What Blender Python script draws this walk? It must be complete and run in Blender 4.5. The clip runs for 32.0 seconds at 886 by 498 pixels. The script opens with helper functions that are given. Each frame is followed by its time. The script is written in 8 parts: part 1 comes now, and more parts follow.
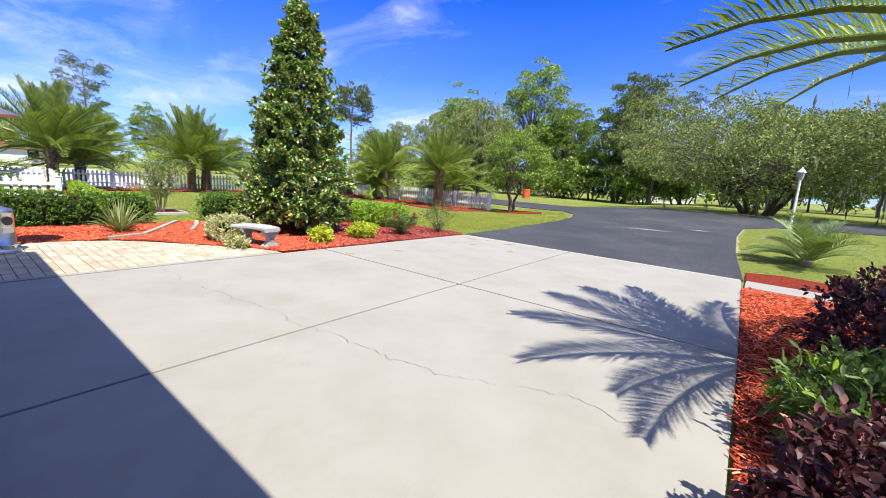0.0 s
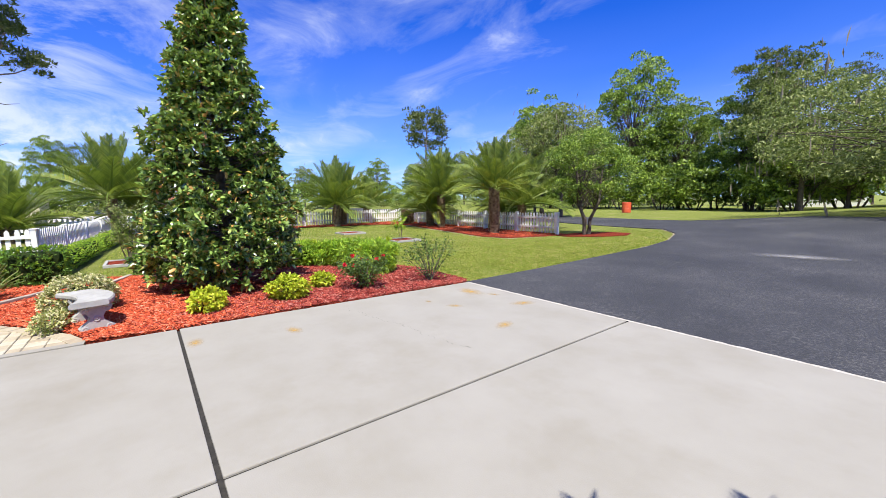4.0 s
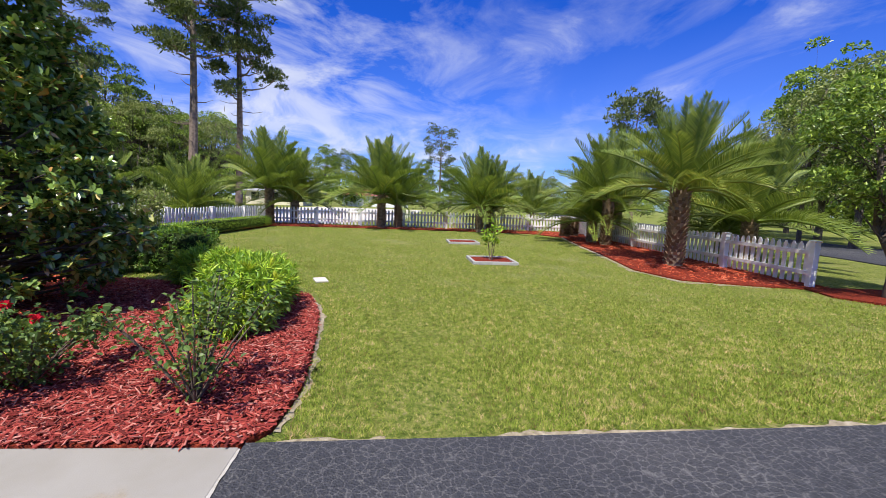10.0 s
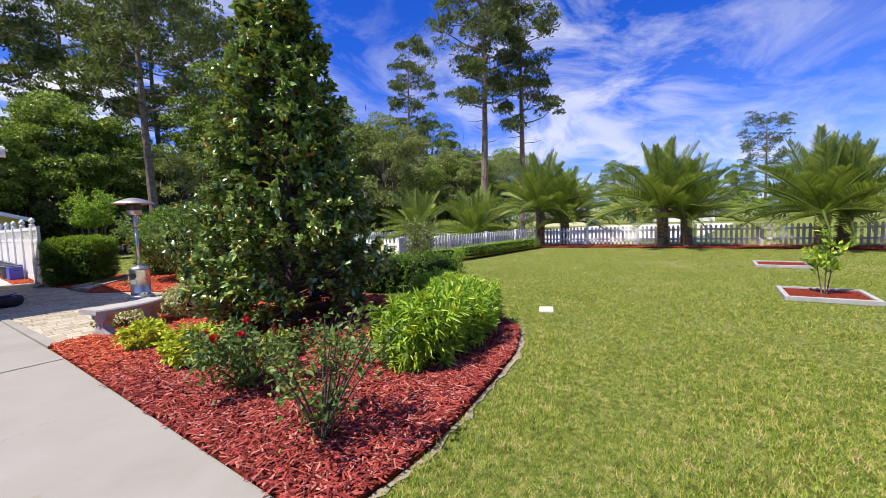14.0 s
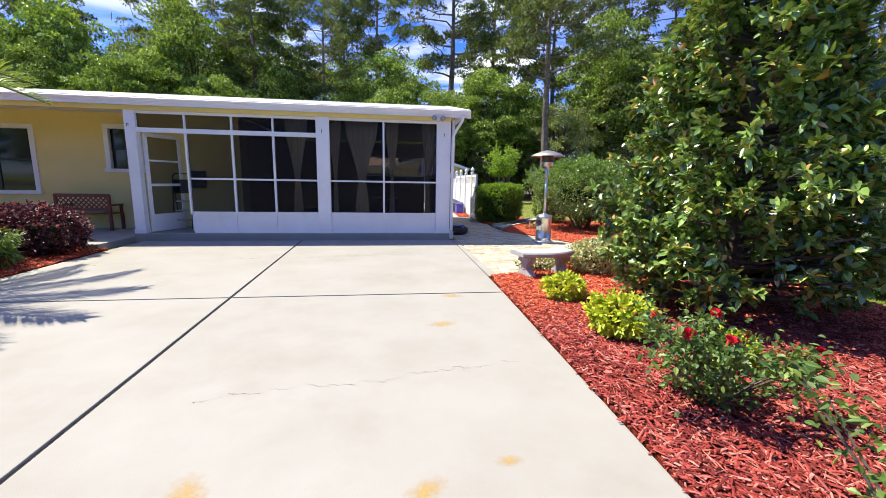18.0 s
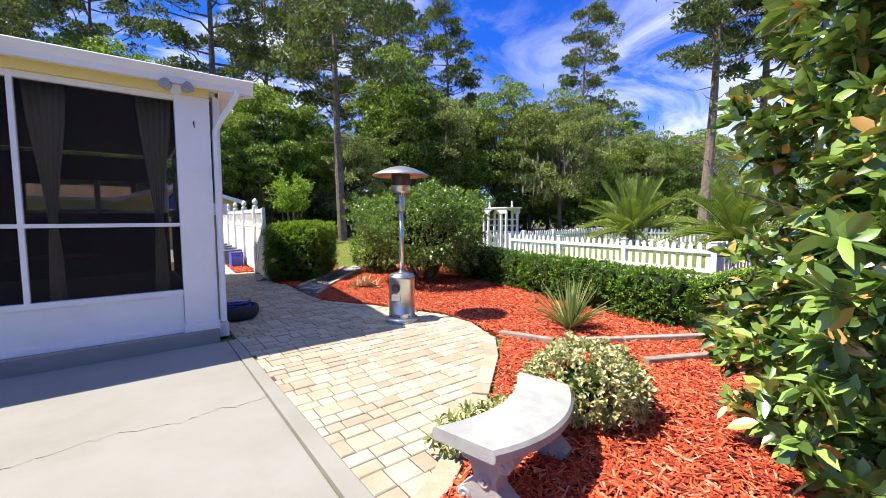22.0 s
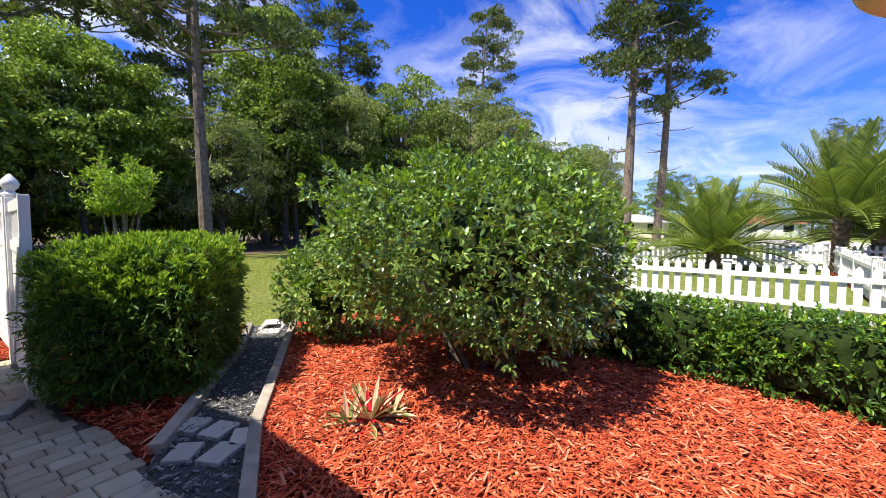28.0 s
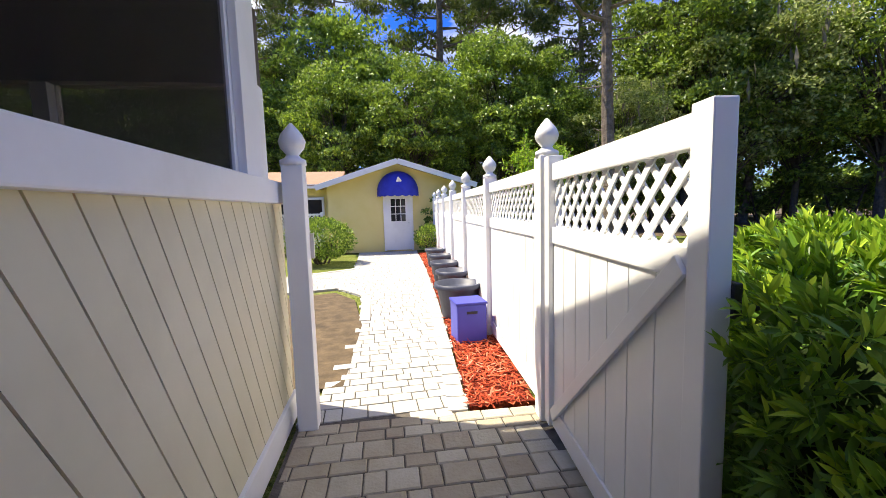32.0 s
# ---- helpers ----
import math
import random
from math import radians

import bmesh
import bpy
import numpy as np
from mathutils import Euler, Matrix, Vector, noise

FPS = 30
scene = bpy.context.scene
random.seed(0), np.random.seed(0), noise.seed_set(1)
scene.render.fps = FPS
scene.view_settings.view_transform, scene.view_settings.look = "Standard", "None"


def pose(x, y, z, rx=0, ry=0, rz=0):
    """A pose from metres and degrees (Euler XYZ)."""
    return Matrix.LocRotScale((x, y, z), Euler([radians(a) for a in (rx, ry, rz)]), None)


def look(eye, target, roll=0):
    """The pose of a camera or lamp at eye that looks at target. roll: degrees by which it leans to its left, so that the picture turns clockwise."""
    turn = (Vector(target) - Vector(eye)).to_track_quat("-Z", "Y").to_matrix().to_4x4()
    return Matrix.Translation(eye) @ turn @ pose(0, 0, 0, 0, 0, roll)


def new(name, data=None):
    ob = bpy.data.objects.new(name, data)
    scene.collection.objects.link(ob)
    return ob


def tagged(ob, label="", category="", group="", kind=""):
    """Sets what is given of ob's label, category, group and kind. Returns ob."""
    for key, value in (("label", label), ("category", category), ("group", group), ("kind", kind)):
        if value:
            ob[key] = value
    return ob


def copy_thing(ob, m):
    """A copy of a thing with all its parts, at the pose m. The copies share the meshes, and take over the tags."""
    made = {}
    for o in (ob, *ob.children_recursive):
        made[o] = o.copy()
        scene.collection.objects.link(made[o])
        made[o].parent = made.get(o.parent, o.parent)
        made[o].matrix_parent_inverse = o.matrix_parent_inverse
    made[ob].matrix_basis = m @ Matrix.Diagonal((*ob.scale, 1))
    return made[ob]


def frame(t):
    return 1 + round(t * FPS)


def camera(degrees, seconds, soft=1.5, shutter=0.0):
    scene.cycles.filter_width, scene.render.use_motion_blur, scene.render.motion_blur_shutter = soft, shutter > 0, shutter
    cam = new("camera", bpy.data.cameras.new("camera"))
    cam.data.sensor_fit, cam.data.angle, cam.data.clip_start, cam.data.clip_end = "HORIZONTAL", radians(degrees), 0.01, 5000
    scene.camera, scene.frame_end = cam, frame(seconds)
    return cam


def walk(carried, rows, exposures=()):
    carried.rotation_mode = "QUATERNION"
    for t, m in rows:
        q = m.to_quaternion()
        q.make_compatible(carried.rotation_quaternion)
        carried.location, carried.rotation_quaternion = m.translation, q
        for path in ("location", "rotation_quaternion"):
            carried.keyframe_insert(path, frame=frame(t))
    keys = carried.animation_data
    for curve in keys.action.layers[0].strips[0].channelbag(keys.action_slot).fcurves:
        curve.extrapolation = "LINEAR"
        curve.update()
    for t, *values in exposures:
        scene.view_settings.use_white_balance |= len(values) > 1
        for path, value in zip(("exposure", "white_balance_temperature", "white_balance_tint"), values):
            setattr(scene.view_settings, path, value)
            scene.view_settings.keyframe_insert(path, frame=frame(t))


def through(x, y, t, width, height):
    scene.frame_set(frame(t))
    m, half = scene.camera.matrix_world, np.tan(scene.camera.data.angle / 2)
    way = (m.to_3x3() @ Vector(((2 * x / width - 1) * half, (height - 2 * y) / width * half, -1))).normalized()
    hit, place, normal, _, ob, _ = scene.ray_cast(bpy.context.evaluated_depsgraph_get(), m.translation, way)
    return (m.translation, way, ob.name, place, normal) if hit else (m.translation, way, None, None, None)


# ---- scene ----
cam = camera(95.8, 32.0, soft=0.6)
EXPOSURES = [(0, 0.86, 6600, 9), (1, 0.66, 6600, 9), (5, 0.66, 6600, 10), (9, 0.38, 6550, 12), (13, 0.40, 6650, 14), (17, 0.92, 6900, 9), (19, 0.98, 6700, 8), (20.5, 0.98, 6450, 8), (22, 0.86, 6800, 8), (24, 0.60, 6800, 8), (27, 0.62, 6700, 8), (28, 0.76, 6900, 8), (29, 1.24, 7900, 4), (30, 1.30, 8300, 5), (31, 1.22, 8100, 7), (32, 1.00, 7400, 9)]
PATH = [
    (0, (2.13, -1.47, 1.536), (0.907, 0.075, 1.195), 3.6),
    (0.5, (2.132, -1.049, 1.565), (0.809, 0.434, 1.345), -2.1),
    (1, (2.036, -0.478, 1.583), (0.629, 0.935, 1.428), -4.3),
    (1.5, (1.901, 0.129, 1.595), (0.527, 1.572, 1.426), -1.9),
    (2, (1.803, 0.765, 1.587), (0.417, 2.192, 1.381), 0.1),
    (2.5, (1.701, 1.386, 1.611), (0.328, 2.823, 1.384), 0.9),
    (4.5, (0.957, 3.622, 1.552), (-0.717, 4.698, 1.347), -1.0),
    (5, (0.755, 4.154, 1.531), (-0.977, 5.145, 1.39), -0.1),
    (5.5, (0.496, 4.699, 1.499), (-1.305, 5.553, 1.332), 0.2),
    (6, (0.274, 5.271, 1.485), (-1.582, 5.997, 1.316), -2.1),
    (6.5, (0.03, 5.832, 1.492), (-1.864, 6.448, 1.313), -2.4),
    (7, (-0.344, 6.415, 1.472), (-2.227, 7.06, 1.281), 0.6),
    (7.5, (-0.675, 6.916, 1.436), (-2.567, 7.54, 1.261), 2.1),
    (8, (-1.034, 7.329, 1.443), (-2.95, 7.872, 1.262), 1.0),
    (8.5, (-1.288, 7.733, 1.457), (-3.249, 8.106, 1.337), -2.5),
    (9, (-1.596, 8.106, 1.472), (-3.574, 8.376, 1.34), -1.6),
    (9.5, (-1.928, 8.506, 1.456), (-3.909, 8.727, 1.284), -0.4),
    (10, (-2.338, 8.837, 1.451), (-4.314, 9.042, 1.22), 2.2),
    (10.5, (-2.705, 9.072, 1.473), (-4.682, 9.309, 1.29), 3.1),
    (11, (-2.945, 9.286, 1.502), (-4.943, 9.365, 1.446), 1.0),
    (11.5, (-3.203, 9.467, 1.518), (-5.202, 9.408, 1.497), -0.1),
    (12, (-3.317, 9.595, 1.515), (-5.306, 9.39, 1.481), -1.0),
    (12.5, (-3.363, 9.623, 1.509), (-5.339, 9.34, 1.386), 2.3),
    (13, (-3.339, 9.604, 1.494), (-5.277, 9.154, 1.285), 4.0),
    (13.5, (-3.441, 9.631, 1.47), (-5.257, 8.824, 1.244), 0.7),
    (14, (-3.447, 9.609, 1.445), (-5.099, 8.49, 1.31), -2.0),
    (14.5, (-3.438, 9.357, 1.409), (-4.927, 8.024, 1.327), 0.6),
    (16.5, (-3.125, 8.99, 1.43), (-3.85, 7.136, 1.245), -1.0),
    (17, (-3.146, 8.915, 1.476), (-3.651, 6.987, 1.307), 0.1),
    (17.5, (-3.13, 8.665, 1.435), (-3.592, 6.735, 1.188), 0.5),
    (18, (-3.231, 8.354, 1.454), (-3.501, 6.401, 1.119), 1.0),
    (18.5, (-3.281, 7.877, 1.502), (-3.42, 5.91, 1.166), 1.8),
    (19, (-3.269, 7.378, 1.493), (-3.275, 5.391, 1.262), -0.1),
    (19.5, (-3.301, 6.838, 1.506), (-3.183, 4.845, 1.387), -0.7),
    (20, (-3.418, 6.253, 1.52), (-3.231, 4.263, 1.444), -1.4),
    (20.5, (-3.436, 5.736, 1.495), (-3.412, 3.74, 1.366), 0.9),
    (21, (-3.604, 5.12, 1.473), (-3.945, 3.156, 1.306), -0.2),
    (21.5, (-3.77, 4.472, 1.47), (-4.615, 2.669, 1.276), -0.2),
    (22, (-3.966, 3.903, 1.487), (-5.188, 2.327, 1.33), -0.1),
    (22.5, (-4.171, 3.346, 1.493), (-5.598, 1.957, 1.308), -1.1),
    (23, (-4.299, 2.877, 1.546), (-5.906, 1.695, 1.4), 1.1),
    (23.5, (-4.547, 2.285, 1.46), (-6.233, 1.218, 1.314), 0.6),
    (24, (-4.614, 1.809, 1.501), (-6.347, 0.818, 1.374), 1.6),
    (24.5, (-4.666, 1.354, 1.54), (-6.399, 0.362, 1.416), -0.8),
    (26.5, (-5.314, -0.219, 1.469), (-7.055, -1.194, 1.337), 0.6),
    (27, (-5.475, -0.65, 1.468), (-7.265, -1.539, 1.375), 2.2),
    (27.5, (-5.573, -1.122, 1.481), (-7.31, -2.107, 1.38), 1.7),
    (28, (-5.653, -1.628, 1.489), (-7.308, -2.745, 1.376), 0.3),
    (28.5, (-5.758, -2.089, 1.48), (-7.318, -3.329, 1.316), -1.1),
    (29, (-5.768, -2.542, 1.501), (-7.211, -3.92, 1.365), 1.9),
    (29.5, (-5.718, -2.898, 1.462), (-6.959, -4.461, 1.333), 2.7),
    (30, (-5.648, -3.36, 1.491), (-6.55, -5.128, 1.244), 3.0),
    (30.5, (-5.633, -3.751, 1.481), (-6.235, -5.645, 1.254), 1.0),
    (31, (-5.592, -4.227, 1.481), (-5.962, -6.181, 1.271), -0.8),
    (31.5, (-5.533, -4.72, 1.482), (-5.837, -6.689, 1.299), -0.0),
    (32, (-5.568, -5.282, 1.46), (-5.841, -7.253, 1.259), -1.6),
]
walk(cam, [(t, look(eye, target, roll)) for t, eye, target, roll in PATH], EXPOSURES)

# ---- light ----
SUN = Vector((0.538, -0.238, 1.0)).normalized()
world = bpy.data.worlds.new("sky")
scene.world = world
world.use_nodes = True


def node(tree, kind, inputs=None, **props):
    n = tree.nodes.new(kind)
    if "operation" in props:
        n.operation = props["operation"]
    if "data_type" in props:
        n.data_type = props["data_type"]
    for k, v in (inputs or {}).items():
        if isinstance(v, bpy.types.NodeSocket):
            tree.links.new(v, n.inputs[k])
        else:
            n.inputs[k].default_value = v
    return n


def rgb(c):
    return (c[0], c[1], c[2], 1.0)


def ramp(tree, fac, stops):
    n = tree.nodes.new("ShaderNodeValToRGB")
    tree.links.new(fac, n.inputs["Fac"])
    els = n.color_ramp.elements
    while len(els) < len(stops):
        els.new(0.5)
    for e, (p, c) in zip(els, stops):
        e.position, e.color = p, (rgb(c) if not isinstance(c, (int, float)) else (c, c, c, 1))
    return n


def build_sky():
    t = world.node_tree
    t.nodes.clear()
    sky = node(t, "ShaderNodeTexSky")
    sky.sky_type, sky.sun_disc, sky.sun_elevation, sky.sun_rotation = "NISHITA", False, radians(59), radians(115)
    sky.air_density, sky.dust_density, sky.ozone_density = 1.0, 0.4, 3.0
    deep = node(t, "ShaderNodeHueSaturation", {"Hue": 0.505, "Saturation": 1.2, "Value": 1.0, "Color": sky.outputs[0]})
    tint = node(t, "ShaderNodeMix", {"Factor": 1.0}, data_type="RGBA")
    tint.blend_type = "MULTIPLY"
    t.links.new(deep.outputs[0], tint.inputs[6])
    tint.inputs[7].default_value = (0.155, 0.52, 1.34, 1)
    co = node(t, "ShaderNodeTexCoord")
    sep = node(t, "ShaderNodeSeparateXYZ", {0: co.outputs["Generated"]})
    up = node(t, "ShaderNodeMath", {0: sep.outputs["Z"], 1: 0.12}, operation="ADD")
    up = node(t, "ShaderNodeMath", {0: up.outputs[0], 1: 0.05}, operation="MAXIMUM")
    px = node(t, "ShaderNodeMath", {0: sep.outputs["X"], 1: up.outputs[0]}, operation="DIVIDE")
    py = node(t, "ShaderNodeMath", {0: sep.outputs["Y"], 1: up.outputs[0]}, operation="DIVIDE")
    flat = node(t, "ShaderNodeCombineXYZ", {0: px.outputs[0], 1: py.outputs[0]})
    turned = node(t, "ShaderNodeMapping", {"Vector": flat.outputs[0], "Rotation": (0, 0, radians(20)), "Scale": (0.7, 1.0, 1.0)})
    warp = node(t, "ShaderNodeTexNoise", {"Vector": turned.outputs[0], "Scale": 1.7, "Detail": 9.0, "Roughness": 0.62, "Distortion": 0.9})
    big = node(t, "ShaderNodeTexNoise", {"Vector": turned.outputs[0], "Scale": 0.8, "Detail": 3.0})
    mul = node(t, "ShaderNodeMath", {0: warp.outputs[0], 1: big.outputs[0]}, operation="MULTIPLY")
    veil = ramp(t, mul.outputs[0], [(0.27, 0.0), (0.36, 0.14), (0.48, 0.58)])
    haze = ramp(t, sep.outputs["Z"], [(0.0, 0.52), (0.10, 0.30), (0.22, 0.10), (0.38, 0.0)])
    soft = node(t, "ShaderNodeMath", {0: big.outputs[0], 1: 1.7}, operation="MULTIPLY")
    haze = node(t, "ShaderNodeMath", {0: haze.outputs[0], 1: soft.outputs[0]}, operation="MULTIPLY")
    total = node(t, "ShaderNodeMath", {0: haze.outputs[0], 1: veil.outputs[0]}, operation="ADD")
    # bright banks of broken cloud low in the south and the west
    for way, lo, hi, much in (((0.0, -0.92, 0.40), 0.70, 0.97, 0.85), ((-0.95, -0.12, 0.26), 0.88, 0.99, 0.34), ((-0.84, -0.40, 0.36), 0.90, 0.99, 0.30)):
        near = node(t, "ShaderNodeVectorMath", {0: co.outputs["Generated"], 1: way}, operation="DOT_PRODUCT")
        span = node(t, "ShaderNodeMapRange", {0: near.outputs["Value"], 1: lo, 2: hi, 3: 0.0, 4: 1.0})
        torn = ramp(t, warp.outputs[0], [(0.42, 0.0), (0.62, much)])
        bank = node(t, "ShaderNodeMath", {0: span.outputs[0], 1: torn.outputs[0]}, operation="MULTIPLY")
        total = node(t, "ShaderNodeMath", {0: total.outputs[0], 1: bank.outputs[0]}, operation="ADD")
    # unseen white veil added overhead to make the fill light less blue
    high = ramp(t, sep.outputs["Z"], [(0.50, 0.0), (0.88, 0.30)])
    total = node(t, "ShaderNodeMath", {0: total.outputs[0], 1: high.outputs[0]}, operation="ADD")
    total.use_clamp = True
    mix = node(t, "ShaderNodeMix", {"Factor": total.outputs[0]}, data_type="RGBA")
    t.links.new(tint.outputs[2], mix.inputs[6])
    mix.inputs[7].default_value = (6.0, 6.4, 7.2, 1)
    back = node(t, "ShaderNodeBackground", {"Color": mix.outputs[2], "Strength": 0.105})
    out = node(t, "ShaderNodeOutputWorld", {"Surface": back.outputs[0]})


build_sky()
sun_data = bpy.data.lights.new("sun", "SUN")
sun_data.energy, sun_data.angle, sun_data.color = 5.0, radians(0.53), (1.0, 0.95, 0.85)
sun = new("sun", sun_data)
sun.matrix_world = look(SUN * 60, (0, 0, 0))


# ---- materials ----
def surface(name, stops, scale=3.0, rough=0.8, bump=0.2, bump_scale=60.0, metallic=0.0, stain=None, stain_scale=0.6, island=0.0,
            random=0.0, depth=0.01, detail=6.0, wave=None, spec=0.5):
    """A surface of two noise scales: broad tone and fine grain."""
    m = bpy.data.materials.new(name)
    m.use_nodes = True
    t = m.node_tree
    bsdf = t.nodes["Principled BSDF"]
    co = node(t, "ShaderNodeTexCoord")
    vec = co.outputs["Object"]
    n1 = node(t, "ShaderNodeTexNoise", {"Vector": vec, "Scale": scale, "Detail": detail, "Roughness": 0.6})
    fac = n1.outputs[0]
    if island or random:
        src = node(t, "ShaderNodeNewGeometry").outputs["Random Per Island"] if island else node(t, "ShaderNodeObjectInfo").outputs["Random"]
        k = island or random
        a = node(t, "ShaderNodeMath", {0: src, 1: k}, operation="MULTIPLY")
        b = node(t, "ShaderNodeMath", {0: fac, 1: 1 - k}, operation="MULTIPLY")
        fac = node(t, "ShaderNodeMath", {0: a.outputs[0], 1: b.outputs[0]}, operation="ADD").outputs[0]
    col = ramp(t, fac, stops).outputs[0]
    if stain:
        s = node(t, "ShaderNodeTexNoise", {"Vector": vec, "Scale": stain_scale, "Detail": 5.0, "Roughness": 0.65})
        sf = ramp(t, s.outputs[0], [(0.52, 0.0), (0.72, stain[1])])
        mx = node(t, "ShaderNodeMix", {"Factor": sf.outputs[0]}, data_type="RGBA")
        t.links.new(col, mx.inputs[6])
        mx.inputs[7].default_value = rgb(stain[0])
        col = mx.outputs[2]
    t.links.new(col, bsdf.inputs["Base Color"])
    bsdf.inputs["Roughness"].default_value = rough
    bsdf.inputs["Metallic"].default_value = metallic
    bsdf.inputs["Specular IOR Level"].default_value = spec
    if bump:
        g = node(t, "ShaderNodeTexNoise", {"Vector": vec, "Scale": bump_scale, "Detail": 5.0})
        bm = node(t, "ShaderNodeBump", {"Height": g.outputs[0], "Strength": bump, "Distance": depth})
        t.links.new(bm.outputs[0], bsdf.inputs["Normal"])
    return m


def leafy(name, stops, rough=0.5, through=0.36, glow=(0.34, 0.48, 0.05), spec=0.35, gain=1.6, patch=0.0):
    """Leaves: a tone per leaf, some light through them."""
    stops = [(p, tuple(min(0.75, v * gain * w) for v, w in zip(c, (1.14, 1.0, 0.9)))) for p, c in stops]
    m = bpy.data.materials.new(name)
    m.use_nodes = True
    t = m.node_tree
    bsdf = t.nodes["Principled BSDF"]
    out = t.nodes["Material Output"]
    isl = node(t, "ShaderNodeNewGeometry").outputs["Random Per Island"]
    ob = node(t, "ShaderNodeObjectInfo").outputs["Random"]
    a = node(t, "ShaderNodeMath", {0: isl, 1: 0.82}, operation="MULTIPLY")
    b = node(t, "ShaderNodeMath", {0: ob, 1: 0.18}, operation="MULTIPLY")
    f = node(t, "ShaderNodeMath", {0: a.outputs[0], 1: b.outputs[0]}, operation="ADD")
    if patch:
        # dry and lush patches over the ground
        vec = node(t, "ShaderNodeTexCoord").outputs["Object"]
        p = node(t, "ShaderNodeTexNoise", {"Vector": vec, "Scale": 1.4, "Detail": 9.0, "Roughness": 0.72})
        p = node(t, "ShaderNodeMapRange", {0: p.outputs[0], 1: 0.28, 2: 0.74, 3: -0.5 * patch, 4: patch})
        f = node(t, "ShaderNodeMath", {0: f.outputs[0], 1: p.outputs[0]}, operation="ADD")
        q = node(t, "ShaderNodeTexNoise", {"Vector": vec, "Scale": 11.0, "Detail": 4.0, "Roughness": 0.7})
        q = node(t, "ShaderNodeMapRange", {0: q.outputs[0], 1: 0.32, 2: 0.68, 3: -0.46, 4: 0.46})
        f = node(t, "ShaderNodeMath", {0: f.outputs[0], 1: q.outputs[0]}, operation="ADD")
    col = ramp(t, f.outputs[0], stops).outputs[0]
    t.links.new(col, bsdf.inputs["Base Color"])
    bsdf.inputs["Roughness"].default_value = rough
    bsdf.inputs["Specular IOR Level"].default_value = spec
    tint = node(t, "ShaderNodeMix", {"Factor": 0.6}, data_type="RGBA")
    t.links.new(col, tint.inputs[6])
    tint.inputs[7].default_value = rgb(glow)
    tr = node(t, "ShaderNodeBsdfTranslucent", {"Color": tint.outputs[2]})
    mx = node(t, "ShaderNodeMixShader", {"Fac": through})
    t.links.new(bsdf.outputs[0], mx.inputs[1])
    t.links.new(tr.outputs[0], mx.inputs[2])
    t.links.new(mx.outputs[0], out.inputs["Surface"])
    return m


CONCRETE = surface("concrete", [(0.25, (0.258, 0.242, 0.204)), (0.5, (0.290, 0.276, 0.242)), (0.75, (0.315, 0.302, 0.270))], 1.1, 0.85, 0.3, 120, stain=((0.23, 0.21, 0.165), 0.55), stain_scale=0.7, depth=0.004)
JOINT = surface("joint_fill", [(0.3, (0.012, 0.011, 0.01)), (0.7, (0.04, 0.036, 0.03))], 20, 0.95, 0.3)
RIM = surface("crumbled_cement", [(0.3, (0.34, 0.32, 0.28)), (0.7, (0.50, 0.48, 0.44))], 20, 0.95, 0.8, 60)
GRASS_SOIL = surface("turf", [(0.28, (0.06, 0.085, 0.018)), (0.46, (0.15, 0.20, 0.036)), (0.60, (0.27, 0.28, 0.075)), (0.74, (0.40, 0.32, 0.19))], 22, 0.95, 1.0, 70, stain=((0.36, 0.33, 0.16), 0.5), stain_scale=0.5, depth=0.04, spec=0.1, detail=9)
GRASS_BLADE = leafy("grass_blade", [(0.0, (0.20, 0.13, 0.07)), (0.05, (0.065, 0.13, 0.016)), (0.4, (0.185, 0.30, 0.036)), (0.78, (0.35, 0.43, 0.095)), (0.95, (0.50, 0.46, 0.20)), (1.0, (0.55, 0.42, 0.27))], 0.6, 0.3, spec=0.15, gain=1.0, patch=0.36)
MULCH = surface("mulch_bed", [(0.3, (0.05, 0.012, 0.009)), (0.5, (0.20, 0.03, 0.016)), (0.7, (0.36, 0.065, 0.03))], 30, 0.95, 1.0, 45, depth=0.04, spec=0.1)
CHIP = surface("mulch_chip", [(0.05, (0.12, 0.018, 0.010)), (0.4, (0.50, 0.068, 0.026)), (0.75, (0.66, 0.14, 0.058)), (0.97, (0.70, 0.36, 0.24))], 14, 0.85, 0.3, 120, island=0.8, spec=0.25)
CHIP_OLD = surface("weathered_mulch_chip", [(0.05, (0.07, 0.012, 0.010)), (0.4, (0.25, 0.033, 0.026)), (0.72, (0.40, 0.075, 0.055)), (0.97, (0.54, 0.29, 0.23))], 14, 0.85, 0.3, 120, island=0.8, spec=0.25)
PEBBLE = surface("path_pebble", [(0.1, (0.05, 0.05, 0.05)), (0.6, (0.16, 0.155, 0.15)), (0.95, (0.48, 0.45, 0.42))], 20, 0.9, 0.3, 120, island=0.85)
PAVER = surface("paver_stone", [(0.06, (0.22, 0.175, 0.125)), (0.24, (0.33, 0.268, 0.19)), (0.42, (0.385, 0.33, 0.235)), (0.62, (0.45, 0.405, 0.305)), (0.82, (0.50, 0.465, 0.375)), (0.97, (0.46, 0.36, 0.225))], 6, 0.85, 0.5, 45, random=0.42, depth=0.01, stain=((0.28, 0.24, 0.18), 0.4), stain_scale=2.5)
PAVER_FAR = surface("paver_stone_joined", [(0.06, (0.22, 0.175, 0.125)), (0.24, (0.33, 0.268, 0.19)), (0.42, (0.385, 0.33, 0.235)), (0.62, (0.45, 0.405, 0.305)), (0.82, (0.50, 0.465, 0.375)), (0.97, (0.46, 0.36, 0.225))], 6, 0.85, 0.5, 45, island=0.42, depth=0.01)
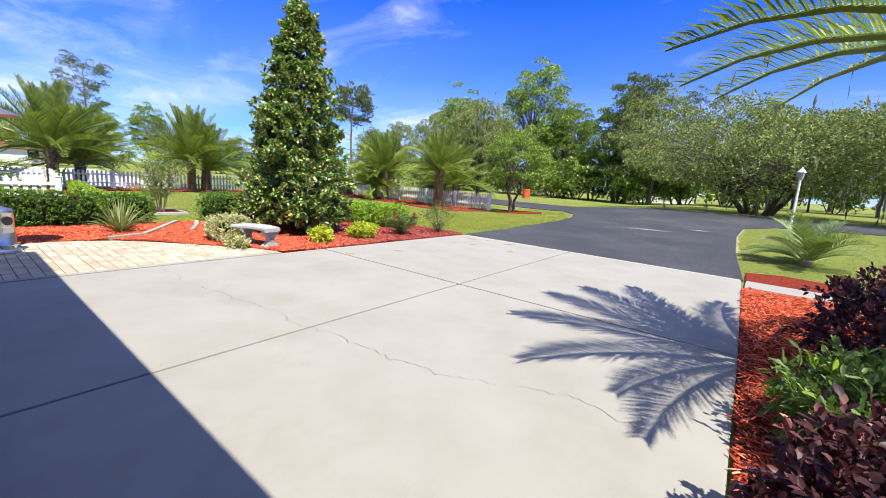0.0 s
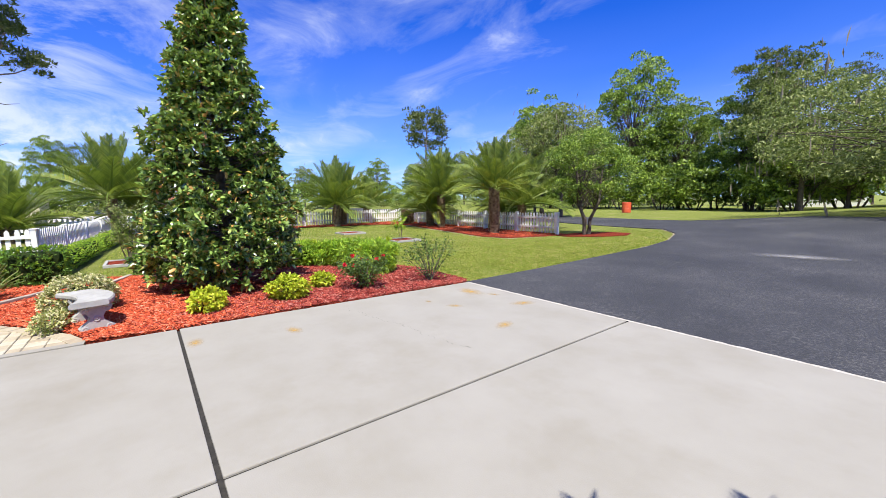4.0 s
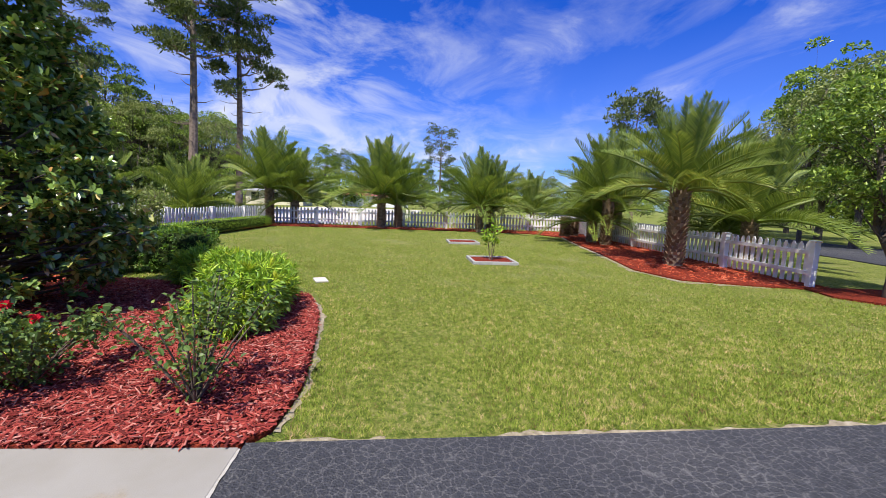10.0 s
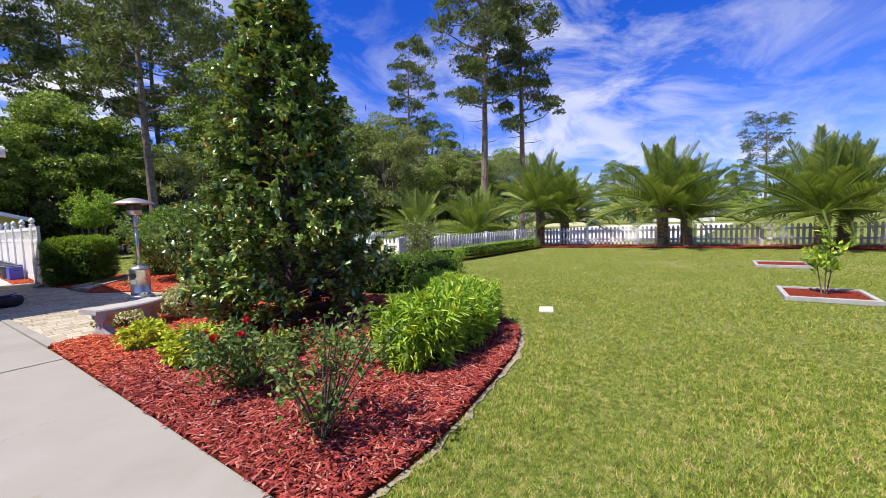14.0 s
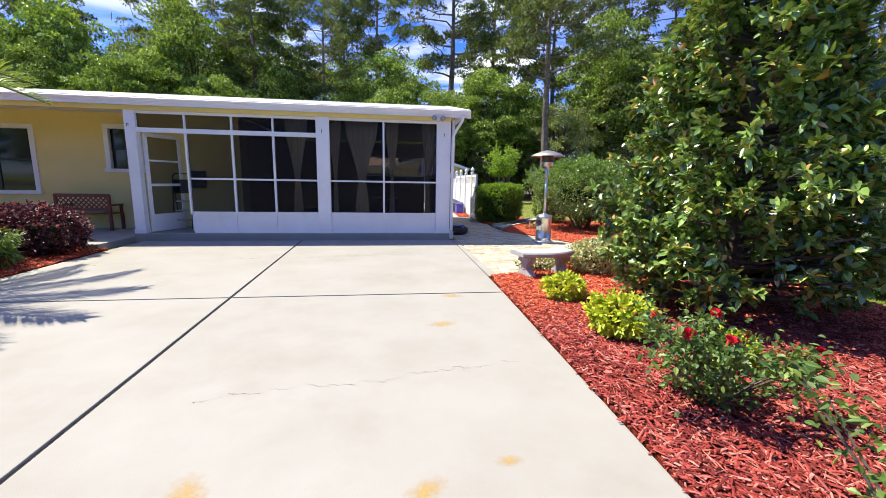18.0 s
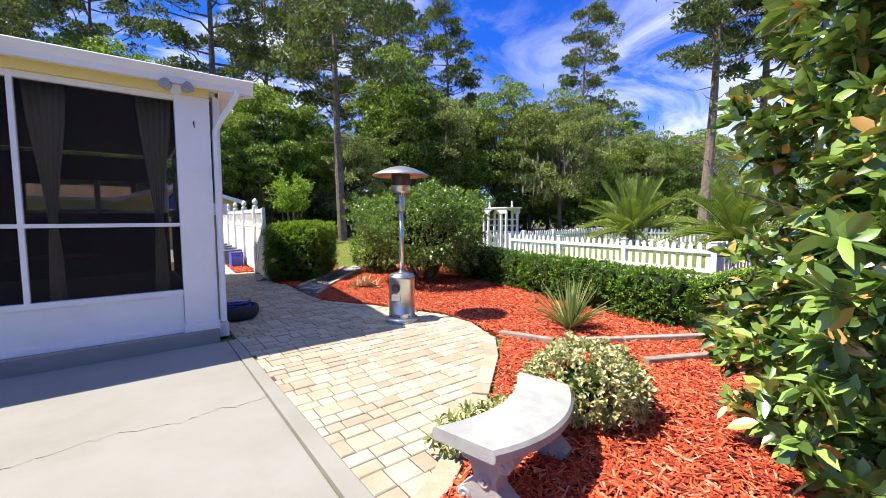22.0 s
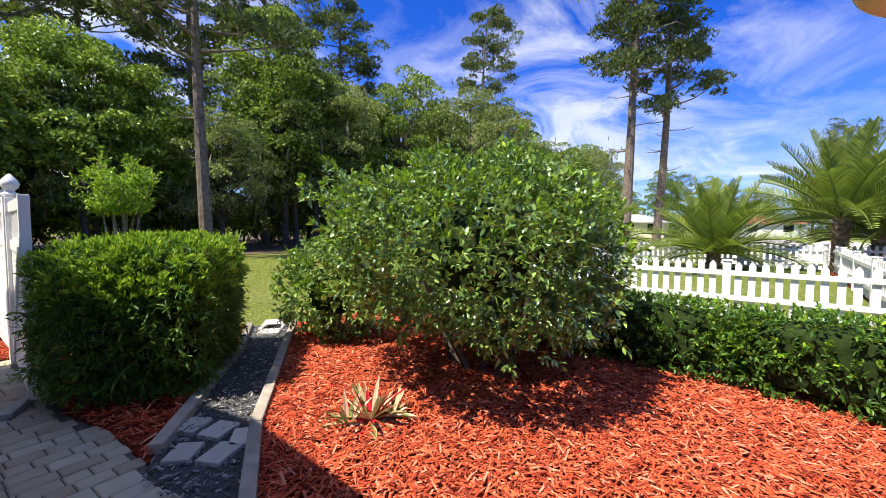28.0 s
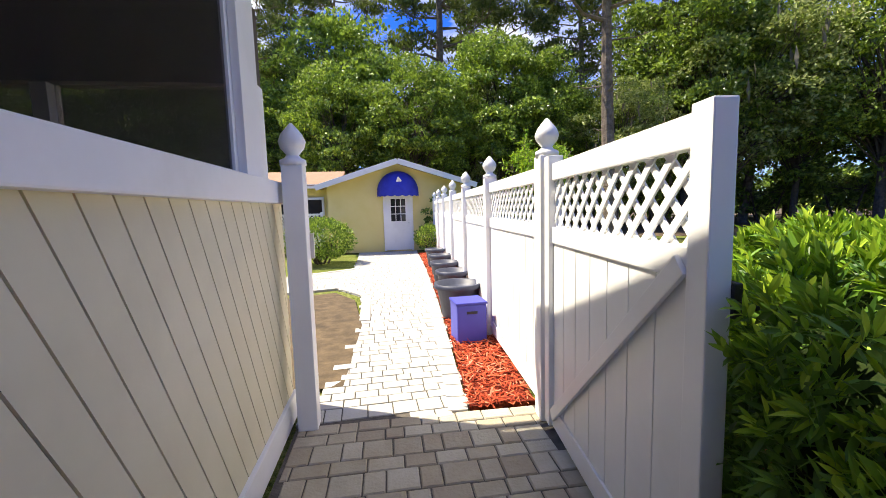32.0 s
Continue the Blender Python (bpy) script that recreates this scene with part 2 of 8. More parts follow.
# whitened copy of the patio pavers: strong sunlight put into the stone colour
SUNLIT_STONE = [(0.1, (0.36, 0.33, 0.29)), (0.4, (0.44, 0.42, 0.38)), (0.7, (0.50, 0.48, 0.44)), (0.95, (0.52, 0.47, 0.42))]
SUNLIT_PAVER = surface("sunlit_paver_stone", SUNLIT_STONE, 6, 0.85, 0.5, 45, random=0.42, depth=0.01, stain=((0.36, 0.33, 0.29), 0.3), stain_scale=2.5)
SUNLIT_PAVER_FAR = surface("sunlit_paver_stone_joined", SUNLIT_STONE, 6, 0.85, 0.5, 45, island=0.42, depth=0.01)
SANDY_JOINT = surface("joint_sand", [(0.3, (0.06, 0.052, 0.042)), (0.7, (0.13, 0.112, 0.09))], 14, 0.95, 0.4, 80)
SAND = surface("pale_sand", [(0.3, (0.50, 0.46, 0.40)), (0.7, (0.66, 0.62, 0.56))], 0.6, 0.95, 0.4, 30, stain=((0.35, 0.32, 0.24), 0.5))
GRAVEL = surface("dark_gravel", [(0.3, (0.035, 0.035, 0.04)), (0.6, (0.10, 0.10, 0.105)), (0.75, (0.30, 0.29, 0.28))], 45, 0.9, 1.0, 60, depth=0.03)
FOREST_FLOOR = surface("leaf_litter", [(0.3, (0.05, 0.035, 0.02)), (0.7, (0.16, 0.11, 0.06))], 5, 0.95, 0.6, 40)
WHITE = surface("white_vinyl", [(0.3, (0.78, 0.78, 0.78)), (0.7, (0.84, 0.84, 0.83))], 2, 0.45, 0.08, 40, stain=((0.62, 0.60, 0.55), 0.35), stain_scale=1.3, depth=0.003)
WHITE_WOOD = surface("white_painted_wood", [(0.3, (0.72, 0.71, 0.69)), (0.7, (0.82, 0.82, 0.80))], 5, 0.6, 0.25, 50, random=0.3, stain=((0.50, 0.46, 0.39), 0.4), stain_scale=3, depth=0.004)
YELLOW = surface("yellow_paint", [(0.3, (0.75, 0.61, 0.22)), (0.7, (0.80, 0.67, 0.28))], 1.2, 0.7, 0.12, 70, depth=0.003)
CREAM = surface("cream_board", [(0.3, (0.66, 0.61, 0.42)), (0.7, (0.74, 0.69, 0.50))], 1.5, 0.7, 0.15, 60, stain=((0.55, 0.50, 0.36), 0.4), stain_scale=1.2, depth=0.003)
# cream darkened by hand, so the grooves' shade is in the colour
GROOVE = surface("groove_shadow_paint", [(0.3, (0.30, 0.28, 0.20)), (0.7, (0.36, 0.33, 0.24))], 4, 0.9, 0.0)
ROOFING = surface("grey_roofing", [(0.3, (0.30, 0.30, 0.31)), (0.7, (0.42, 0.42, 0.42))], 2, 0.8, 0.3, 60)
SHINGLE = surface("brown_shingle", [(0.2, (0.24, 0.14, 0.09)), (0.8, (0.42, 0.27, 0.18))], 5, 0.9, 0.5, 50, random=0.6)
# very dark brown: the dimness inside the porch is put into this colour
TAUPE = surface("shade_darkened_interior", [(0.3, (0.07, 0.058, 0.046)), (0.7, (0.11, 0.09, 0.072))], 1, 0.9, 0.1)
CURTAIN = surface("beige_curtain", [(0.3, (0.74, 0.66, 0.50)), (0.7, (0.82, 0.74, 0.58))], 3, 0.9, 0.2, 80)
DARKWOOD = surface("red_brown_wood", [(0.3, (0.12, 0.02, 0.018)), (0.7, (0.20, 0.038, 0.03))], 8, 0.45, 0.2, 60)
BARK = surface("pine_bark", [(0.3, (0.10, 0.075, 0.055)), (0.6, (0.22, 0.17, 0.13)), (0.8, (0.34, 0.28, 0.23))], 5, 0.95, 1.0, 12, depth=0.05)
BARK_DARK = surface("dark_bark", [(0.3, (0.055, 0.043, 0.033)), (0.7, (0.15, 0.12, 0.09))], 6, 0.95, 0.8, 18, depth=0.04)
BOOT = surface("palm_boot", [(0.2, (0.13, 0.085, 0.05)), (0.5, (0.26, 0.18, 0.11)), (0.8, (0.40, 0.30, 0.19))], 12, 0.95, 0.6, 40, island=0.5)
STEEL = surface("brushed_steel", [(0.3, (0.58, 0.58, 0.57)), (0.7, (0.66, 0.66, 0.65))], 9, 0.33, 0.06, 120, metallic=1.0, depth=0.002)
HOOD = surface("heat_dulled_steel", [(0.3, (0.50, 0.47, 0.42)), (0.7, (0.60, 0.58, 0.54))], 9, 0.42, 0.08, 120, metallic=1.0, depth=0.002)
COPPERY = surface("heated_steel", [(0.3, (0.10, 0.065, 0.05)), (0.7, (0.20, 0.14, 0.11))], 5, 0.45, 0.05, 60, metallic=1.0)
BLACK = surface("black_plastic", [(0.3, (0.012, 0.012, 0.013)), (0.7, (0.025, 0.025, 0.027))], 6, 0.5, 0.1)
RUBBER = surface("black_rubber", [(0.3, (0.02, 0.02, 0.02)), (0.7, (0.045, 0.043, 0.04))], 8, 0.8, 0.3)
STONE = surface("cast_concrete", [(0.3, (0.30, 0.30, 0.285)), (0.7, (0.42, 0.42, 0.40))], 6, 0.9, 0.4, 90, stain=((0.30, 0.29, 0.25), 0.5), stain_scale=5, depth=0.006)
TIMBER = surface("weathered_timber", [(0.3, (0.24, 0.20, 0.16)), (0.7, (0.44, 0.39, 0.33))], 6, 0.95, 0.6, 40, random=0.3)
SLAB = surface("stepping_slab", [(0.3, (0.40, 0.38, 0.34)), (0.7, (0.56, 0.53, 0.48))], 5, 0.9, 0.4, 60, random=0.5)
BLUE = surface("blue_plastic", [(0.3, (0.045, 0.05, 0.36)), (0.7, (0.06, 0.07, 0.46))], 3, 0.45, 0.1)
BLUE_CLOTH = surface("blue_canvas", [(0.3, (0.02, 0.03, 0.35)), (0.7, (0.03, 0.05, 0.48))], 4, 0.8, 0.2, 200)
POT = surface("dark_blue_pot", [(0.3, (0.03, 0.035, 0.06)), (0.7, (0.06, 0.07, 0.11))], 5, 0.5, 0.1)
RED = surface("orange_red_plastic", [(0.3, (0.55, 0.07, 0.03)), (0.7, (0.68, 0.12, 0.05))], 3, 0.5, 0.1)
TERRACOTTA_ROOF = surface("red_roof", [(0.3, (0.35, 0.10, 0.07)), (0.7, (0.48, 0.17, 0.12))], 2, 0.8, 0.2)

MAGNOLIA = leafy("magnolia_leaf", [(0.0, (0.009, 0.023, 0.006)), (0.34, (0.030, 0.062, 0.014)), (0.60, (0.068, 0.122, 0.030)), (0.85, (0.128, 0.200, 0.054)), (0.92, (0.17, 0.12, 0.036)), (1.0, (0.24, 0.11, 0.038))], 0.25, 0.12, spec=0.8, gain=2.6)
HOLLY = leafy("holly_leaf", [(0.0, (0.014, 0.040, 0.012)), (0.5, (0.085, 0.17, 0.045)), (0.85, (0.19, 0.31, 0.075)), (1.0, (0.34, 0.50, 0.09))], 0.19, 0.22, spec=1.0)
BOXHEDGE = leafy("clipped_hedge_leaf", [(0.0, (0.010, 0.034, 0.007)), (0.6, (0.034, 0.092, 0.015)), (1.0, (0.10, 0.21, 0.03))], 0.45, 0.3, gain=1.95)
LIMEHEDGE = leafy("lime_hedge_leaf", [(0.0, (0.035, 0.10, 0.010)), (0.5, (0.12, 0.25, 0.02)), (1.0, (0.33, 0.50, 0.05))], 0.42, 0.3)
GOLD = leafy("golden_leaf", [(0.0, (0.20, 0.32, 0.02)), (0.5, (0.38, 0.52, 0.035)), (1.0, (0.60, 0.66, 0.09))], 0.5, 0.25, (0.6, 0.6, 0.05), gain=1.05)
VARIEGATED = leafy("variegated_leaf", [(0.0, (0.10, 0.16, 0.05)), (0.35, (0.26, 0.32, 0.11)), (0.6, (0.55, 0.57, 0.34)), (1.0, (0.70, 0.70, 0.50))], 0.5, 0.2, gain=1.05)
BURGUNDY = leafy("burgundy_leaf", [(0.0, (0.012, 0.006, 0.010)), (0.6, (0.048, 0.018, 0.024)), (0.88, (0.115, 0.05, 0.056)), (0.97, (0.14, 0.07, 0.07)), (1.0, (0.20, 0.17, 0.03))], 0.5, 0.15, (0.3, 0.05, 0.08), gain=1.05)
PINKTIP = leafy("pinkish_new_leaf", [(0.0, (0.16, 0.05, 0.055)), (0.7, (0.34, 0.15, 0.14)), (1.0, (0.42, 0.24, 0.20))], 0.5, 0.25, (0.5, 0.15, 0.12), gain=1.05)
ROSE_LEAF = leafy("rose_leaf", [(0.0, (0.02, 0.05, 0.014)), (0.7, (0.062, 0.12, 0.028)), (1.0, (0.16, 0.21, 0.04))], 0.45, 0.2)
PETAL = leafy("red_petal", [(0.0, (0.45, 0.005, 0.02)), (1.0, (0.72, 0.03, 0.06))], 0.6, 0.2, (0.7, 0.02, 0.05), gain=1.05)
FROND = leafy("palm_frond", [(0.0, (0.05, 0.085, 0.022)), (0.5, (0.10, 0.16, 0.035)), (0.85, (0.18, 0.24, 0.05)), (1.0, (0.36, 0.34, 0.08))], 0.42, 0.22, spec=0.4)
FROND_GREY = leafy("sago_frond", [(0.0, (0.06, 0.11, 0.04)), (0.6, (0.12, 0.19, 0.07)), (1.0, (0.22, 0.30, 0.12))], 0.4, 0.2)
AGAVE = leafy("strap_leaf", [(0.0, (0.10, 0.17, 0.06)), (0.6, (0.18, 0.26, 0.11)), (1.0, (0.34, 0.33, 0.17))], 0.5, 0.15)
CORDY = leafy("striped_leaf", [(0.0, (0.07, 0.13, 0.035)), (0.35, (0.20, 0.25, 0.09)), (0.6, (0.58, 0.50, 0.33)), (0.85, (0.62, 0.44, 0.34)), (1.0, (0.42, 0.06, 0.06))], 0.5, 0.15, (0.5, 0.4, 0.2), gain=1.05)
BROADLEAF = leafy("broad_leaf", [(0.0, (0.014, 0.034, 0.007)), (0.5, (0.054, 0.108, 0.018)), (1.0, (0.30, 0.44, 0.085))], 0.40, 0.34, spec=0.5)
BRIGHTLEAF = leafy("bright_leaf", [(0.0, (0.025, 0.062, 0.008)), (0.5, (0.068, 0.138, 0.020)), (1.0, (0.33, 0.47, 0.085))], 0.40, 0.28, spec=0.5)
OAKLEAF = leafy("live_oak_leaf", [(0.0, (0.036, 0.058, 0.018)), (0.5, (0.10, 0.145, 0.045)), (1.0, (0.26, 0.31, 0.13))], 0.5, 0.25)
NEEDLE = leafy("pine_needle", [(0.0, (0.016, 0.030, 0.011)), (0.5, (0.042, 0.066, 0.024)), (1.0, (0.11, 0.14, 0.052))], 0.6, 0.2)
MOSS = leafy("hanging_moss", [(0.0, (0.14, 0.14, 0.11)), (1.0, (0.26, 0.26, 0.21))], 0.9, 0.2, (0.2, 0.2, 0.15), gain=1.05)


def screen_material():
    m = bpy.data.materials.new("insect_screen")
    m.use_nodes = True
    t = m.node_tree
    out = t.nodes["Material Output"]
    bsdf = t.nodes["Principled BSDF"]
    bsdf.inputs["Base Color"].default_value = (0.022, 0.017, 0.013, 1)
    bsdf.inputs["Roughness"].default_value = 0.5
    bsdf.inputs["Specular IOR Level"].default_value = 0.15
    see = node(t, "ShaderNodeBsdfTransparent", {"Color": (1, 1, 1, 1)})
    mx = node(t, "ShaderNodeMixShader", {"Fac": 0.44})
    t.links.new(see.outputs[0], mx.inputs[1])
    t.links.new(bsdf.outputs[0], mx.inputs[2])
    t.links.new(mx.outputs[0], out.inputs["Surface"])
    return m


SCREEN = screen_material()


def asphalt_material():
    """Sealed asphalt: crumbly pebbles, worn paler streaks."""
    m = bpy.data.materials.new("asphalt")
    m.use_nodes = True
    t = m.node_tree
    b = t.nodes["Principled BSDF"]
    vec = node(t, "ShaderNodeTexCoord").outputs["Object"]
    broad = node(t, "ShaderNodeTexNoise", {"Vector": vec, "Scale": 0.35, "Detail": 6.0, "Roughness": 0.65})
    tone = ramp(t, broad.outputs[0], [(0.3, (0.034, 0.036, 0.043)), (0.55, (0.047, 0.049, 0.057)), (0.75, (0.080, 0.079, 0.083))])
    stone = node(t, "ShaderNodeTexVoronoi", {"Vector": vec, "Scale": 70.0})
    warp = node(t, "ShaderNodeTexNoise", {"Vector": vec, "Scale": 26.0, "Detail": 7.0, "Roughness": 0.75, "Distortion": 1.5})
    grit = ramp(t, warp.outputs[0], [(0.42, 0.78), (0.55, 1.0), (0.68, 1.3)])
    mul = node(t, "ShaderNodeMix", {"Factor": 1.0}, data_type="RGBA")
    mul.blend_type = "MULTIPLY"
    t.links.new(tone.outputs[0], mul.inputs[6])
    t.links.new(grit.outputs[0], mul.inputs[7])
    worn = node(t, "ShaderNodeTexNoise", {"Vector": vec, "Scale": 1.6, "Detail": 9.0, "Roughness": 0.8})
    wf = ramp(t, worn.outputs[0], [(0.58, 0.0), (0.74, 0.45)])
    mx = node(t, "ShaderNodeMix", {"Factor": wf.outputs[0]}, data_type="RGBA")
    t.links.new(mul.outputs[2], mx.inputs[6])
    mx.inputs[7].default_value = (0.16, 0.155, 0.15, 1)
    # pale dust in the fine crazing between the stones
    bent = node(t, "ShaderNodeVectorMath", {0: vec, 1: node(t, "ShaderNodeVectorMath", {0: warp.outputs["Color"], 1: (0.05, 0.05, 0.0)}, operation="MULTIPLY").outputs[0]}, operation="ADD")
    cell = node(t, "ShaderNodeTexVoronoi", {"Vector": bent.outputs[0], "Scale": 17.0})
    cell.feature = "DISTANCE_TO_EDGE"
    vein = ramp(t, cell.outputs["Distance"], [(0.0, 0.7), (0.035, 0.25), (0.08, 0.0)])
    here = ramp(t, broad.outputs[0], [(0.40, 0.25), (0.62, 1.0)])
    both = node(t, "ShaderNodeMath", {0: vein.outputs[0], 1: here.outputs[0]}, operation="MULTIPLY")
    dust = node(t, "ShaderNodeMix", {"Factor": both.outputs[0]}, data_type="RGBA")
    t.links.new(mx.outputs[2], dust.inputs[6])
    dust.inputs[7].default_value = (0.19, 0.185, 0.18, 1)
    t.links.new(dust.outputs[2], b.inputs["Base Color"])
    b.inputs["Roughness"].default_value = 0.78
    b.inputs["Specular IOR Level"].default_value = 0.35
    sum_ = node(t, "ShaderNodeMath", {0: stone.outputs["Distance"], 1: warp.outputs[0]}, operation="ADD")
    bump = node(t, "ShaderNodeBump", {"Height": sum_.outputs[0], "Strength": 0.8, "Distance": 0.012})
    t.links.new(bump.outputs[0], b.inputs["Normal"])
    return m


ASPHALT = asphalt_material()


def glass_material():
    m = bpy.data.materials.new("dark_window_glass")
    m.use_nodes = True
    b = m.node_tree.nodes["Principled BSDF"]
    b.inputs["Base Color"].default_value = (0.02, 0.022, 0.026, 1)
    b.inputs["Roughness"].default_value = 0.04
    return m


GLASS = glass_material()


# ---- building helpers ----
def gz(x, y):
    """Height of the ground: the drive climbs gently away from the house."""
    u = min(1.0, max(0.0, (x + 11.0) / 8.0))
    return 0.03 * min(16.0, max(0.0, y - 9.0)) * u * u * (3 - 2 * u)


def thing(name, label, category, at=(0, 0, 0), rz=0.0, group="", kind=""):
    ob = new(name)
    ob.empty_display_size = 0.1
    ob.matrix_world = pose(*at, 0, 0, rz)
    return tagged(ob, label, category, group, kind)


def finish(name, me, material, parent, label=""):
    for mt in (material if isinstance(material, (list, tuple)) else [material]):
        me.materials.append(mt)
    ob = new(name, me)
    if parent is not None:
        ob.parent = parent
    if label:
        ob["label"] = label
    return ob


def part(name, bm, material, parent, label="", smooth=False):
    me = bpy.data.meshes.new(name)
    bm.to_mesh(me)
    bm.free()
    if smooth:
        me.shade_smooth()
    return finish(name, me, material, parent, label)


def raw(name, verts, faces, material, parent, label="", smooth=False):
    me = bpy.data.meshes.new(name)
    me.from_pydata(verts if isinstance(verts, list) else verts.tolist(), [], faces if isinstance(faces, list) else faces.tolist())
    me.update()
    if smooth:
        me.shade_smooth()
    return finish(name, me, material, parent, label)


def again(name, ob, parent, m):
    """The same mesh once more, as a part of its own."""
    c = new(name, ob.data)
    c.parent = parent
    c.matrix_basis = m
    return c


def box(bm, x0, y0, z0, x1, y1, z1, bevel=0.0):
    c = bmesh.ops.create_cube(bm, size=1.0)["verts"]
    for v in c:
        v.co = Vector(((x0 + x1) / 2 + v.co.x * (x1 - x0), (y0 + y1) / 2 + v.co.y * (y1 - y0), (z0 + z1) / 2 + v.co.z * (z1 - z0)))
    if bevel:
        es = list({e for v in c for e in v.link_edges})
        bmesh.ops.bevel(bm, geom=es, offset=bevel, segments=2, affect="EDGES", profile=0.6)
    return bm


def boxed(x0, y0, z0, x1, y1, z1, bevel=0.004):
    return box(bmesh.new(), x0, y0, z0, x1, y1, z1, bevel)


def lathe(profile, steps=24, cap=True):
    """A bmesh turned from (radius, height) pairs."""
    bm = bmesh.new()
    rings = []
    for r, z in profile:
        rings.append([bm.verts.new((r * math.cos(2 * math.pi * i / steps), r * math.sin(2 * math.pi * i / steps), z)) for i in range(steps)])
    for a, b in zip(rings, rings[1:]):
        for i in range(steps):
            j = (i + 1) % steps
            bm.faces.new((a[i], a[j], b[j], b[i]))
    if cap:
        bm.faces.new(list(reversed(rings[0])))
        bm.faces.new(rings[-1])
    return bm


def tube(path, radii, sides=7):
    """Vertices and faces of a tapered tube along points."""
    P = np.array(path, float)
    T = np.gradient(P, axis=0)
    T /= np.linalg.norm(T, axis=1)[:, None] + 1e-9
    ref = np.array((0.0, 0.0, 1.0)) if abs(T[0][2]) < 0.9 else np.array((1.0, 0.0, 0.0))
    S = np.cross(T, ref)
    S /= np.linalg.norm(S, axis=1)[:, None] + 1e-9
    U = np.cross(S, T)
    a = np.linspace(0, 2 * np.pi, sides, endpoint=False)
    R = np.array(radii, float)[:, None, None]
    V = P[:, None, :] + R * (np.cos(a)[None, :, None] * S[:, None, :] + np.sin(a)[None, :, None] * U[:, None, :])
    n = len(P)
    F = []
    for i in range(n - 1):
        for j in range(sides):
            k = (j + 1) % sides
            F.append((i * sides + j, i * sides + k, (i + 1) * sides + k, (i + 1) * sides + j))
    F.append(tuple(range((n - 1) * sides, n * sides)))
    return V.reshape(-1, 3), F


def joined(pieces):
    V, F, o = [], [], 0
    for v, f in pieces:
        V.append(np.asarray(v))
        F.extend(tuple(i + o for i in q) for q in f)
        o += len(v)
    return np.concatenate(V), F


def unit(v):
    return v / (np.linalg.norm(v, axis=-1, keepdims=True) + 1e-9)


def blades(P, D, length, width, rng, fold=0.16, droop=0.12):
    """Full leaves with a sunk midrib and a pointed, bent tip."""
    n = len(P)
    D = unit(D)
    S = unit(np.cross(D, unit(rng.normal(size=(n, 3)) * 0.6 + np.array((0, 0, 1.0)))))
    N = np.cross(S, D)
    N *= np.where(N[:, 2:3] < 0, -1, 1)
    L = length * rng.uniform(0.65, 1.25, (n, 1))
    W = width * rng.uniform(0.75, 1.2, (n, 1))
    down = np.array((0, 0, -1.0)) * droop * rng.uniform(0.3, 1.6, (n, 1)) * L
    m1, m2 = P + D * L * 0.34, P + D * L * 0.70 + down * 0.4
    tip = P + D * L + down
    up = N * W * fold
    V = np.stack([P, m1 + S * W * 0.46 + up, m2 + S * W * 0.40 + up, tip, m2 - S * W * 0.40 + up, m1 - S * W * 0.46 + up, m1, m2], 1).reshape(-1, 3)
    i = np.arange(n)[:, None] * 8
    T = ((0, 6, 1), (6, 7, 2), (6, 2, 1), (7, 3, 2), (0, 5, 6), (5, 4, 6), (6, 4, 7), (7, 4, 3))
    F = np.concatenate([i + np.array([q]) for q in T], 1).reshape(-1, 3)
    return V, F


def leaves(P, D, length, width, rng, fold=0.22, droop=0.0):
    """Folded leaves at points P, growing along D."""
    n = len(P)
    D = unit(D)
    S = unit(np.cross(D, unit(rng.normal(size=(n, 3)))))
    N = np.cross(S, D)
    N *= np.where(N[:, 2:3] < 0, -1, 1)
    L = (length * rng.uniform(0.7, 1.25, (n, 1)))
    W = (width * rng.uniform(0.75, 1.2, (n, 1)))
    a = P
    c = P + D * L - np.array((0, 0, 1.0)) * droop * L
    mid = P + D * L * 0.5
    b = mid + S * W * 0.5 + N * W * fold
    d = mid - S * W * 0.5 + N * W * fold
    V = np.stack([a, b, c, d], 1).reshape(-1, 3)
    i = np.arange(n)[:, None] * 4
    F = np.concatenate([i + np.array([[0, 1, 2]]), i + np.array([[0, 2, 3]])], 1).reshape(-1, 3)
    return V, F


def lump(P, f, amp, seed):
    """Smooth pseudo-noise of points, for uneven outlines."""
    r = np.random.default_rng(seed)
    out = np.zeros(len(P))
    for k in range(5):
        w = r.normal(size=3) * f * (1 + 0.5 * k)
        out += np.sin(P @ w + r.uniform(0, 6.28)) / (1 + 0.4 * k)
    return out * amp / 2.2


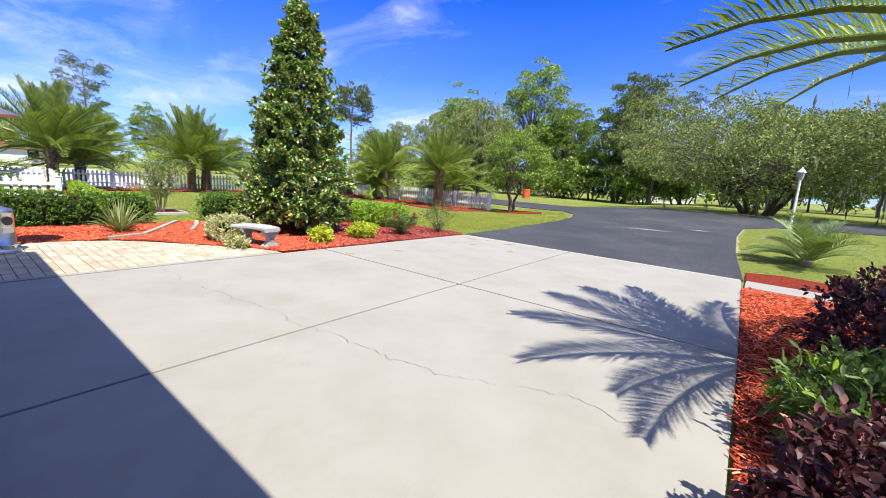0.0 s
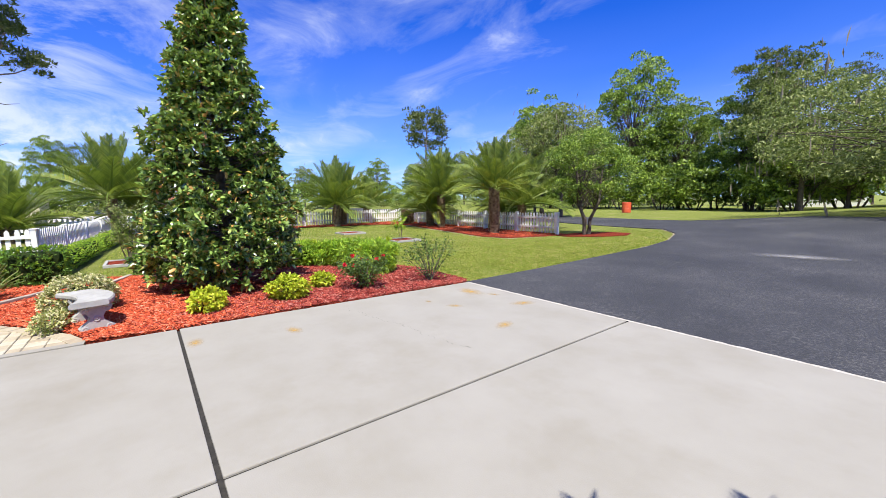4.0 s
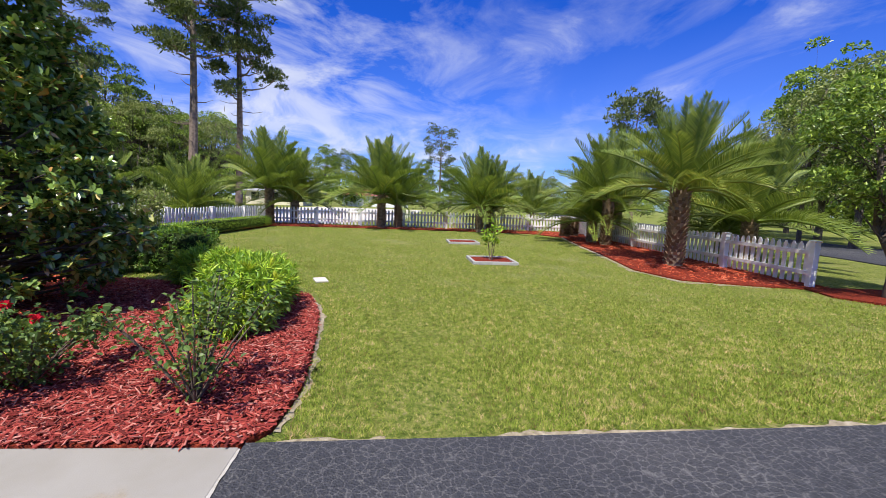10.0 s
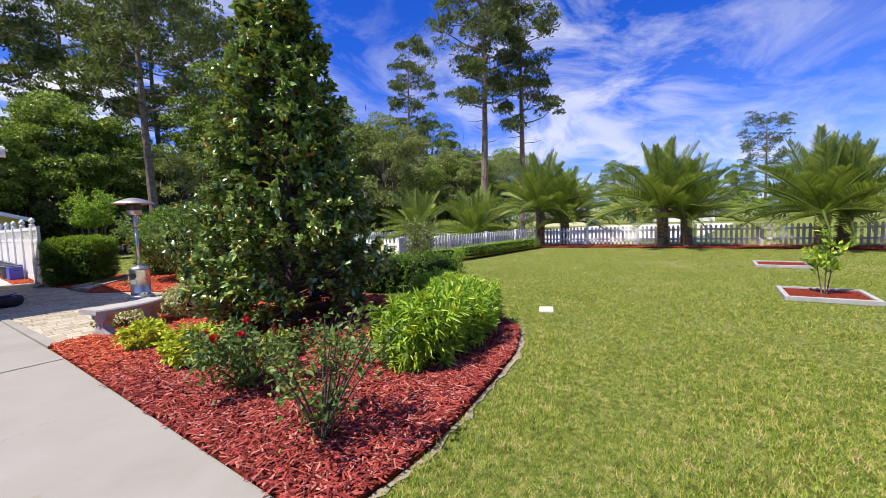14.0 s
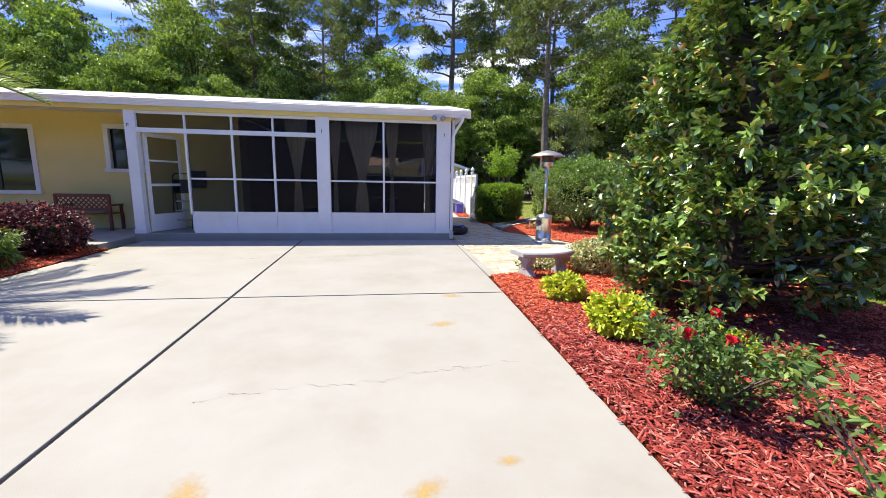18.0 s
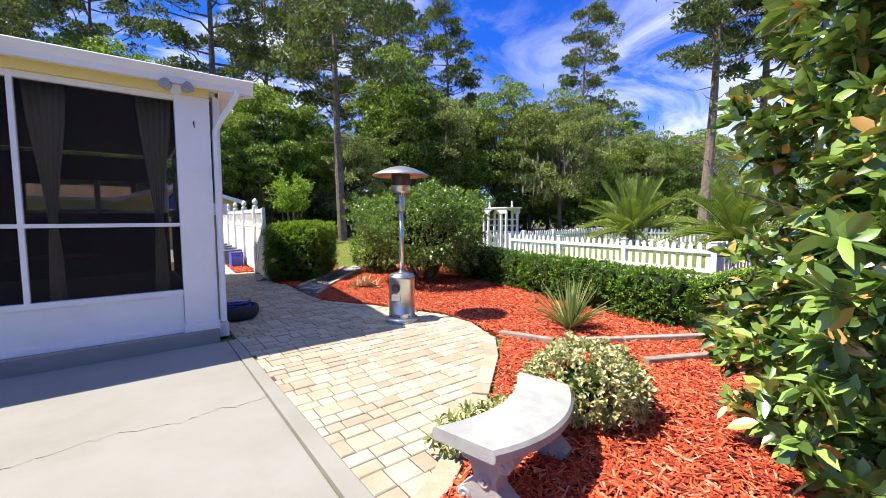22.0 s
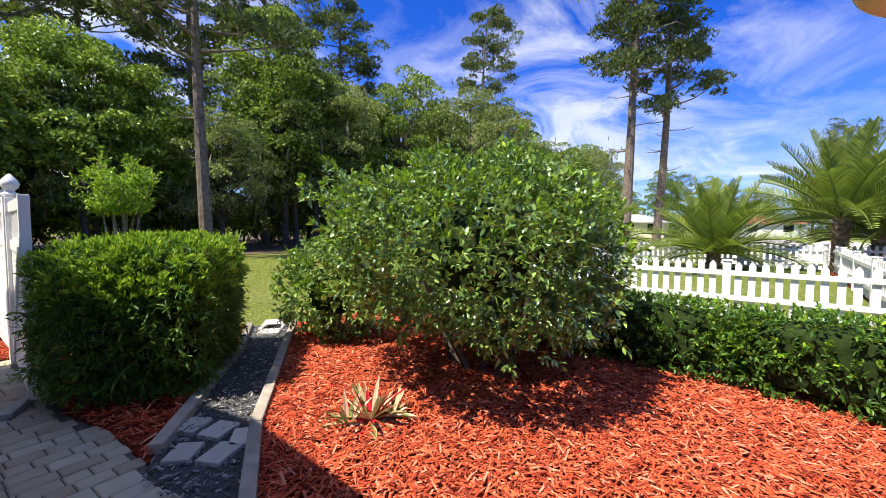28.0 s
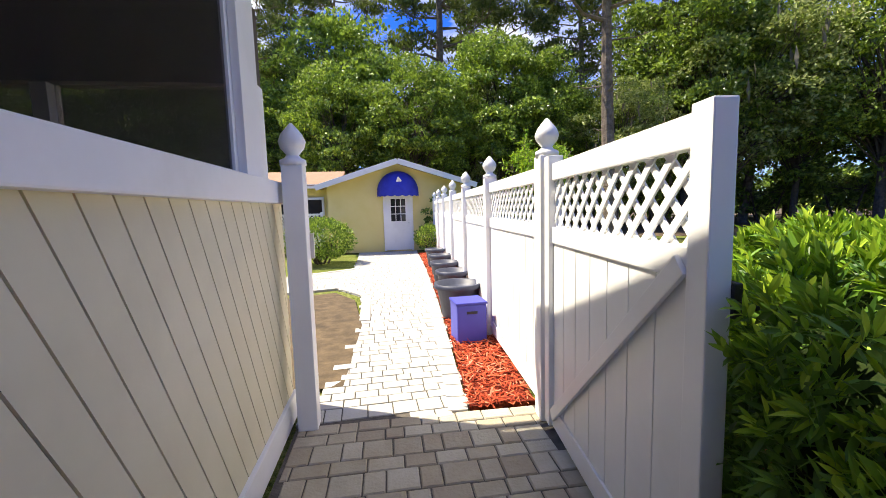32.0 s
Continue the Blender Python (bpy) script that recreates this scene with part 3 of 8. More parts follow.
def region(name, poly, material, lift=0.0, step=2.0, parent=None, label="", rough=0.0, wall=0.0):
    """A sheet with a polygon's outline that follows the ground."""
    bm = bmesh.new()
    f = bm.faces.new([bm.verts.new((x, y, 0)) for x, y in poly])
    if f.normal.z < 0 or f.calc_area() and (f.normal_update() or f.normal.z < 0):
        f.normal_flip()
    xs = [p[0] for p in poly]
    ys = [p[1] for p in poly]
    for axis, lo, hi in ((0, min(xs), max(xs)), (1, min(ys), max(ys))):
        k = math.ceil(lo / step) * step
        while k < hi:
            if abs(k) < 60:
                n = Vector((1, 0, 0)) if axis == 0 else Vector((0, 1, 0))
                bmesh.ops.bisect_plane(bm, geom=bm.verts[:] + bm.edges[:] + bm.faces[:], plane_co=n * (k + 0.013), plane_no=n)
            k += step
    bmesh.ops.triangulate(bm, faces=bm.faces[:])
    for v in bm.verts:
        inner = not v.is_boundary
        v.co.z = gz(v.co.x, v.co.y) + lift + (rough * noise.noise((v.co.x * 1.3, v.co.y * 1.3, 0)) if rough and inner else 0)
    if wall:
        edges = [e for e in bm.edges if e.is_boundary]
        r = bmesh.ops.extrude_edge_only(bm, edges=edges)
        for v in r["geom"]:
            if isinstance(v, bmesh.types.BMVert):
                v.co.z -= wall
    bmesh.ops.recalc_face_normals(bm, faces=bm.faces[:])
    return part(name, bm, material, parent, label)


def inside(poly, X, Y):
    """Which points lie in a polygon."""
    r = np.zeros(X.shape, bool)
    n = len(poly)
    for i in range(n):
        x0, y0 = poly[i]
        x1, y1 = poly[(i + 1) % n]
        if y0 == y1:
            continue
        c = ((y0 > Y) != (y1 > Y)) & (X < (x1 - x0) * (Y - y0) / (y1 - y0) + x0)
        r ^= c
    return r


# near-black green: the shade inside a bush, put into a colour
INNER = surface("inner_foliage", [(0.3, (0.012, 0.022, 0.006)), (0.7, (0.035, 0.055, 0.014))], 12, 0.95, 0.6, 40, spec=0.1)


# ---- the setting ----
DRIVE_W, DRIVE_E, DRIVE_N, DRIVE_S = -4.61, 1.97, 7.93, -1.46
WALL_Y, FLOOR = -1.55, 0.16
ASPHALT_EDGE = [(-4.65, 7.95), (-4.62, 10.0), (-4.55, 12.5), (-4.5, 14.5), (-4.75, 16.5), (-5.5, 18.7), (-7.0, 21.0), (-10.0, 23.2), (-15.0, 24.6), (-30.0, 27.0), (-90.0, 34.0),
                (-90.0, 41.0), (-30.0, 33.5), (-12.0, 31.0), (0.0, 30.5), (20.0, 32.0), (80.0, 36.0), (80.0, 27.5), (20.0, 24.0), (6.0, 22.6), (2.6, 21.3), (1.5, 19.3), (1.45, 16.0), (1.65, 12.0), (2.0, 7.95)]
BED_MAIN = [(-4.80, 2.46), (-4.62, 7.92), (-4.8, 8.05), (-5.35, 8.1), (-6.0, 8.03), (-6.7, 7.93), (-7.5, 7.8), (-8.3, 7.5), (-8.75, 7.0), (-9.0, 6.2), (-9.2, 5.0), (-9.3, 3.6), (-9.6, 2.72),
            (-8.0, 2.06), (-7.9, 1.6), (-7.78, 1.04), (-7.52, 0.5), (-7.03, 0.97), (-6.46, 1.45), (-5.9, 1.9), (-5.3, 2.3)]
BED_WEST = [(-7.54, 0.44), (-7.8, 1.05), (-8.05, 2.02), (-9.6, 2.7), (-9.95, 2.3), (-9.7, 1.95), (-10.1, 0.6), (-10.5, -1.2), (-11.2, -4.6), (-11.0, -6.2), (-9.5, -6.75), (-9.32, -6.75), (-7.72, -4.90), (-7.24, -4.33), (-6.6, -3.38), (-6.63, -3.06),
            (-6.86, -2.62), (-7.14, -2.13), (-7.41, -1.51), (-7.69, -0.87), (-7.71, -0.26)]
BED_HEDGE = [(-6.63, -4.5), (-6.7, -4.58), (-7.5, -5.5), (-8.2, -6.27), (-8.8, -7.25), (-8.4, -7.9), (-7.0, -7.9), (-6.62, -6.6), (-6.55, -5.8), (-6.64, -5.2)]
BED_FENCE = [(-9.3, 17.5), (-9.55, 16.2), (-10.2, 14.8), (-11.5, 14.5), (-14.5, 15.2), (-18.0, 15.9), (-21.0, 16.6), (-22.8, 15.5), (-23.3, 12.0), (-23.3, 5.0), (-23.0, 2.4), (-16.0, 1.6), (-12.4, 1.2), (-12.4, 0.75), (-16.0, 1.0), (-24.7, 1.7),
             (-24.9, 19.0), (-14.0, 18.0)]
BED_TREE = [(-9.5, 16.9), (-8.6, 16.5), (-7.4, 16.9), (-6.8, 17.7), (-7.2, 18.7), (-8.5, 19.1), (-9.4, 18.4)]
BED_EAST = [(2.255, -0.25), (2.255, 0.0), (2.01, 7.0), (3.0, 7.15), (6.5, 7.3), (6.5, -0.25)]
BED_EAST_FAR = [(2.03, 7.95), (2.0, 9.0), (2.6, 9.25), (4.0, 9.0), (6.5, 9.0), (6.5, 7.95)]
BED_PATH = [(-6.12, -8.05), (-6.22, -9.5), (-6.35, -11.5), (-6.5, -15.0), (-6.6, -18.5), (-7.1, -18.5), (-7.05, -15.0), (-6.85, -11.5), (-6.72, -9.5), (-6.62, -8.05)]
PATIO = [(-4.92, 2.43), (-5.3, 2.27), (-5.9, 1.87), (-6.44, 1.42), (-7.01, 0.95), (-7.42, 0.5), (-7.7, -0.26), (-7.68, -0.87), (-7.40, -1.5), (-7.13, -2.12), (-6.85, -2.6), (-6.62, -3.05), (-6.58, -3.6), (-6.62, -4.4), (-6.63, -5.2), (-6.54, -5.8), (-6.6, -6.6), (-6.62, -8.0), (-4.9, -8.0), (-4.9, -1.3), (-4.92, -1.3)]
WALK = [(-4.95, -8.0), (-6.1, -8.0), (-6.2, -9.5), (-6.33, -11.5), (-6.48, -15.0), (-6.58, -19.4), (-4.6, -19.4), (-4.7, -15.6), (-3.0, -14.6), (-3.0, -12.6), (-4.6, -13.0), (-5.1, -12.2), (-5.15, -10.6)]


def build_ground():
    bm = bmesh.new()
    axis = [-600, -200, -110] + [-70 + 2 * i for i in range(71)] + [110, 200, 600]
    grid = [[bm.verts.new((x, y, gz(x, y) - 0.035)) for x in axis] for y in axis]
    for a, b in zip(grid, grid[1:]):
        for i in range(len(axis) - 1):
            bm.faces.new((a[i], a[i + 1], b[i + 1], b[i]))
    tagged(part("ground", bm, GRASS_SOIL, None), "sunlit lawn turf with thin sandy patches", "ground", kind="structure")


build_ground()
tagged(region("road", ASPHALT_EDGE, ASPHALT, 0.0, 2.0, wall=0.06), "fresh dark asphalt driveway with faint grey scuffs", "road", kind="structure")
for key, poly, words in (("mulch_bed_main", BED_MAIN, "red shredded-bark mulch bed under the magnolia"), ("mulch_bed_west", BED_WEST, "red bark mulch bed beside the paver patio"),
                         ("mulch_bed_hedge", BED_HEDGE, "red mulch strip under the clipped hedge block"), ("mulch_bed_fence", BED_FENCE, "red mulch border along the picket fence"),
                         ("mulch_bed_tree", BED_TREE, "red mulch patch under a small tree"), ("mulch_bed_east", BED_EAST, "red mulch bed beside the concrete drive"),
                         ("mulch_bed_corner", BED_EAST_FAR, "red mulch patch by the asphalt corner"), ("mulch_bed_path", BED_PATH, "red mulch strip along the white fence")):
    tagged(region(key, poly, MULCH, 0.005, 0.5, rough=0.03, wall=0.06), words, "mulch bed", kind="structure")
tagged(region("gravel_path", [(-6.57, -3.38), (-6.66, -3.48), (-7.24, -4.35), (-7.72, -4.92), (-9.34, -6.74), (-8.9, -7.28), (-8.2, -6.25), (-7.5, -5.48), (-6.7, -4.56), (-6.6, -4.45)], GRAVEL, 0.0, 0.5, rough=0.01), "narrow dark gravel path between timber edgings", "path", kind="structure")
tagged(region("sandy_yard", [(-26.5, -9.0), (-26.0, 4.0), (-34.0, 9.0), (-70.0, 12.0), (-70.0, -5.0), (-40.0, -9.0)], SAND, -0.02, 4.0), "pale sandy lot beyond the picket fence", "ground", kind="structure")
tagged(region("sandy_bed", [(-5.15, -8.6), (-5.2, -10.4), (-5.0, -11.9), (-4.6, -12.6), (-3.4, -12.2), (-2.4, -10.0), (-2.6, -8.4)], FOREST_FLOOR, 0.0, 1.0), "sandy planting bed with leaf litter", "ground", kind="structure")
tagged(region("forest_floor", [(-70, -24), (-40, -15), (-26, -19), (-12, -23), (10, -24), (60, -24), (60, -70), (-70, -70)], FOREST_FLOOR, -0.01, 6.0), "shaded leaf litter under the wood", "ground", kind="structure")


def drive_west(y):
    return DRIVE_W - 0.031 * (DRIVE_N - max(y, 1.5))


def drive_east(y):
    return DRIVE_E + 0.036 * (DRIVE_N - max(y, 0.0))


def drive_mid(y):
    return -1.225 - 0.025 * y


def build_drive():
    drive = thing("driveway", "pale broom-finished concrete driveway with saw-cut joints and hairline cracks", "driveway", kind="structure")
    part("joint_bed", boxed(DRIVE_W - 0.1, DRIVE_S, -0.12, DRIVE_E, DRIVE_N - 0.02, -0.018, 0), JOINT, drive)
    g = 0.016
    for col in (0, 1):
        for y0, y1 in ((DRIVE_S, 3.31 - g), (3.31 + g, DRIVE_N)):
            bm = boxed(-1.0, y0, -0.12, 1.0, y1, 0.0, 0.008)
            for v in bm.verts:
                # the drive widens a little towards the house
                lo, hi = (drive_west(v.co.y), drive_mid(v.co.y) - g) if col == 0 else (drive_mid(v.co.y) + g, drive_east(v.co.y))
                k = (v.co.x + 1.0) / 2.0
                v.co.x = lo + (hi - lo) * k
            part("slab", bm, CONCRETE, drive)
    # hairline cracks, laid as thin dark fillings
    rng = np.random.default_rng(4)
    trail = ((-4.80, 0.44), (-4.25, 0.50), (-3.66, 0.43), (-3.0, 0.56), (-2.45, 0.62), (-1.9, 0.72), (-1.32, 0.66), (-0.97, 0.79), (-0.55, 0.79), (0.0, 0.86), (0.4, 0.92), (0.85, 1.18), (1.2, 1.33), (1.72, 1.28))
    trail2 = ((-1.95, 5.75), (-2.24, 5.66), (-2.81, 5.62), (-3.14, 5.60), (-3.5, 5.48), (-3.88, 5.44), (-4.29, 5.37))
    for (ax, ay), (bx, by), k in [(p, q, 14) for line in (trail, trail2) for p, q in zip(line, line[1:])]:
        P = [(ax + (bx - ax) * i / k + rng.normal() * 0.012, ay + (by - ay) * i / k + 0.03 * math.sin(i * 0.5) * math.sin(math.pi * i / k) + 0.02 * math.sin(i * 1.1) * math.sin(math.pi * i / k) + rng.normal() * 0.010) for i in range(k + 1)]
        bm = bmesh.new()
        last = None
        for x, y in P:
            w = rng.uniform(0.0009, 0.0022) if ay < 3 else rng.uniform(0.0005, 0.0012)
            pair = (bm.verts.new((x - w, y - w, 0.0015)), bm.verts.new((x + w, y + w, 0.0015)))
            if last:
                bm.faces.new((last[0], last[1], pair[1], pair[0]))
            last = pair
        part("crack", bm, JOINT, drive, "thin dark hairline crack")
    # rust-coloured stains, thin irregular patches
    for x, y, r in ((-3.97, 7.46, 0.19), (-3.55, 7.62, 0.07), (-2.87, 7.57, 0.13), (-3.4, 6.68, 0.08), (-3.86, 6.52, 0.05), (-3.78, 4.45, 0.10), (-2.3, 6.6, 0.11), (-4.03, 3.43, 0.10)):
        bm = bmesh.new()
        vs = [bm.verts.new((0.7 * math.cos(a), 1.3 * math.sin(a), 0.0012)) for a in np.linspace(0, 6.28, 26)[:-1]]
        bm.faces.new(vs)
        ob = part("rust_stain", bm, RUST, drive, "ochre rust stain on the concrete")
        ob.matrix_basis = pose(x, y, 0, 0, 0, 70 * x) @ Matrix.Diagonal((2.2 * r, 2.2 * r, 1, 1))
    edge = thing("drive_edging", "narrow pale concrete strip between drive and pavers", "edging", kind="structure")
    bm = boxed(-4.915, -1.45, -0.1, -4.818, 2.42, 0.006, 0.008)
    for v in bm.verts:
        if v.co.x > -4.86:
            v.co.x = drive_west(v.co.y) - 0.003
    part("strip", bm, CONCRETE, edge)
    # crumbling pale rim where concrete meets asphalt
    bm = bmesh.new()
    last = None
    for i in range(150):
        x = DRIVE_W + 0.02 + (DRIVE_E - DRIVE_W - 0.04) * i / 149
        w = 0.012 + 0.014 * abs(noise.noise((x * 3.0, 0, 0))) + 0.028 * max(0.0, noise.noise((x * 9.0, 3, 0)))
        pair = (bm.verts.new((x, 7.928, -0.004)), bm.verts.new((x + 0.02 * noise.noise((x * 7, 1, 0)), 7.934 + w, 0.0055)))
        if last:
            bm.faces.new((last[0], pair[0], pair[1], last[1]))
        last = pair
    part("broken_rim", bm, RIM, drive, "pale crumbled cement rim")
    strip = thing("concrete_walk", "narrow concrete strip crossing the mulch to the drive", "path", kind="structure")
    part("strip", boxed(DRIVE_E + 0.07, 7.2, -0.1, 6.5, 7.9, 0.012, 0.01), CONCRETE, strip)


def rust():
    m = bpy.data.materials.new("rust_stain")
    m.use_nodes = True
    t = m.node_tree
    co = node(t, "ShaderNodeTexCoord")
    n = node(t, "ShaderNodeTexNoise", {"Vector": co.outputs["Object"], "Scale": 4.2, "Detail": 7.0, "Roughness": 0.75})
    flat = node(t, "ShaderNodeMapping", {"Vector": co.outputs["Object"], "Scale": (1.4, 0.75, 0.0)})
    far = node(t, "ShaderNodeVectorMath", {0: flat.outputs[0]}, operation="LENGTH")
    rim = ramp(t, far.outputs["Value"], [(0.1, 1.0), (0.95, 0.0)])
    both = node(t, "ShaderNodeMath", {0: n.outputs[0], 1: rim.outputs[0]}, operation="MULTIPLY")
    f = ramp(t, both.outputs[0], [(0.20, 0.0), (0.36, 0.20), (0.56, 0.62)])
    b = t.nodes["Principled BSDF"]
    b.inputs["Base Color"].default_value = (0.50, 0.30, 0.05, 1)
    b.inputs["Roughness"].default_value = 0.9
    clear = node(t, "ShaderNodeBsdfTransparent")
    mx = node(t, "ShaderNodeMixShader", {"Fac": f.outputs[0]})
    t.links.new(clear.outputs[0], mx.inputs[1])
    t.links.new(b.outputs[0], mx.inputs[2])
    t.links.new(mx.outputs[0], t.nodes["Material Output"].inputs["Surface"])
    return m


RUST = rust()
SCUFF = rust()
SCUFF.name = "scuffed_asphalt"
SCUFF.node_tree.nodes["Principled BSDF"].inputs["Base Color"].default_value = (0.36, 0.35, 0.34, 1)
build_drive()
worn = thing("road_scuffs", "pale scuffed patches on the dark asphalt", "stain", kind="structure")
for x, y, a, b, rz in ((-1.2, 14.7, 2.2, 0.45, 12), (0.3, 16.3, 1.0, 0.4, 10)):
    bm = bmesh.new()
    bm.faces.new([bm.verts.new((math.cos(q), math.sin(q), 0)) for q in np.linspace(0, 6.28, 30)[:-1]])
    ob = part("scuff", bm, SCUFF, worn)
    ob.matrix_basis = pose(x, y, gz(x, y) + 0.022, math.degrees(math.atan(0.03)) if y > 9 else 0, 0, 0) @ pose(0, 0, 0, 0, 0, rz) @ Matrix.Diagonal((a, b, 1, 1))


# ---- house with the screened porch ----
def build_house():
    h = thing("house_wall_front", "pale yellow house front under a low white eave", "wall", kind="structure")
    # floor slab of porch and entry
    part("porch_slab", boxed(-4.74, -8.25, -0.1, 2.45, -1.463, FLOOR, 0.012), CONCRETE, h, "raised concrete slab under the porch")
    part("entry_slab", boxed(2.46, -3.02, -0.1, 9.6, -0.3, 0.10, 0.012), CONCRETE, h, "shaded concrete entry floor")
    # yellow walls of the main house
    bm = bmesh.new()
    y0, y1 = -3.2, -3.0
    wx0, wx1, wz0, wz1 = 5.42, 7.08, 1.05, 2.56
    box(bm, 0.6, y0, 0, 3.0, y1, 3.0)
    box(bm, 3.7, y0, 0, wx0, y1, 3.0)
    box(bm, 3.0, y0, 0, 3.7, y1, 1.62)
    box(bm, 3.0, y0, 2.62, 3.7, y1, 3.0)
    box(bm, wx0, y0, 0, wx1, y1, wz0)
    box(bm, wx0, y0, wz1, wx1, y1, 3.0)
    box(bm, wx1, y0, 0, 9.8, y1, 3.0)
    part("wall_panel", bm, YELLOW, h)
    part("wall_side", boxed(9.6, -9, 0, 9.8, -1.2, 3.0, 0), YELLOW, h)
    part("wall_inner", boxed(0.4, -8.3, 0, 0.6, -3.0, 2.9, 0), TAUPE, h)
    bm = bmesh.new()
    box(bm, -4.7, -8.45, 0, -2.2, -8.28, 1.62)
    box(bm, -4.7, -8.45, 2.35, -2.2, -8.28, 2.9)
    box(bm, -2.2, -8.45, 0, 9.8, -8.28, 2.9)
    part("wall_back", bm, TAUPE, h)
    part("rear_post", boxed(-3.42, -8.42, 1.62, -3.32, -8.30, 2.35, 0.004), WHITE, h)
    part("rear_post", boxed(-4.72, -8.42, 1.62, -4.60, -8.30, 2.35, 0.004), WHITE, h)
    part("rear_screen", boxed(-4.6, -8.372, 1.65, -3.42, -8.366, 2.35, 0), SCREEN, h)
    part("rear_screen", boxed(-3.32, -8.372, 1.65, -2.2, -8.366, 2.35, 0), SCREEN, h)
    part("rear_sill", boxed(-4.6, -8.47, 1.60, -2.2, -8.26, 1.65, 0.004), WHITE, h)
    part("lintel", boxed(-4.745, WALL_Y - 0.10, 2.86, 9.6, WALL_Y + 0.05, 3.0, 0.004), YELLOW, h)
    for x0, x1, z0, z1, name in ((wx0, wx1, wz0, wz1, "window_1"), (3.0, 3.7, 1.62, 2.62, "window_2")):
        w = thing(name, "dark double-hung window in a white frame", "window", kind="structure")
        bm = bmesh.new()
        f = 0.09
        box(bm, x0 - f, y1 - 0.08, z0 - f, x0 + 0.02, y1 + 0.03, z1 + f, 0.004)
        box(bm, x1 - 0.02, y1 - 0.08, z0 - f, x1 + f, y1 + 0.03, z1 + f, 0.004)
        box(bm, x0 + 0.02, y1 - 0.08, z1 - 0.02, x1 - 0.02, y1 + 0.028, z1 + f, 0.004)
        part("window_frame", bm, WHITE, w)
        part("window_sill", boxed(x0 - f - 0.03, y1 - 0.06, z0 - 0.09, x1 + f + 0.03, y1 + 0.07, z0 - 0.0, 0.008), WHITE, w)
        m = (z0 + z1) / 2
        part("pane", boxed(x0, y1 - 0.10, z0, x1, y1 - 0.085, m - 0.02, 0), GLASS, w)
        part("pane", boxed(x0, y1 - 0.09, m + 0.02, x1, y1 - 0.075, z1, 0), GLASS, w)
        part("sash_rail", boxed(x0, y1 - 0.10, m - 0.025, x1, y1 - 0.06, m + 0.025, 0.003), BLACK, w)
        part("sash_rail", boxed((x0 + x1) / 2 - 0.02, y1 - 0.09, z0, (x0 + x1) / 2 + 0.02, y1 - 0.065, z1, 0.003), BLACK, w)
    # entry door beyond the columns
    d = thing("door_1", "white panelled entry door in the yellow wall", "door", kind="structure")
    part("door_leaf", boxed(8.2, -2.99, 0.1, 9.1, -2.94, 2.13, 0.006), WHITE, d)
    for zx in ((8.32, 8.6), (8.7, 8.98)):
        for zz in ((0.3, 1.0), (1.15, 1.95)):
            part("door_panel", boxed(zx[0], -2.945, zz[0], zx[1], -2.93, zz[1], 0.008), WHITE, d)
    part("door_knob", lathe([(0.005, 0), (0.03, 0.01), (0.032, 0.04), (0.01, 0.06)], 12), STEEL, d).matrix_basis = pose(9.02, -2.93, 1.05, -90)


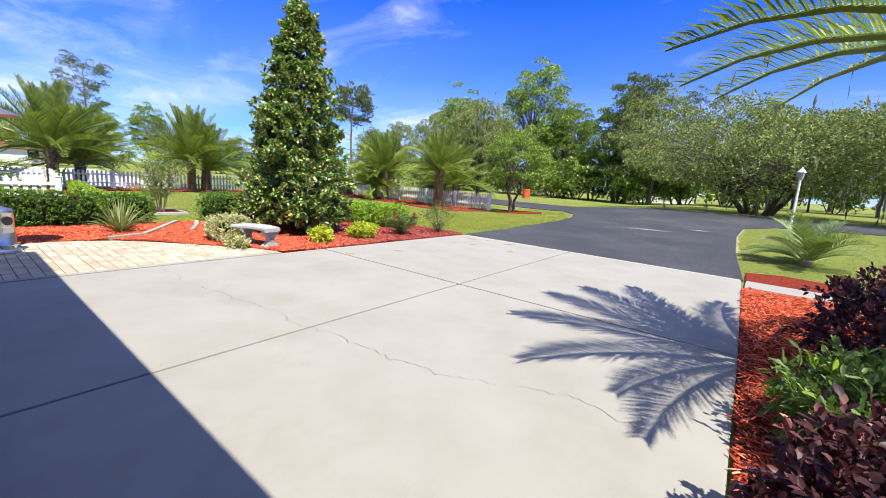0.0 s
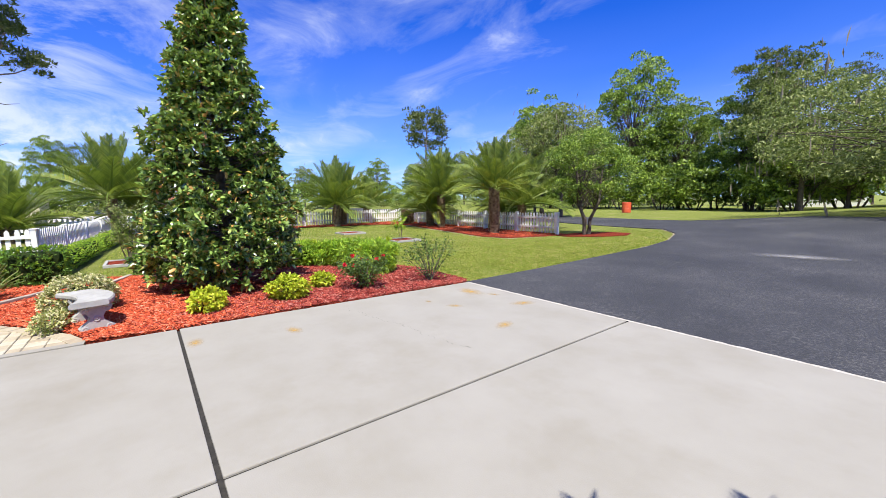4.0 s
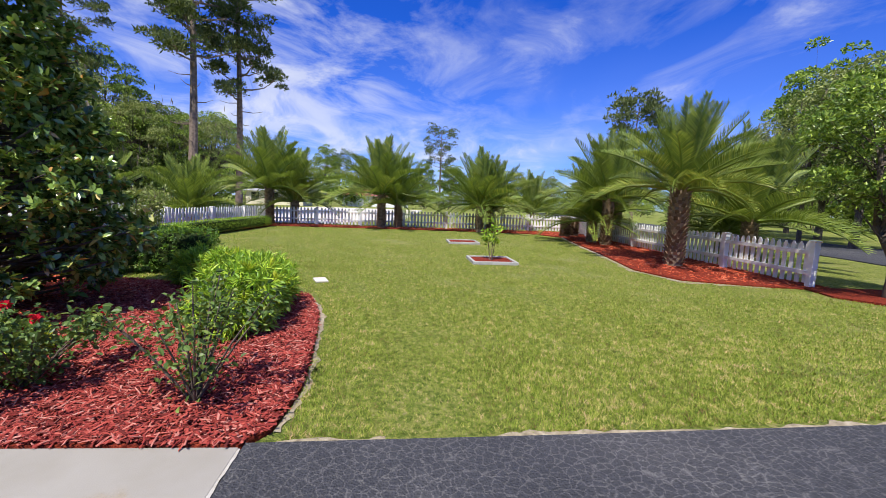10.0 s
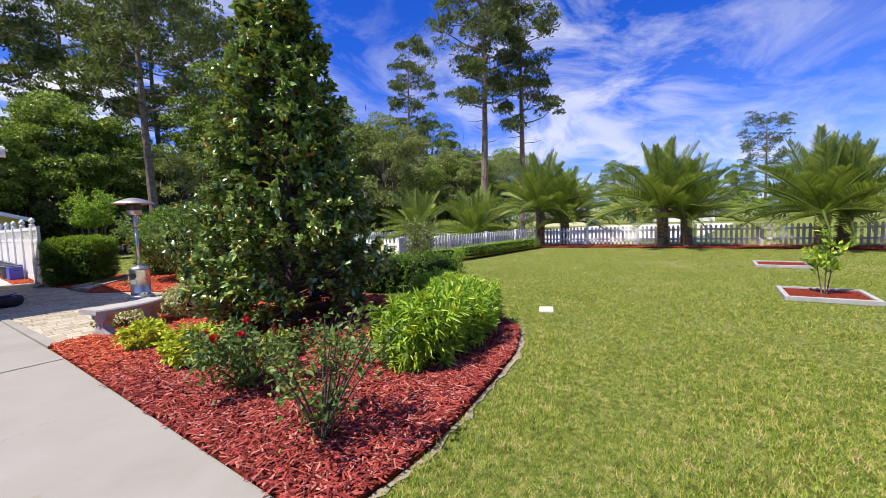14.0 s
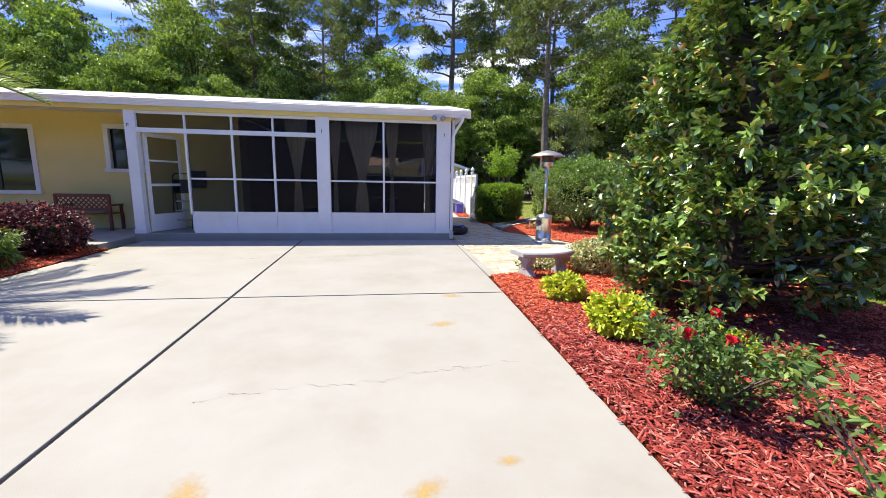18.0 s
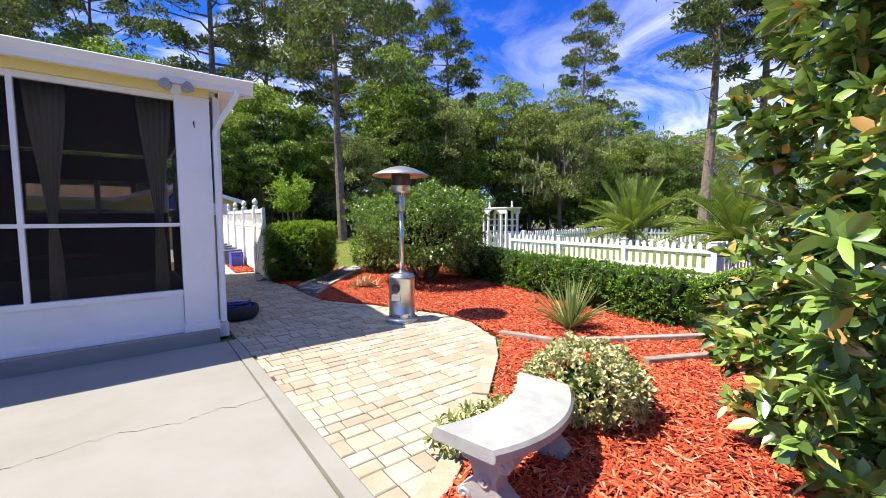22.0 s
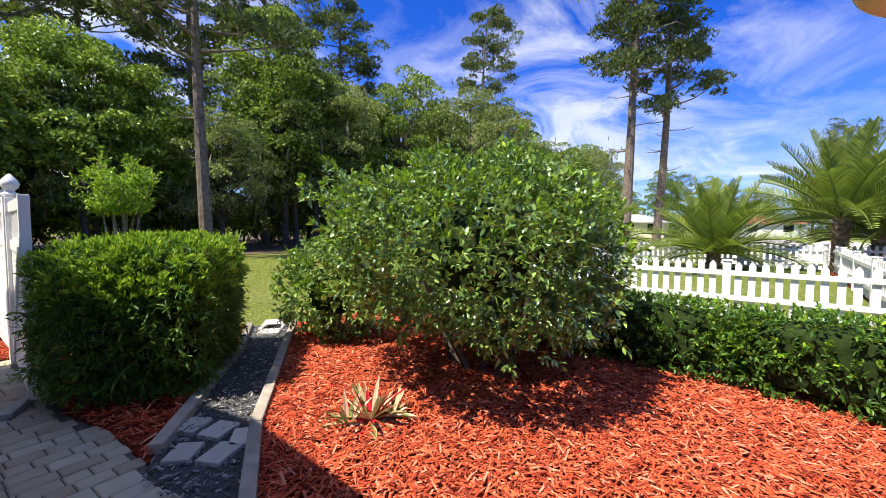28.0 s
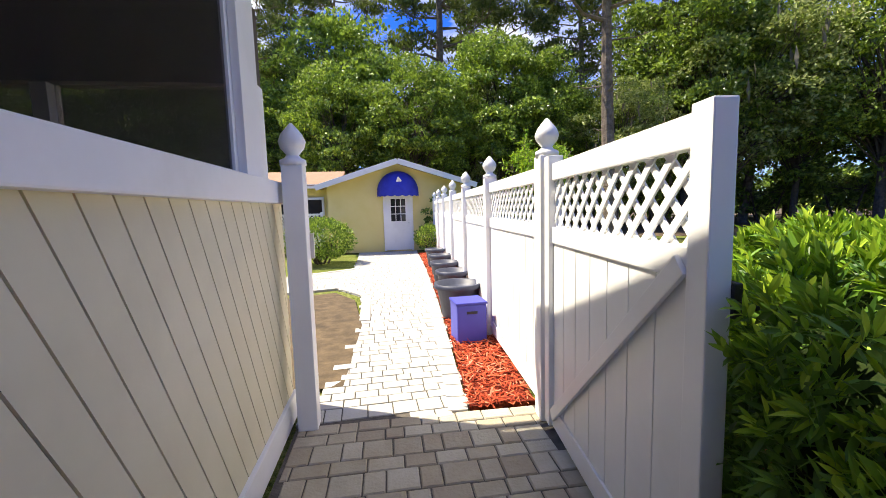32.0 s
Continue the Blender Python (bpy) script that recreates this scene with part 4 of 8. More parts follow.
def build_roof():
    r = thing("roof", "low flat porch roof with a white fascia and gutter", "roof", kind="structure")
    # two low slopes meeting at a ridge
    ridge_y, ridge_z, back = -5.35, 3.82, -8.45
    for name, ya, za, yb, zb in (("front_slope", -1.47, 3.06, ridge_y, ridge_z), ("back_slope", ridge_y, ridge_z, back, 3.20)):
        bm = bmesh.new()
        cs = [bm.verts.new(p) for x in (-5.11, 12.5) for p in ((x, ya, za), (x, yb, zb), (x, yb, zb + 0.07), (x, ya, za + 0.07))]
        for f in ((0, 1, 2, 3), (7, 6, 5, 4), (0, 4, 5, 1), (1, 5, 6, 2), (2, 6, 7, 3), (3, 7, 4, 0)):
            bm.faces.new([cs[i] for i in f])
        bmesh.ops.recalc_face_normals(bm, faces=bm.faces[:])
        part(name, bm, ROOFING, r)
        bm = bmesh.new()
        cs = [bm.verts.new(p) for x in (-5.21, -5.115) for p in ((x, ya, za - 0.12), (x, yb, zb - 0.12), (x, yb, zb + 0.08), (x, ya, za + 0.08))]
        for f in ((0, 1, 2, 3), (7, 6, 5, 4), (0, 4, 5, 1), (1, 5, 6, 2), (2, 6, 7, 3), (3, 7, 4, 0)):
            bm.faces.new([cs[i] for i in f])
        bmesh.ops.recalc_face_normals(bm, faces=bm.faces[:])
        part("rake_board", bm, WHITE, r)
    bm = bmesh.new()
    g = [[bm.verts.new((x, y, z)) for y, z in ((-1.6, 2.98), (ridge_y, 2.98), (-8.42, 2.98), (ridge_y, ridge_z - 0.02), )] for x in (-4.86, -4.74)]
    for q in g:
        bm.faces.new((q[0], q[1], q[3]))
        bm.faces.new((q[1], q[2], q[3]))
    part("gable_panel", bm, CREAM, r)
    part("soffit", boxed(-5.1, -8.40, 2.985, 12.5, -1.475, 3.0, 0), WHITE, r)
    part("porch_ceiling", boxed(-4.74, -8.0, 2.955, 0.4, -1.68, 2.984, 0), TAUPE, r, "porch ceiling in brown darkened to stand for shade")
    # fascia and gutter of the front eave
    bm = bmesh.new()
    prof = [(0.0, 0.0), (0.0, 0.13), (0.012, 0.145), (0.105, 0.15), (0.115, 0.14), (0.10, 0.10), (0.075, 0.06), (0.07, 0.0)]
    ends = [[bm.verts.new((x, -1.47 + py, 2.95 + pz)) for py, pz in prof] for x in (-5.19, 12.5)]
    for i in range(len(prof)):
        j = (i + 1) % len(prof)
        bm.faces.new((ends[0][i], ends[0][j], ends[1][j], ends[1][i]))
    bm.faces.new(list(reversed(ends[0])))
    bm.faces.new(ends[1])
    bmesh.ops.recalc_face_normals(bm, faces=bm.faces[:])
    part("gutter", bm, WHITE, r, "white metal gutter")
    part("rear_fascia", boxed(-5.19, -8.52, 3.05, 12.5, -8.47, 3.24, 0.006), WHITE, r)
    v, f = tube([(-5.0, -1.34, 2.96), (-4.98, -1.36, 2.86), (-4.84, -1.46, 2.62), (-4.79, -1.49, 2.5), (-4.79, -1.49, 1.2), (-4.79, -1.49, 0.25)], [0.035] * 6, 8)
    raw("downspout", v, f, WHITE, r, "white metal downspout")
    pipe = lathe([(0.04, 3.1), (0.04, 3.35), (0.075, 3.36), (0.075, 3.4), (0.0, 3.42)], 12, False)
    part("vent_pipe", pipe, WHITE, r).matrix_basis = pose(5.6, -2.2, 0)


def build_porch():
    p = thing("screen_porch", "white-framed screened porch with dark insect screens", "porch", kind="structure")
    y0, y1 = WALL_Y - 0.10, WALL_Y

    def bar(name, x0, z0, x1, z1, a=y0, b=y1, mat=WHITE):
        return part(name, boxed(x0, a, z0, x1, b, z1, 0.004), mat, p)

    for x0, x1 in ((2.23, 2.45), (-1.88, -1.58), (-4.74, -4.40)):
        bar("post", x0, FLOOR, x1, 2.86, y0 - 0.03, y1 + 0.03)
        bar("post_base", x0 - 0.015, FLOOR, x1 + 0.015, FLOOR + 0.10, y0 - 0.045, y1 + 0.045)
    bar("top_rail", -4.40, 2.80, -1.88, 2.859)
    bar("top_rail", -1.58, 2.80, 2.23, 2.859)
    bar("transom_rail", -1.58, 2.40, 2.23, 2.50)
    bar("sill_rail", -4.40, 0.60, -1.88, 0.66)
    bar("sill_rail", -1.58, 0.60, 1.21, 0.66)
    bar("mid_rail", -4.40, 1.39, -1.88, 1.43)
    bar("mid_rail", -1.58, 1.39, 1.21, 1.43)
    for x in (-3.13,):
        bar("mullion", x - 0.022, 0.66, x + 0.022, 2.80, y0 - 0.003, y1 + 0.003)
    for x in (1.25, 0.27, -0.62):
        bar("mullion", x - 0.022, 0.605, x + 0.022, 2.40, y0 - 0.003, y1 + 0.003)
    for x in (1.25, 0.27, -0.62):
        bar("mullion", x - 0.018, 2.50, x + 0.018, 2.80)
    for x0, x1 in ((-4.40, -1.88), (-1.58, -0.62), (-0.62, 0.27), (0.27, 1.25)):
        bar("kick_plate", x0 + 0.004, FLOOR + 0.05, x1 - 0.004, 0.60, y0 + 0.03, y1 - 0.02)
    bar("bottom_rail", -4.40, FLOOR, -1.88, FLOOR + 0.05)
    bar("bottom_rail", -1.58, FLOOR, 1.21, FLOOR + 0.05)
    for x0, x1, z0, z1 in ((-4.40, -3.15, 1.43, 2.80), (-3.11, -1.88, 1.43, 2.80), (-4.40, -3.15, 0.66, 1.39), (-3.11, -1.88, 0.66, 1.39),
                           (-1.58, -0.64, 0.66, 1.39), (-0.60, 0.25, 0.66, 1.39), (0.29, 1.23, 0.66, 1.39), (-1.58, -0.64, 1.43, 2.40), (-0.60, 0.25, 1.43, 2.40), (0.29, 1.23, 1.43, 2.40),
                           (-1.58, -0.64, 2.50, 2.80), (-0.60, 0.25, 2.50, 2.80), (0.29, 1.23, 2.50, 2.80), (1.27, 2.23, 2.50, 2.80)):
        bar("screen", x0, z0, x1, z1, WALL_Y - 0.055, WALL_Y - 0.050, SCREEN)
    # screen door, swung inwards
    d = thing("screen_door", "white screen door standing open into the porch", "door", kind="structure", at=(2.18, WALL_Y - 0.12, FLOOR), rz=68)
    for a in ((-0.92, 0.02, -0.84, 2.24), (-0.08, 0.02, 0.0, 2.24), (-0.84, 0.02, -0.08, 0.42), (-0.84, 1.06, -0.08, 1.12), (-0.84, 2.16, -0.08, 2.24), (-0.84, 1.62, -0.08, 1.66)):
        part("door_bar", boxed(a[0], -0.02, a[1], a[2], 0.02, a[3], 0.004), WHITE, d)
    for a in ((-0.84, 0.42, -0.08, 1.06), (-0.84, 1.12, -0.08, 1.62), (-0.84, 1.66, -0.08, 2.16)):
        part("screen", boxed(a[0], -0.003, a[1], a[2], 0.003, a[3], 0), SCREEN, d)
    # side of the porch: boarded knee wall with a white cap, screens above
    s = thing("porch_side_wall", "cream grooved board knee wall with white cap and trim", "wall", kind="structure")
    # boards laid on a slant, cut off square at the ends
    lean, w, z0, z1, ya, yb = 0.47, 0.137, 0.18, 1.52, -1.68, -8.2
    y = -0.992
    while y > yb:
        quad = [(y, z1), (y - w + 0.009, z1), (y - w + 0.009 - lean * (z1 - z0), z0), (y - lean * (z1 - z0), z0)]
        for lim, keep in ((ya, -1), (yb, 1)):
            cut = []
            for i in range(len(quad)):
                p, q = quad[i], quad[(i + 1) % len(quad)]
                ip, iq = (p[0] - lim) * keep >= 0, (q[0] - lim) * keep >= 0
                if ip:
                    cut.append(p)
                if ip != iq:
                    k = (lim - p[0]) / (q[0] - p[0])
                    cut.append((lim, p[1] + (q[1] - p[1]) * k))
            quad = cut
            if len(quad) < 3:
                break
        if len(quad) >= 3:
            bm = bmesh.new()
            fa = [bm.verts.new((-4.85, py, pz)) for py, pz in quad]
            fb = [bm.verts.new((-4.80, py, pz)) for py, pz in quad]
            bm.faces.new(fa)
            bm.faces.new(list(reversed(fb)))
            for i in range(len(quad)):
                j = (i + 1) % len(quad)
                bm.faces.new((fa[j], fa[i], fb[i], fb[j]))
            bmesh.ops.recalc_face_normals(bm, faces=bm.faces[:])
            part("board", bm, CREAM, s)
        y -= w
    # dark sheet behind the boards paints the shadow in their gaps
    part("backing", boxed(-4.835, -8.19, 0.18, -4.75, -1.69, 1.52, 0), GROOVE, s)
    part("cap", boxed(-4.90, -8.24, 1.52, -4.70, -1.64, 1.66, 0.008), WHITE, s)
    part("base_trim", boxed(-4.875, -8.22, 0.0, -4.73, -1.68, 0.18, 0.008), WHITE, s)
    for a, b in ((-1.66, -1.85), (-3.62, -3.88), (-5.66, -5.92), (-7.52, -7.80)):
        part("post", boxed(-4.862, b, 1.66, -4.818, a, 2.98, 0.004), WHITE, s)
        part("screen_stop", boxed(-4.817, b + 0.05, 1.66, -4.79, a + 0.035, 2.92, 0.003), WHITE, s)
    for a, b in ((-1.85, -3.58), (-3.83, -5.62), (-5.87, -7.48)):
        part("screen", boxed(-4.803, b, 1.66, -4.797, a, 2.92, 0), SCREEN, s)
    part("top_plate", boxed(-4.86, -8.2, 2.92, -4.74, -1.66, 2.988, 0.004), WHITE, s)


build_house()
build_roof()
build_porch()


def fringe(label, pts, width, seed, z=-0.024, material=None):
    """A ragged sandy margin along an edge, where turf is worn off."""
    P = []
    for (ax, ay), (bx, by) in zip(pts, pts[1:]):
        n = max(1, int(math.hypot(bx - ax, by - ay) / 0.06))
        P += [(ax + (bx - ax) * i / n, ay + (by - ay) * i / n) for i in range(n)]
    bm = bmesh.new()
    last = None
    for i, (x, y) in enumerate(P):
        a, b = P[max(0, i - 1)], P[min(len(P) - 1, i + 1)]
        d = Vector((b[0] - a[0], b[1] - a[1], 0)).normalized()
        side = Vector((-d.y, d.x, 0))
        w = width * (0.35 + 0.9 * abs(noise.noise((x * 2.1, y * 2.1, seed))) + 0.7 * max(0.0, noise.noise((x * 9, y * 9, seed + 3))))
        w2 = width * 0.3 * noise.noise((x * 6, y * 6, seed + 9))
        c = Vector((x, y, gz(x, y) + z))
        pair = (bm.verts.new(c - side * (0.01 + abs(w2))), bm.verts.new(c + side * w))
        if last:
            bm.faces.new((last[0], pair[0], pair[1], last[1]))
        last = pair
    tagged(part("worn_edge", bm, material or FRINGE, None), label, "soil", kind="structure")


FRINGE = surface("sandy_soil", [(0.3, (0.17, 0.14, 0.09)), (0.55, (0.32, 0.27, 0.18)), (0.75, (0.48, 0.43, 0.33))], 16, 0.95, 0.8, 50)
fringe("ragged sandy margin between asphalt and lawn", [(-7.0, 21.0), (-5.5, 18.7), (-4.75, 16.5), (-4.5, 14.5), (-4.55, 12.5), (-4.62, 10.0), (-4.65, 8.05)], -0.10, 1)
fringe("sandy margin between lawn and mulch bed", BED_MAIN[2:11], -0.09, 2)
fringe("sandy margin along the border bed", [(-9.55, 16.2), (-10.2, 14.8), (-11.5, 14.5), (-14.5, 15.2), (-18.0, 15.9), (-21.0, 16.6)], 0.22, 3)
fringe("sandy margin beside the asphalt", [(1.65, 12.0), (1.45, 16.0), (1.5, 19.3), (2.6, 21.3)], -0.12, 4)


# ---- fences ----
def picket_mesh(h, w=0.098, t=0.02):
    bm = bmesh.new()
    pts = [(-w / 2, 0.06), (w / 2, 0.06), (w / 2, h - 0.06), (0.012, h), (-0.012, h), (-w / 2, h - 0.06)]
    a = [bm.verts.new((x, -t / 2, z)) for x, z in pts]
    b = [bm.verts.new((x, t / 2, z)) for x, z in pts]
    bm.faces.new(a)
    bm.faces.new(list(reversed(b)))
    for i in range(len(pts)):
        j = (i + 1) % len(pts)
        bm.faces.new((a[j], a[i], b[i], b[j]))
    bmesh.ops.recalc_face_normals(bm, faces=bm.faces[:])
    return bm


def picket_fence(label, run, h=0.92, pitch=0.18, bay=2.4):
    """A run of pickets on two rails between square posts."""
    (ax, ay), (bx, by) = run
    L = math.hypot(bx - ax, by - ay)
    ang = math.degrees(math.atan2(by - ay, bx - ax))
    f = thing("picket_fence", label, "fence", (ax, ay, 0), ang)
    at = lambda s: gz(ax + (bx - ax) * s / L, ay + (by - ay) * s / L)
    n = max(1, round(L / bay))
    first = None
    for i in range(n + 1):
        s = L * i / n
        if first is None:
            bm = boxed(-0.06, -0.06, 0, 0.06, 0.06, h + 0.02, 0.006)
            box(bm, -0.075, -0.075, h + 0.02, 0.075, 0.075, h + 0.05, 0.008)
            first = part("post", bm, WHITE_WOOD, f)
            first.matrix_basis = pose(s, 0, at(s) - 0.02)
        else:
            again("post", first, f, pose(s, 0, at(s) - 0.02))
    for i in range(n):
        s0, s1 = L * i / n + 0.06, L * (i + 1) / n - 0.06
        for z in (0.26, h - 0.24):
            part("rail", boxed(s0, 0.012, z + at((s0 + s1) / 2), s1, 0.05, z + 0.085 + at((s0 + s1) / 2), 0.004), WHITE_WOOD, f)
    first = None
    s = pitch * 0.75
    r = random.Random(int(L * 10))
    while s < L - 0.08:
        if min(abs(s - L * i / n) for i in range(n + 1)) > 0.1:
            m = pose(s, 0, at(s) + r.uniform(-0.012, 0.012), 0, r.uniform(-0.8, 0.8), 0)
            if first is None:
                first = part("picket", picket_mesh(h), WHITE_WOOD, f)
                first.matrix_basis = m
            else:
                again("picket", first, f, m)
        s += pitch
    return f


picket_fence("white picket fence along the lawn's mulch border", ((-9.6, 17.15), (-24.6, 18.5)))
picket_fence("white picket fence at the back of the lawn", ((-24.6, 18.3), (-24.6, 1.9)))
picket_fence("white picket fence between lawn and play yard", ((-14.1, 0.72), (-24.4, 1.8)))
picket_fence("white picket fence behind the low clipped hedge", ((-13.95, 0.68), (-14.3, -5.6)))
picket_fence("white picket fence at the far side of the yard", ((-24.4, 1.6), (-24.0, -8.0)))
picket_fence("white picket fence running towards the wood", ((-14.6, -7.0), (-23.8, -8.0)))


def build_arbor():
    a = thing("garden_arbor", "white wooden garden arbor with an arched top over the fence opening", "arbor", (-14.5, -6.3, 0), 84)
    for x in (-0.62, -0.36, 0.36, 0.62):
        for y in (-0.25, 0.25):
            part("post", boxed(x - 0.035, y - 0.035, 0, x + 0.035, y + 0.035, 1.68, 0.004), WHITE_WOOD, a)
        for k in range(6):
            part("side_slat", boxed(x - 0.012, -0.214, 0.3 + k * 0.22, x + 0.012, 0.214, 0.34 + k * 0.22, 0.002), WHITE_WOOD, a)
    # boards cut to an arch between the posts
    for y in (-0.29, 0.29):
        bm = bmesh.new()
        rim = [(-0.70, 1.62), (-0.36, 1.62)] + [(-0.36 * math.cos(q), 1.55 + 0.21 * math.sin(q)) for q in np.linspace(0.12, 3.02, 13)] + [(0.36, 1.62), (0.70, 1.62), (0.70, 1.80), (-0.70, 1.80)]
        f = bm.faces.new([bm.verts.new((px, y - 0.015, pz)) for px, pz in rim])
        up = bmesh.ops.extrude_face_region(bm, geom=[f])["geom"]
        for v in up:
            if isinstance(v, bmesh.types.BMVert):
                v.co.y += 0.03
        bmesh.ops.recalc_face_normals(bm, faces=bm.faces[:])
        part("arched_board", bm, WHITE_WOOD, a)
    part("cap_board", boxed(-0.76, -0.34, 1.80, 0.76, 0.34, 1.84, 0.006), WHITE_WOOD, a)
    for x in (-0.62, 0.62):
        part("finial", lathe([(0.03, 1.84), (0.045, 1.88), (0.02, 1.93), (0.035, 1.99), (0.004, 2.08)], 10), WHITE_WOOD, a).matrix_basis = pose(x, 0, 0)


build_arbor()


def finial(parent, x, y, z, s=1.0):
    prof = [(0.075, 0), (0.075, 0.03), (0.045, 0.045), (0.035, 0.06), (0.068, 0.10), (0.078, 0.135), (0.062, 0.175), (0.03, 0.215), (0.008, 0.24)]
    ob = part("finial", lathe([(r * s, h * s) for r, h in prof], 16), WHITE, parent, smooth=True)
    ob.matrix_basis = pose(x, y, z)
    return ob


def lattice(bm, x0, x1, z0, z1, y=0.0, gap=0.118, w=0.030, t=0.008):
    """Two layers of crossed slats clipped to a panel."""
    H = z1 - z0
    for sgn, yy in ((1, y - t), (-1, y)):
        s = x0 - H
        while s < x1 + H:
            pts = []
            a, b = (s, s + H) if sgn > 0 else (s + H, s)
            quad = [(a - w * 0.7, z0), (a + w * 0.7, z0), (b + w * 0.7, z1), (b - w * 0.7, z1)]
            cut = []
            for lim, keep in ((x0, 1), (x1, -1)):
                cut, src = [], quad
                for i in range(len(src)):
                    p, q = src[i], src[(i + 1) % len(src)]
                    ip, iq = (p[0] - lim) * keep >= 0, (q[0] - lim) * keep >= 0
                    if ip:
                        cut.append(p)
                    if ip != iq:
                        k = (lim - p[0]) / (q[0] - p[0])
                        cut.append((lim, p[1] + (q[1] - p[1]) * k))
                quad = cut
                if len(quad) < 3:
                    break
            if len(quad) >= 3:
                fa = [bm.verts.new((px, yy, pz)) for px, pz in quad]
                fb = [bm.verts.new((px, yy + t, pz)) for px, pz in quad]
                bm.faces.new(fa)
                bm.faces.new(list(reversed(fb)))
                for i in range(len(quad)):
                    j = (i + 1) % len(quad)
                    bm.faces.new((fa[j], fa[i], fb[i], fb[j]))
            s += gap
    bmesh.ops.recalc_face_normals(bm, faces=bm.faces[:])
    return bm


def privacy_panel(parent, x0, x1, top=1.72, low=0.06, lat=0.28, brace=False):
    part("bottom_rail", boxed(x0, -0.025, low, x1, 0.025, low + 0.13, 0.005), WHITE, parent)
    mid = top - 0.10 - lat
    part("mid_rail", boxed(x0, -0.025, mid - 0.10, x1, 0.025, mid, 0.005), WHITE, parent)
    part("top_rail", boxed(x0, -0.025, top - 0.10, x1, 0.025, top, 0.005), WHITE, parent)
    n = max(2, round((x1 - x0) / 0.19))
    for i in range(n):
        a, b = x0 + (x1 - x0) * i / n, x0 + (x1 - x0) * (i + 1) / n
        part("board", boxed(a + 0.003, -0.014, low + 0.13, b - 0.003, 0.014, mid - 0.10, 0.003), WHITE, parent)
    part("lattice", lattice(bmesh.new(), x0, x1, mid, top - 0.10), WHITE, parent)


def build_privacy_fence():
    ax, ay = -6.62, -7.82
    ang = -93.0
    f = thing("privacy_fence", "tall white vinyl fence with lattice top and acorn post caps", "fence", (ax, ay, 0), ang)
    L, n = 1.83, 6
    for i in range(n + 1):
        part("post", boxed(i * L - 0.065, -0.065, 0, i * L + 0.065, 0.065, 1.78, 0.006), WHITE, f)
        finial(f, i * L, 0, 1.78)
        if i < n:
            privacy_panel(f, i * L + 0.065, (i + 1) * L - 0.065)
    g = thing("garden_gate", "white vinyl lattice gate standing open with a diagonal brace", "gate", (-6.60, -7.70, 0), 84.0)
    privacy_panel(g, 0.09, 1.39, 1.71, 0.06)
    part("stile", boxed(0.0, -0.045, 0.05, 0.09, 0.045, 1.76, 0.006), WHITE, g)
    part("stile", boxed(1.39, -0.035, 0.04, 1.48, 0.035, 1.73, 0.006), WHITE, g)
    br = part("brace", boxed(-0.84, -0.045, -0.035, 0.84, -0.0262, 0.035, 0.005), WHITE, g)
    br.matrix_basis = pose(0.75, 0.0, 0.71, 0, -42.5, 0)
    part("latch", boxed(1.43, 0.034, 1.14, 1.49, 0.06, 1.24, 0.006), BLACK, g, "black gate latch")
    part("latch_bar", boxed(1.47, 0.045, 1.18, 1.55, 0.057, 1.192, 0.003), BLACK, g)
    q = thing("gate_post", "white vinyl gate post with an acorn cap", "post", (-4.99, -8.0, 0))
    part("shaft", boxed(-0.065, -0.065, 0, 0.065, 0.065, 1.76, 0.006), WHITE, q)
    finial(q, 0, 0, 1.76, 1.1)
    part("strike", boxed(-0.09, -0.075, 1.15, -0.06, -0.05, 1.32, 0.004), STEEL, q)


build_privacy_fence()


# ---- plants ----
def stems(rng, n, r0, h, spread, thick=0.02):
    out = []
    for i in range(n):
        a = rng.uniform(0, 6.28)
        p0 = np.array((math.cos(a) * r0 * rng.uniform(0, 1), math.sin(a) * r0 * rng.uniform(0, 1), 0))
        p1 = p0 + np.array((math.cos(a) * spread * 0.5, math.sin(a) * spread * 0.5, h * 0.5))
        p2 = np.array((math.cos(a) * spread, math.sin(a) * spread, h)) + rng.normal(size=3) * 0.05
        out.append(tube([p0, p1, p2], [thick, thick * 0.7, thick * 0.3], 5))
    return joined(out)


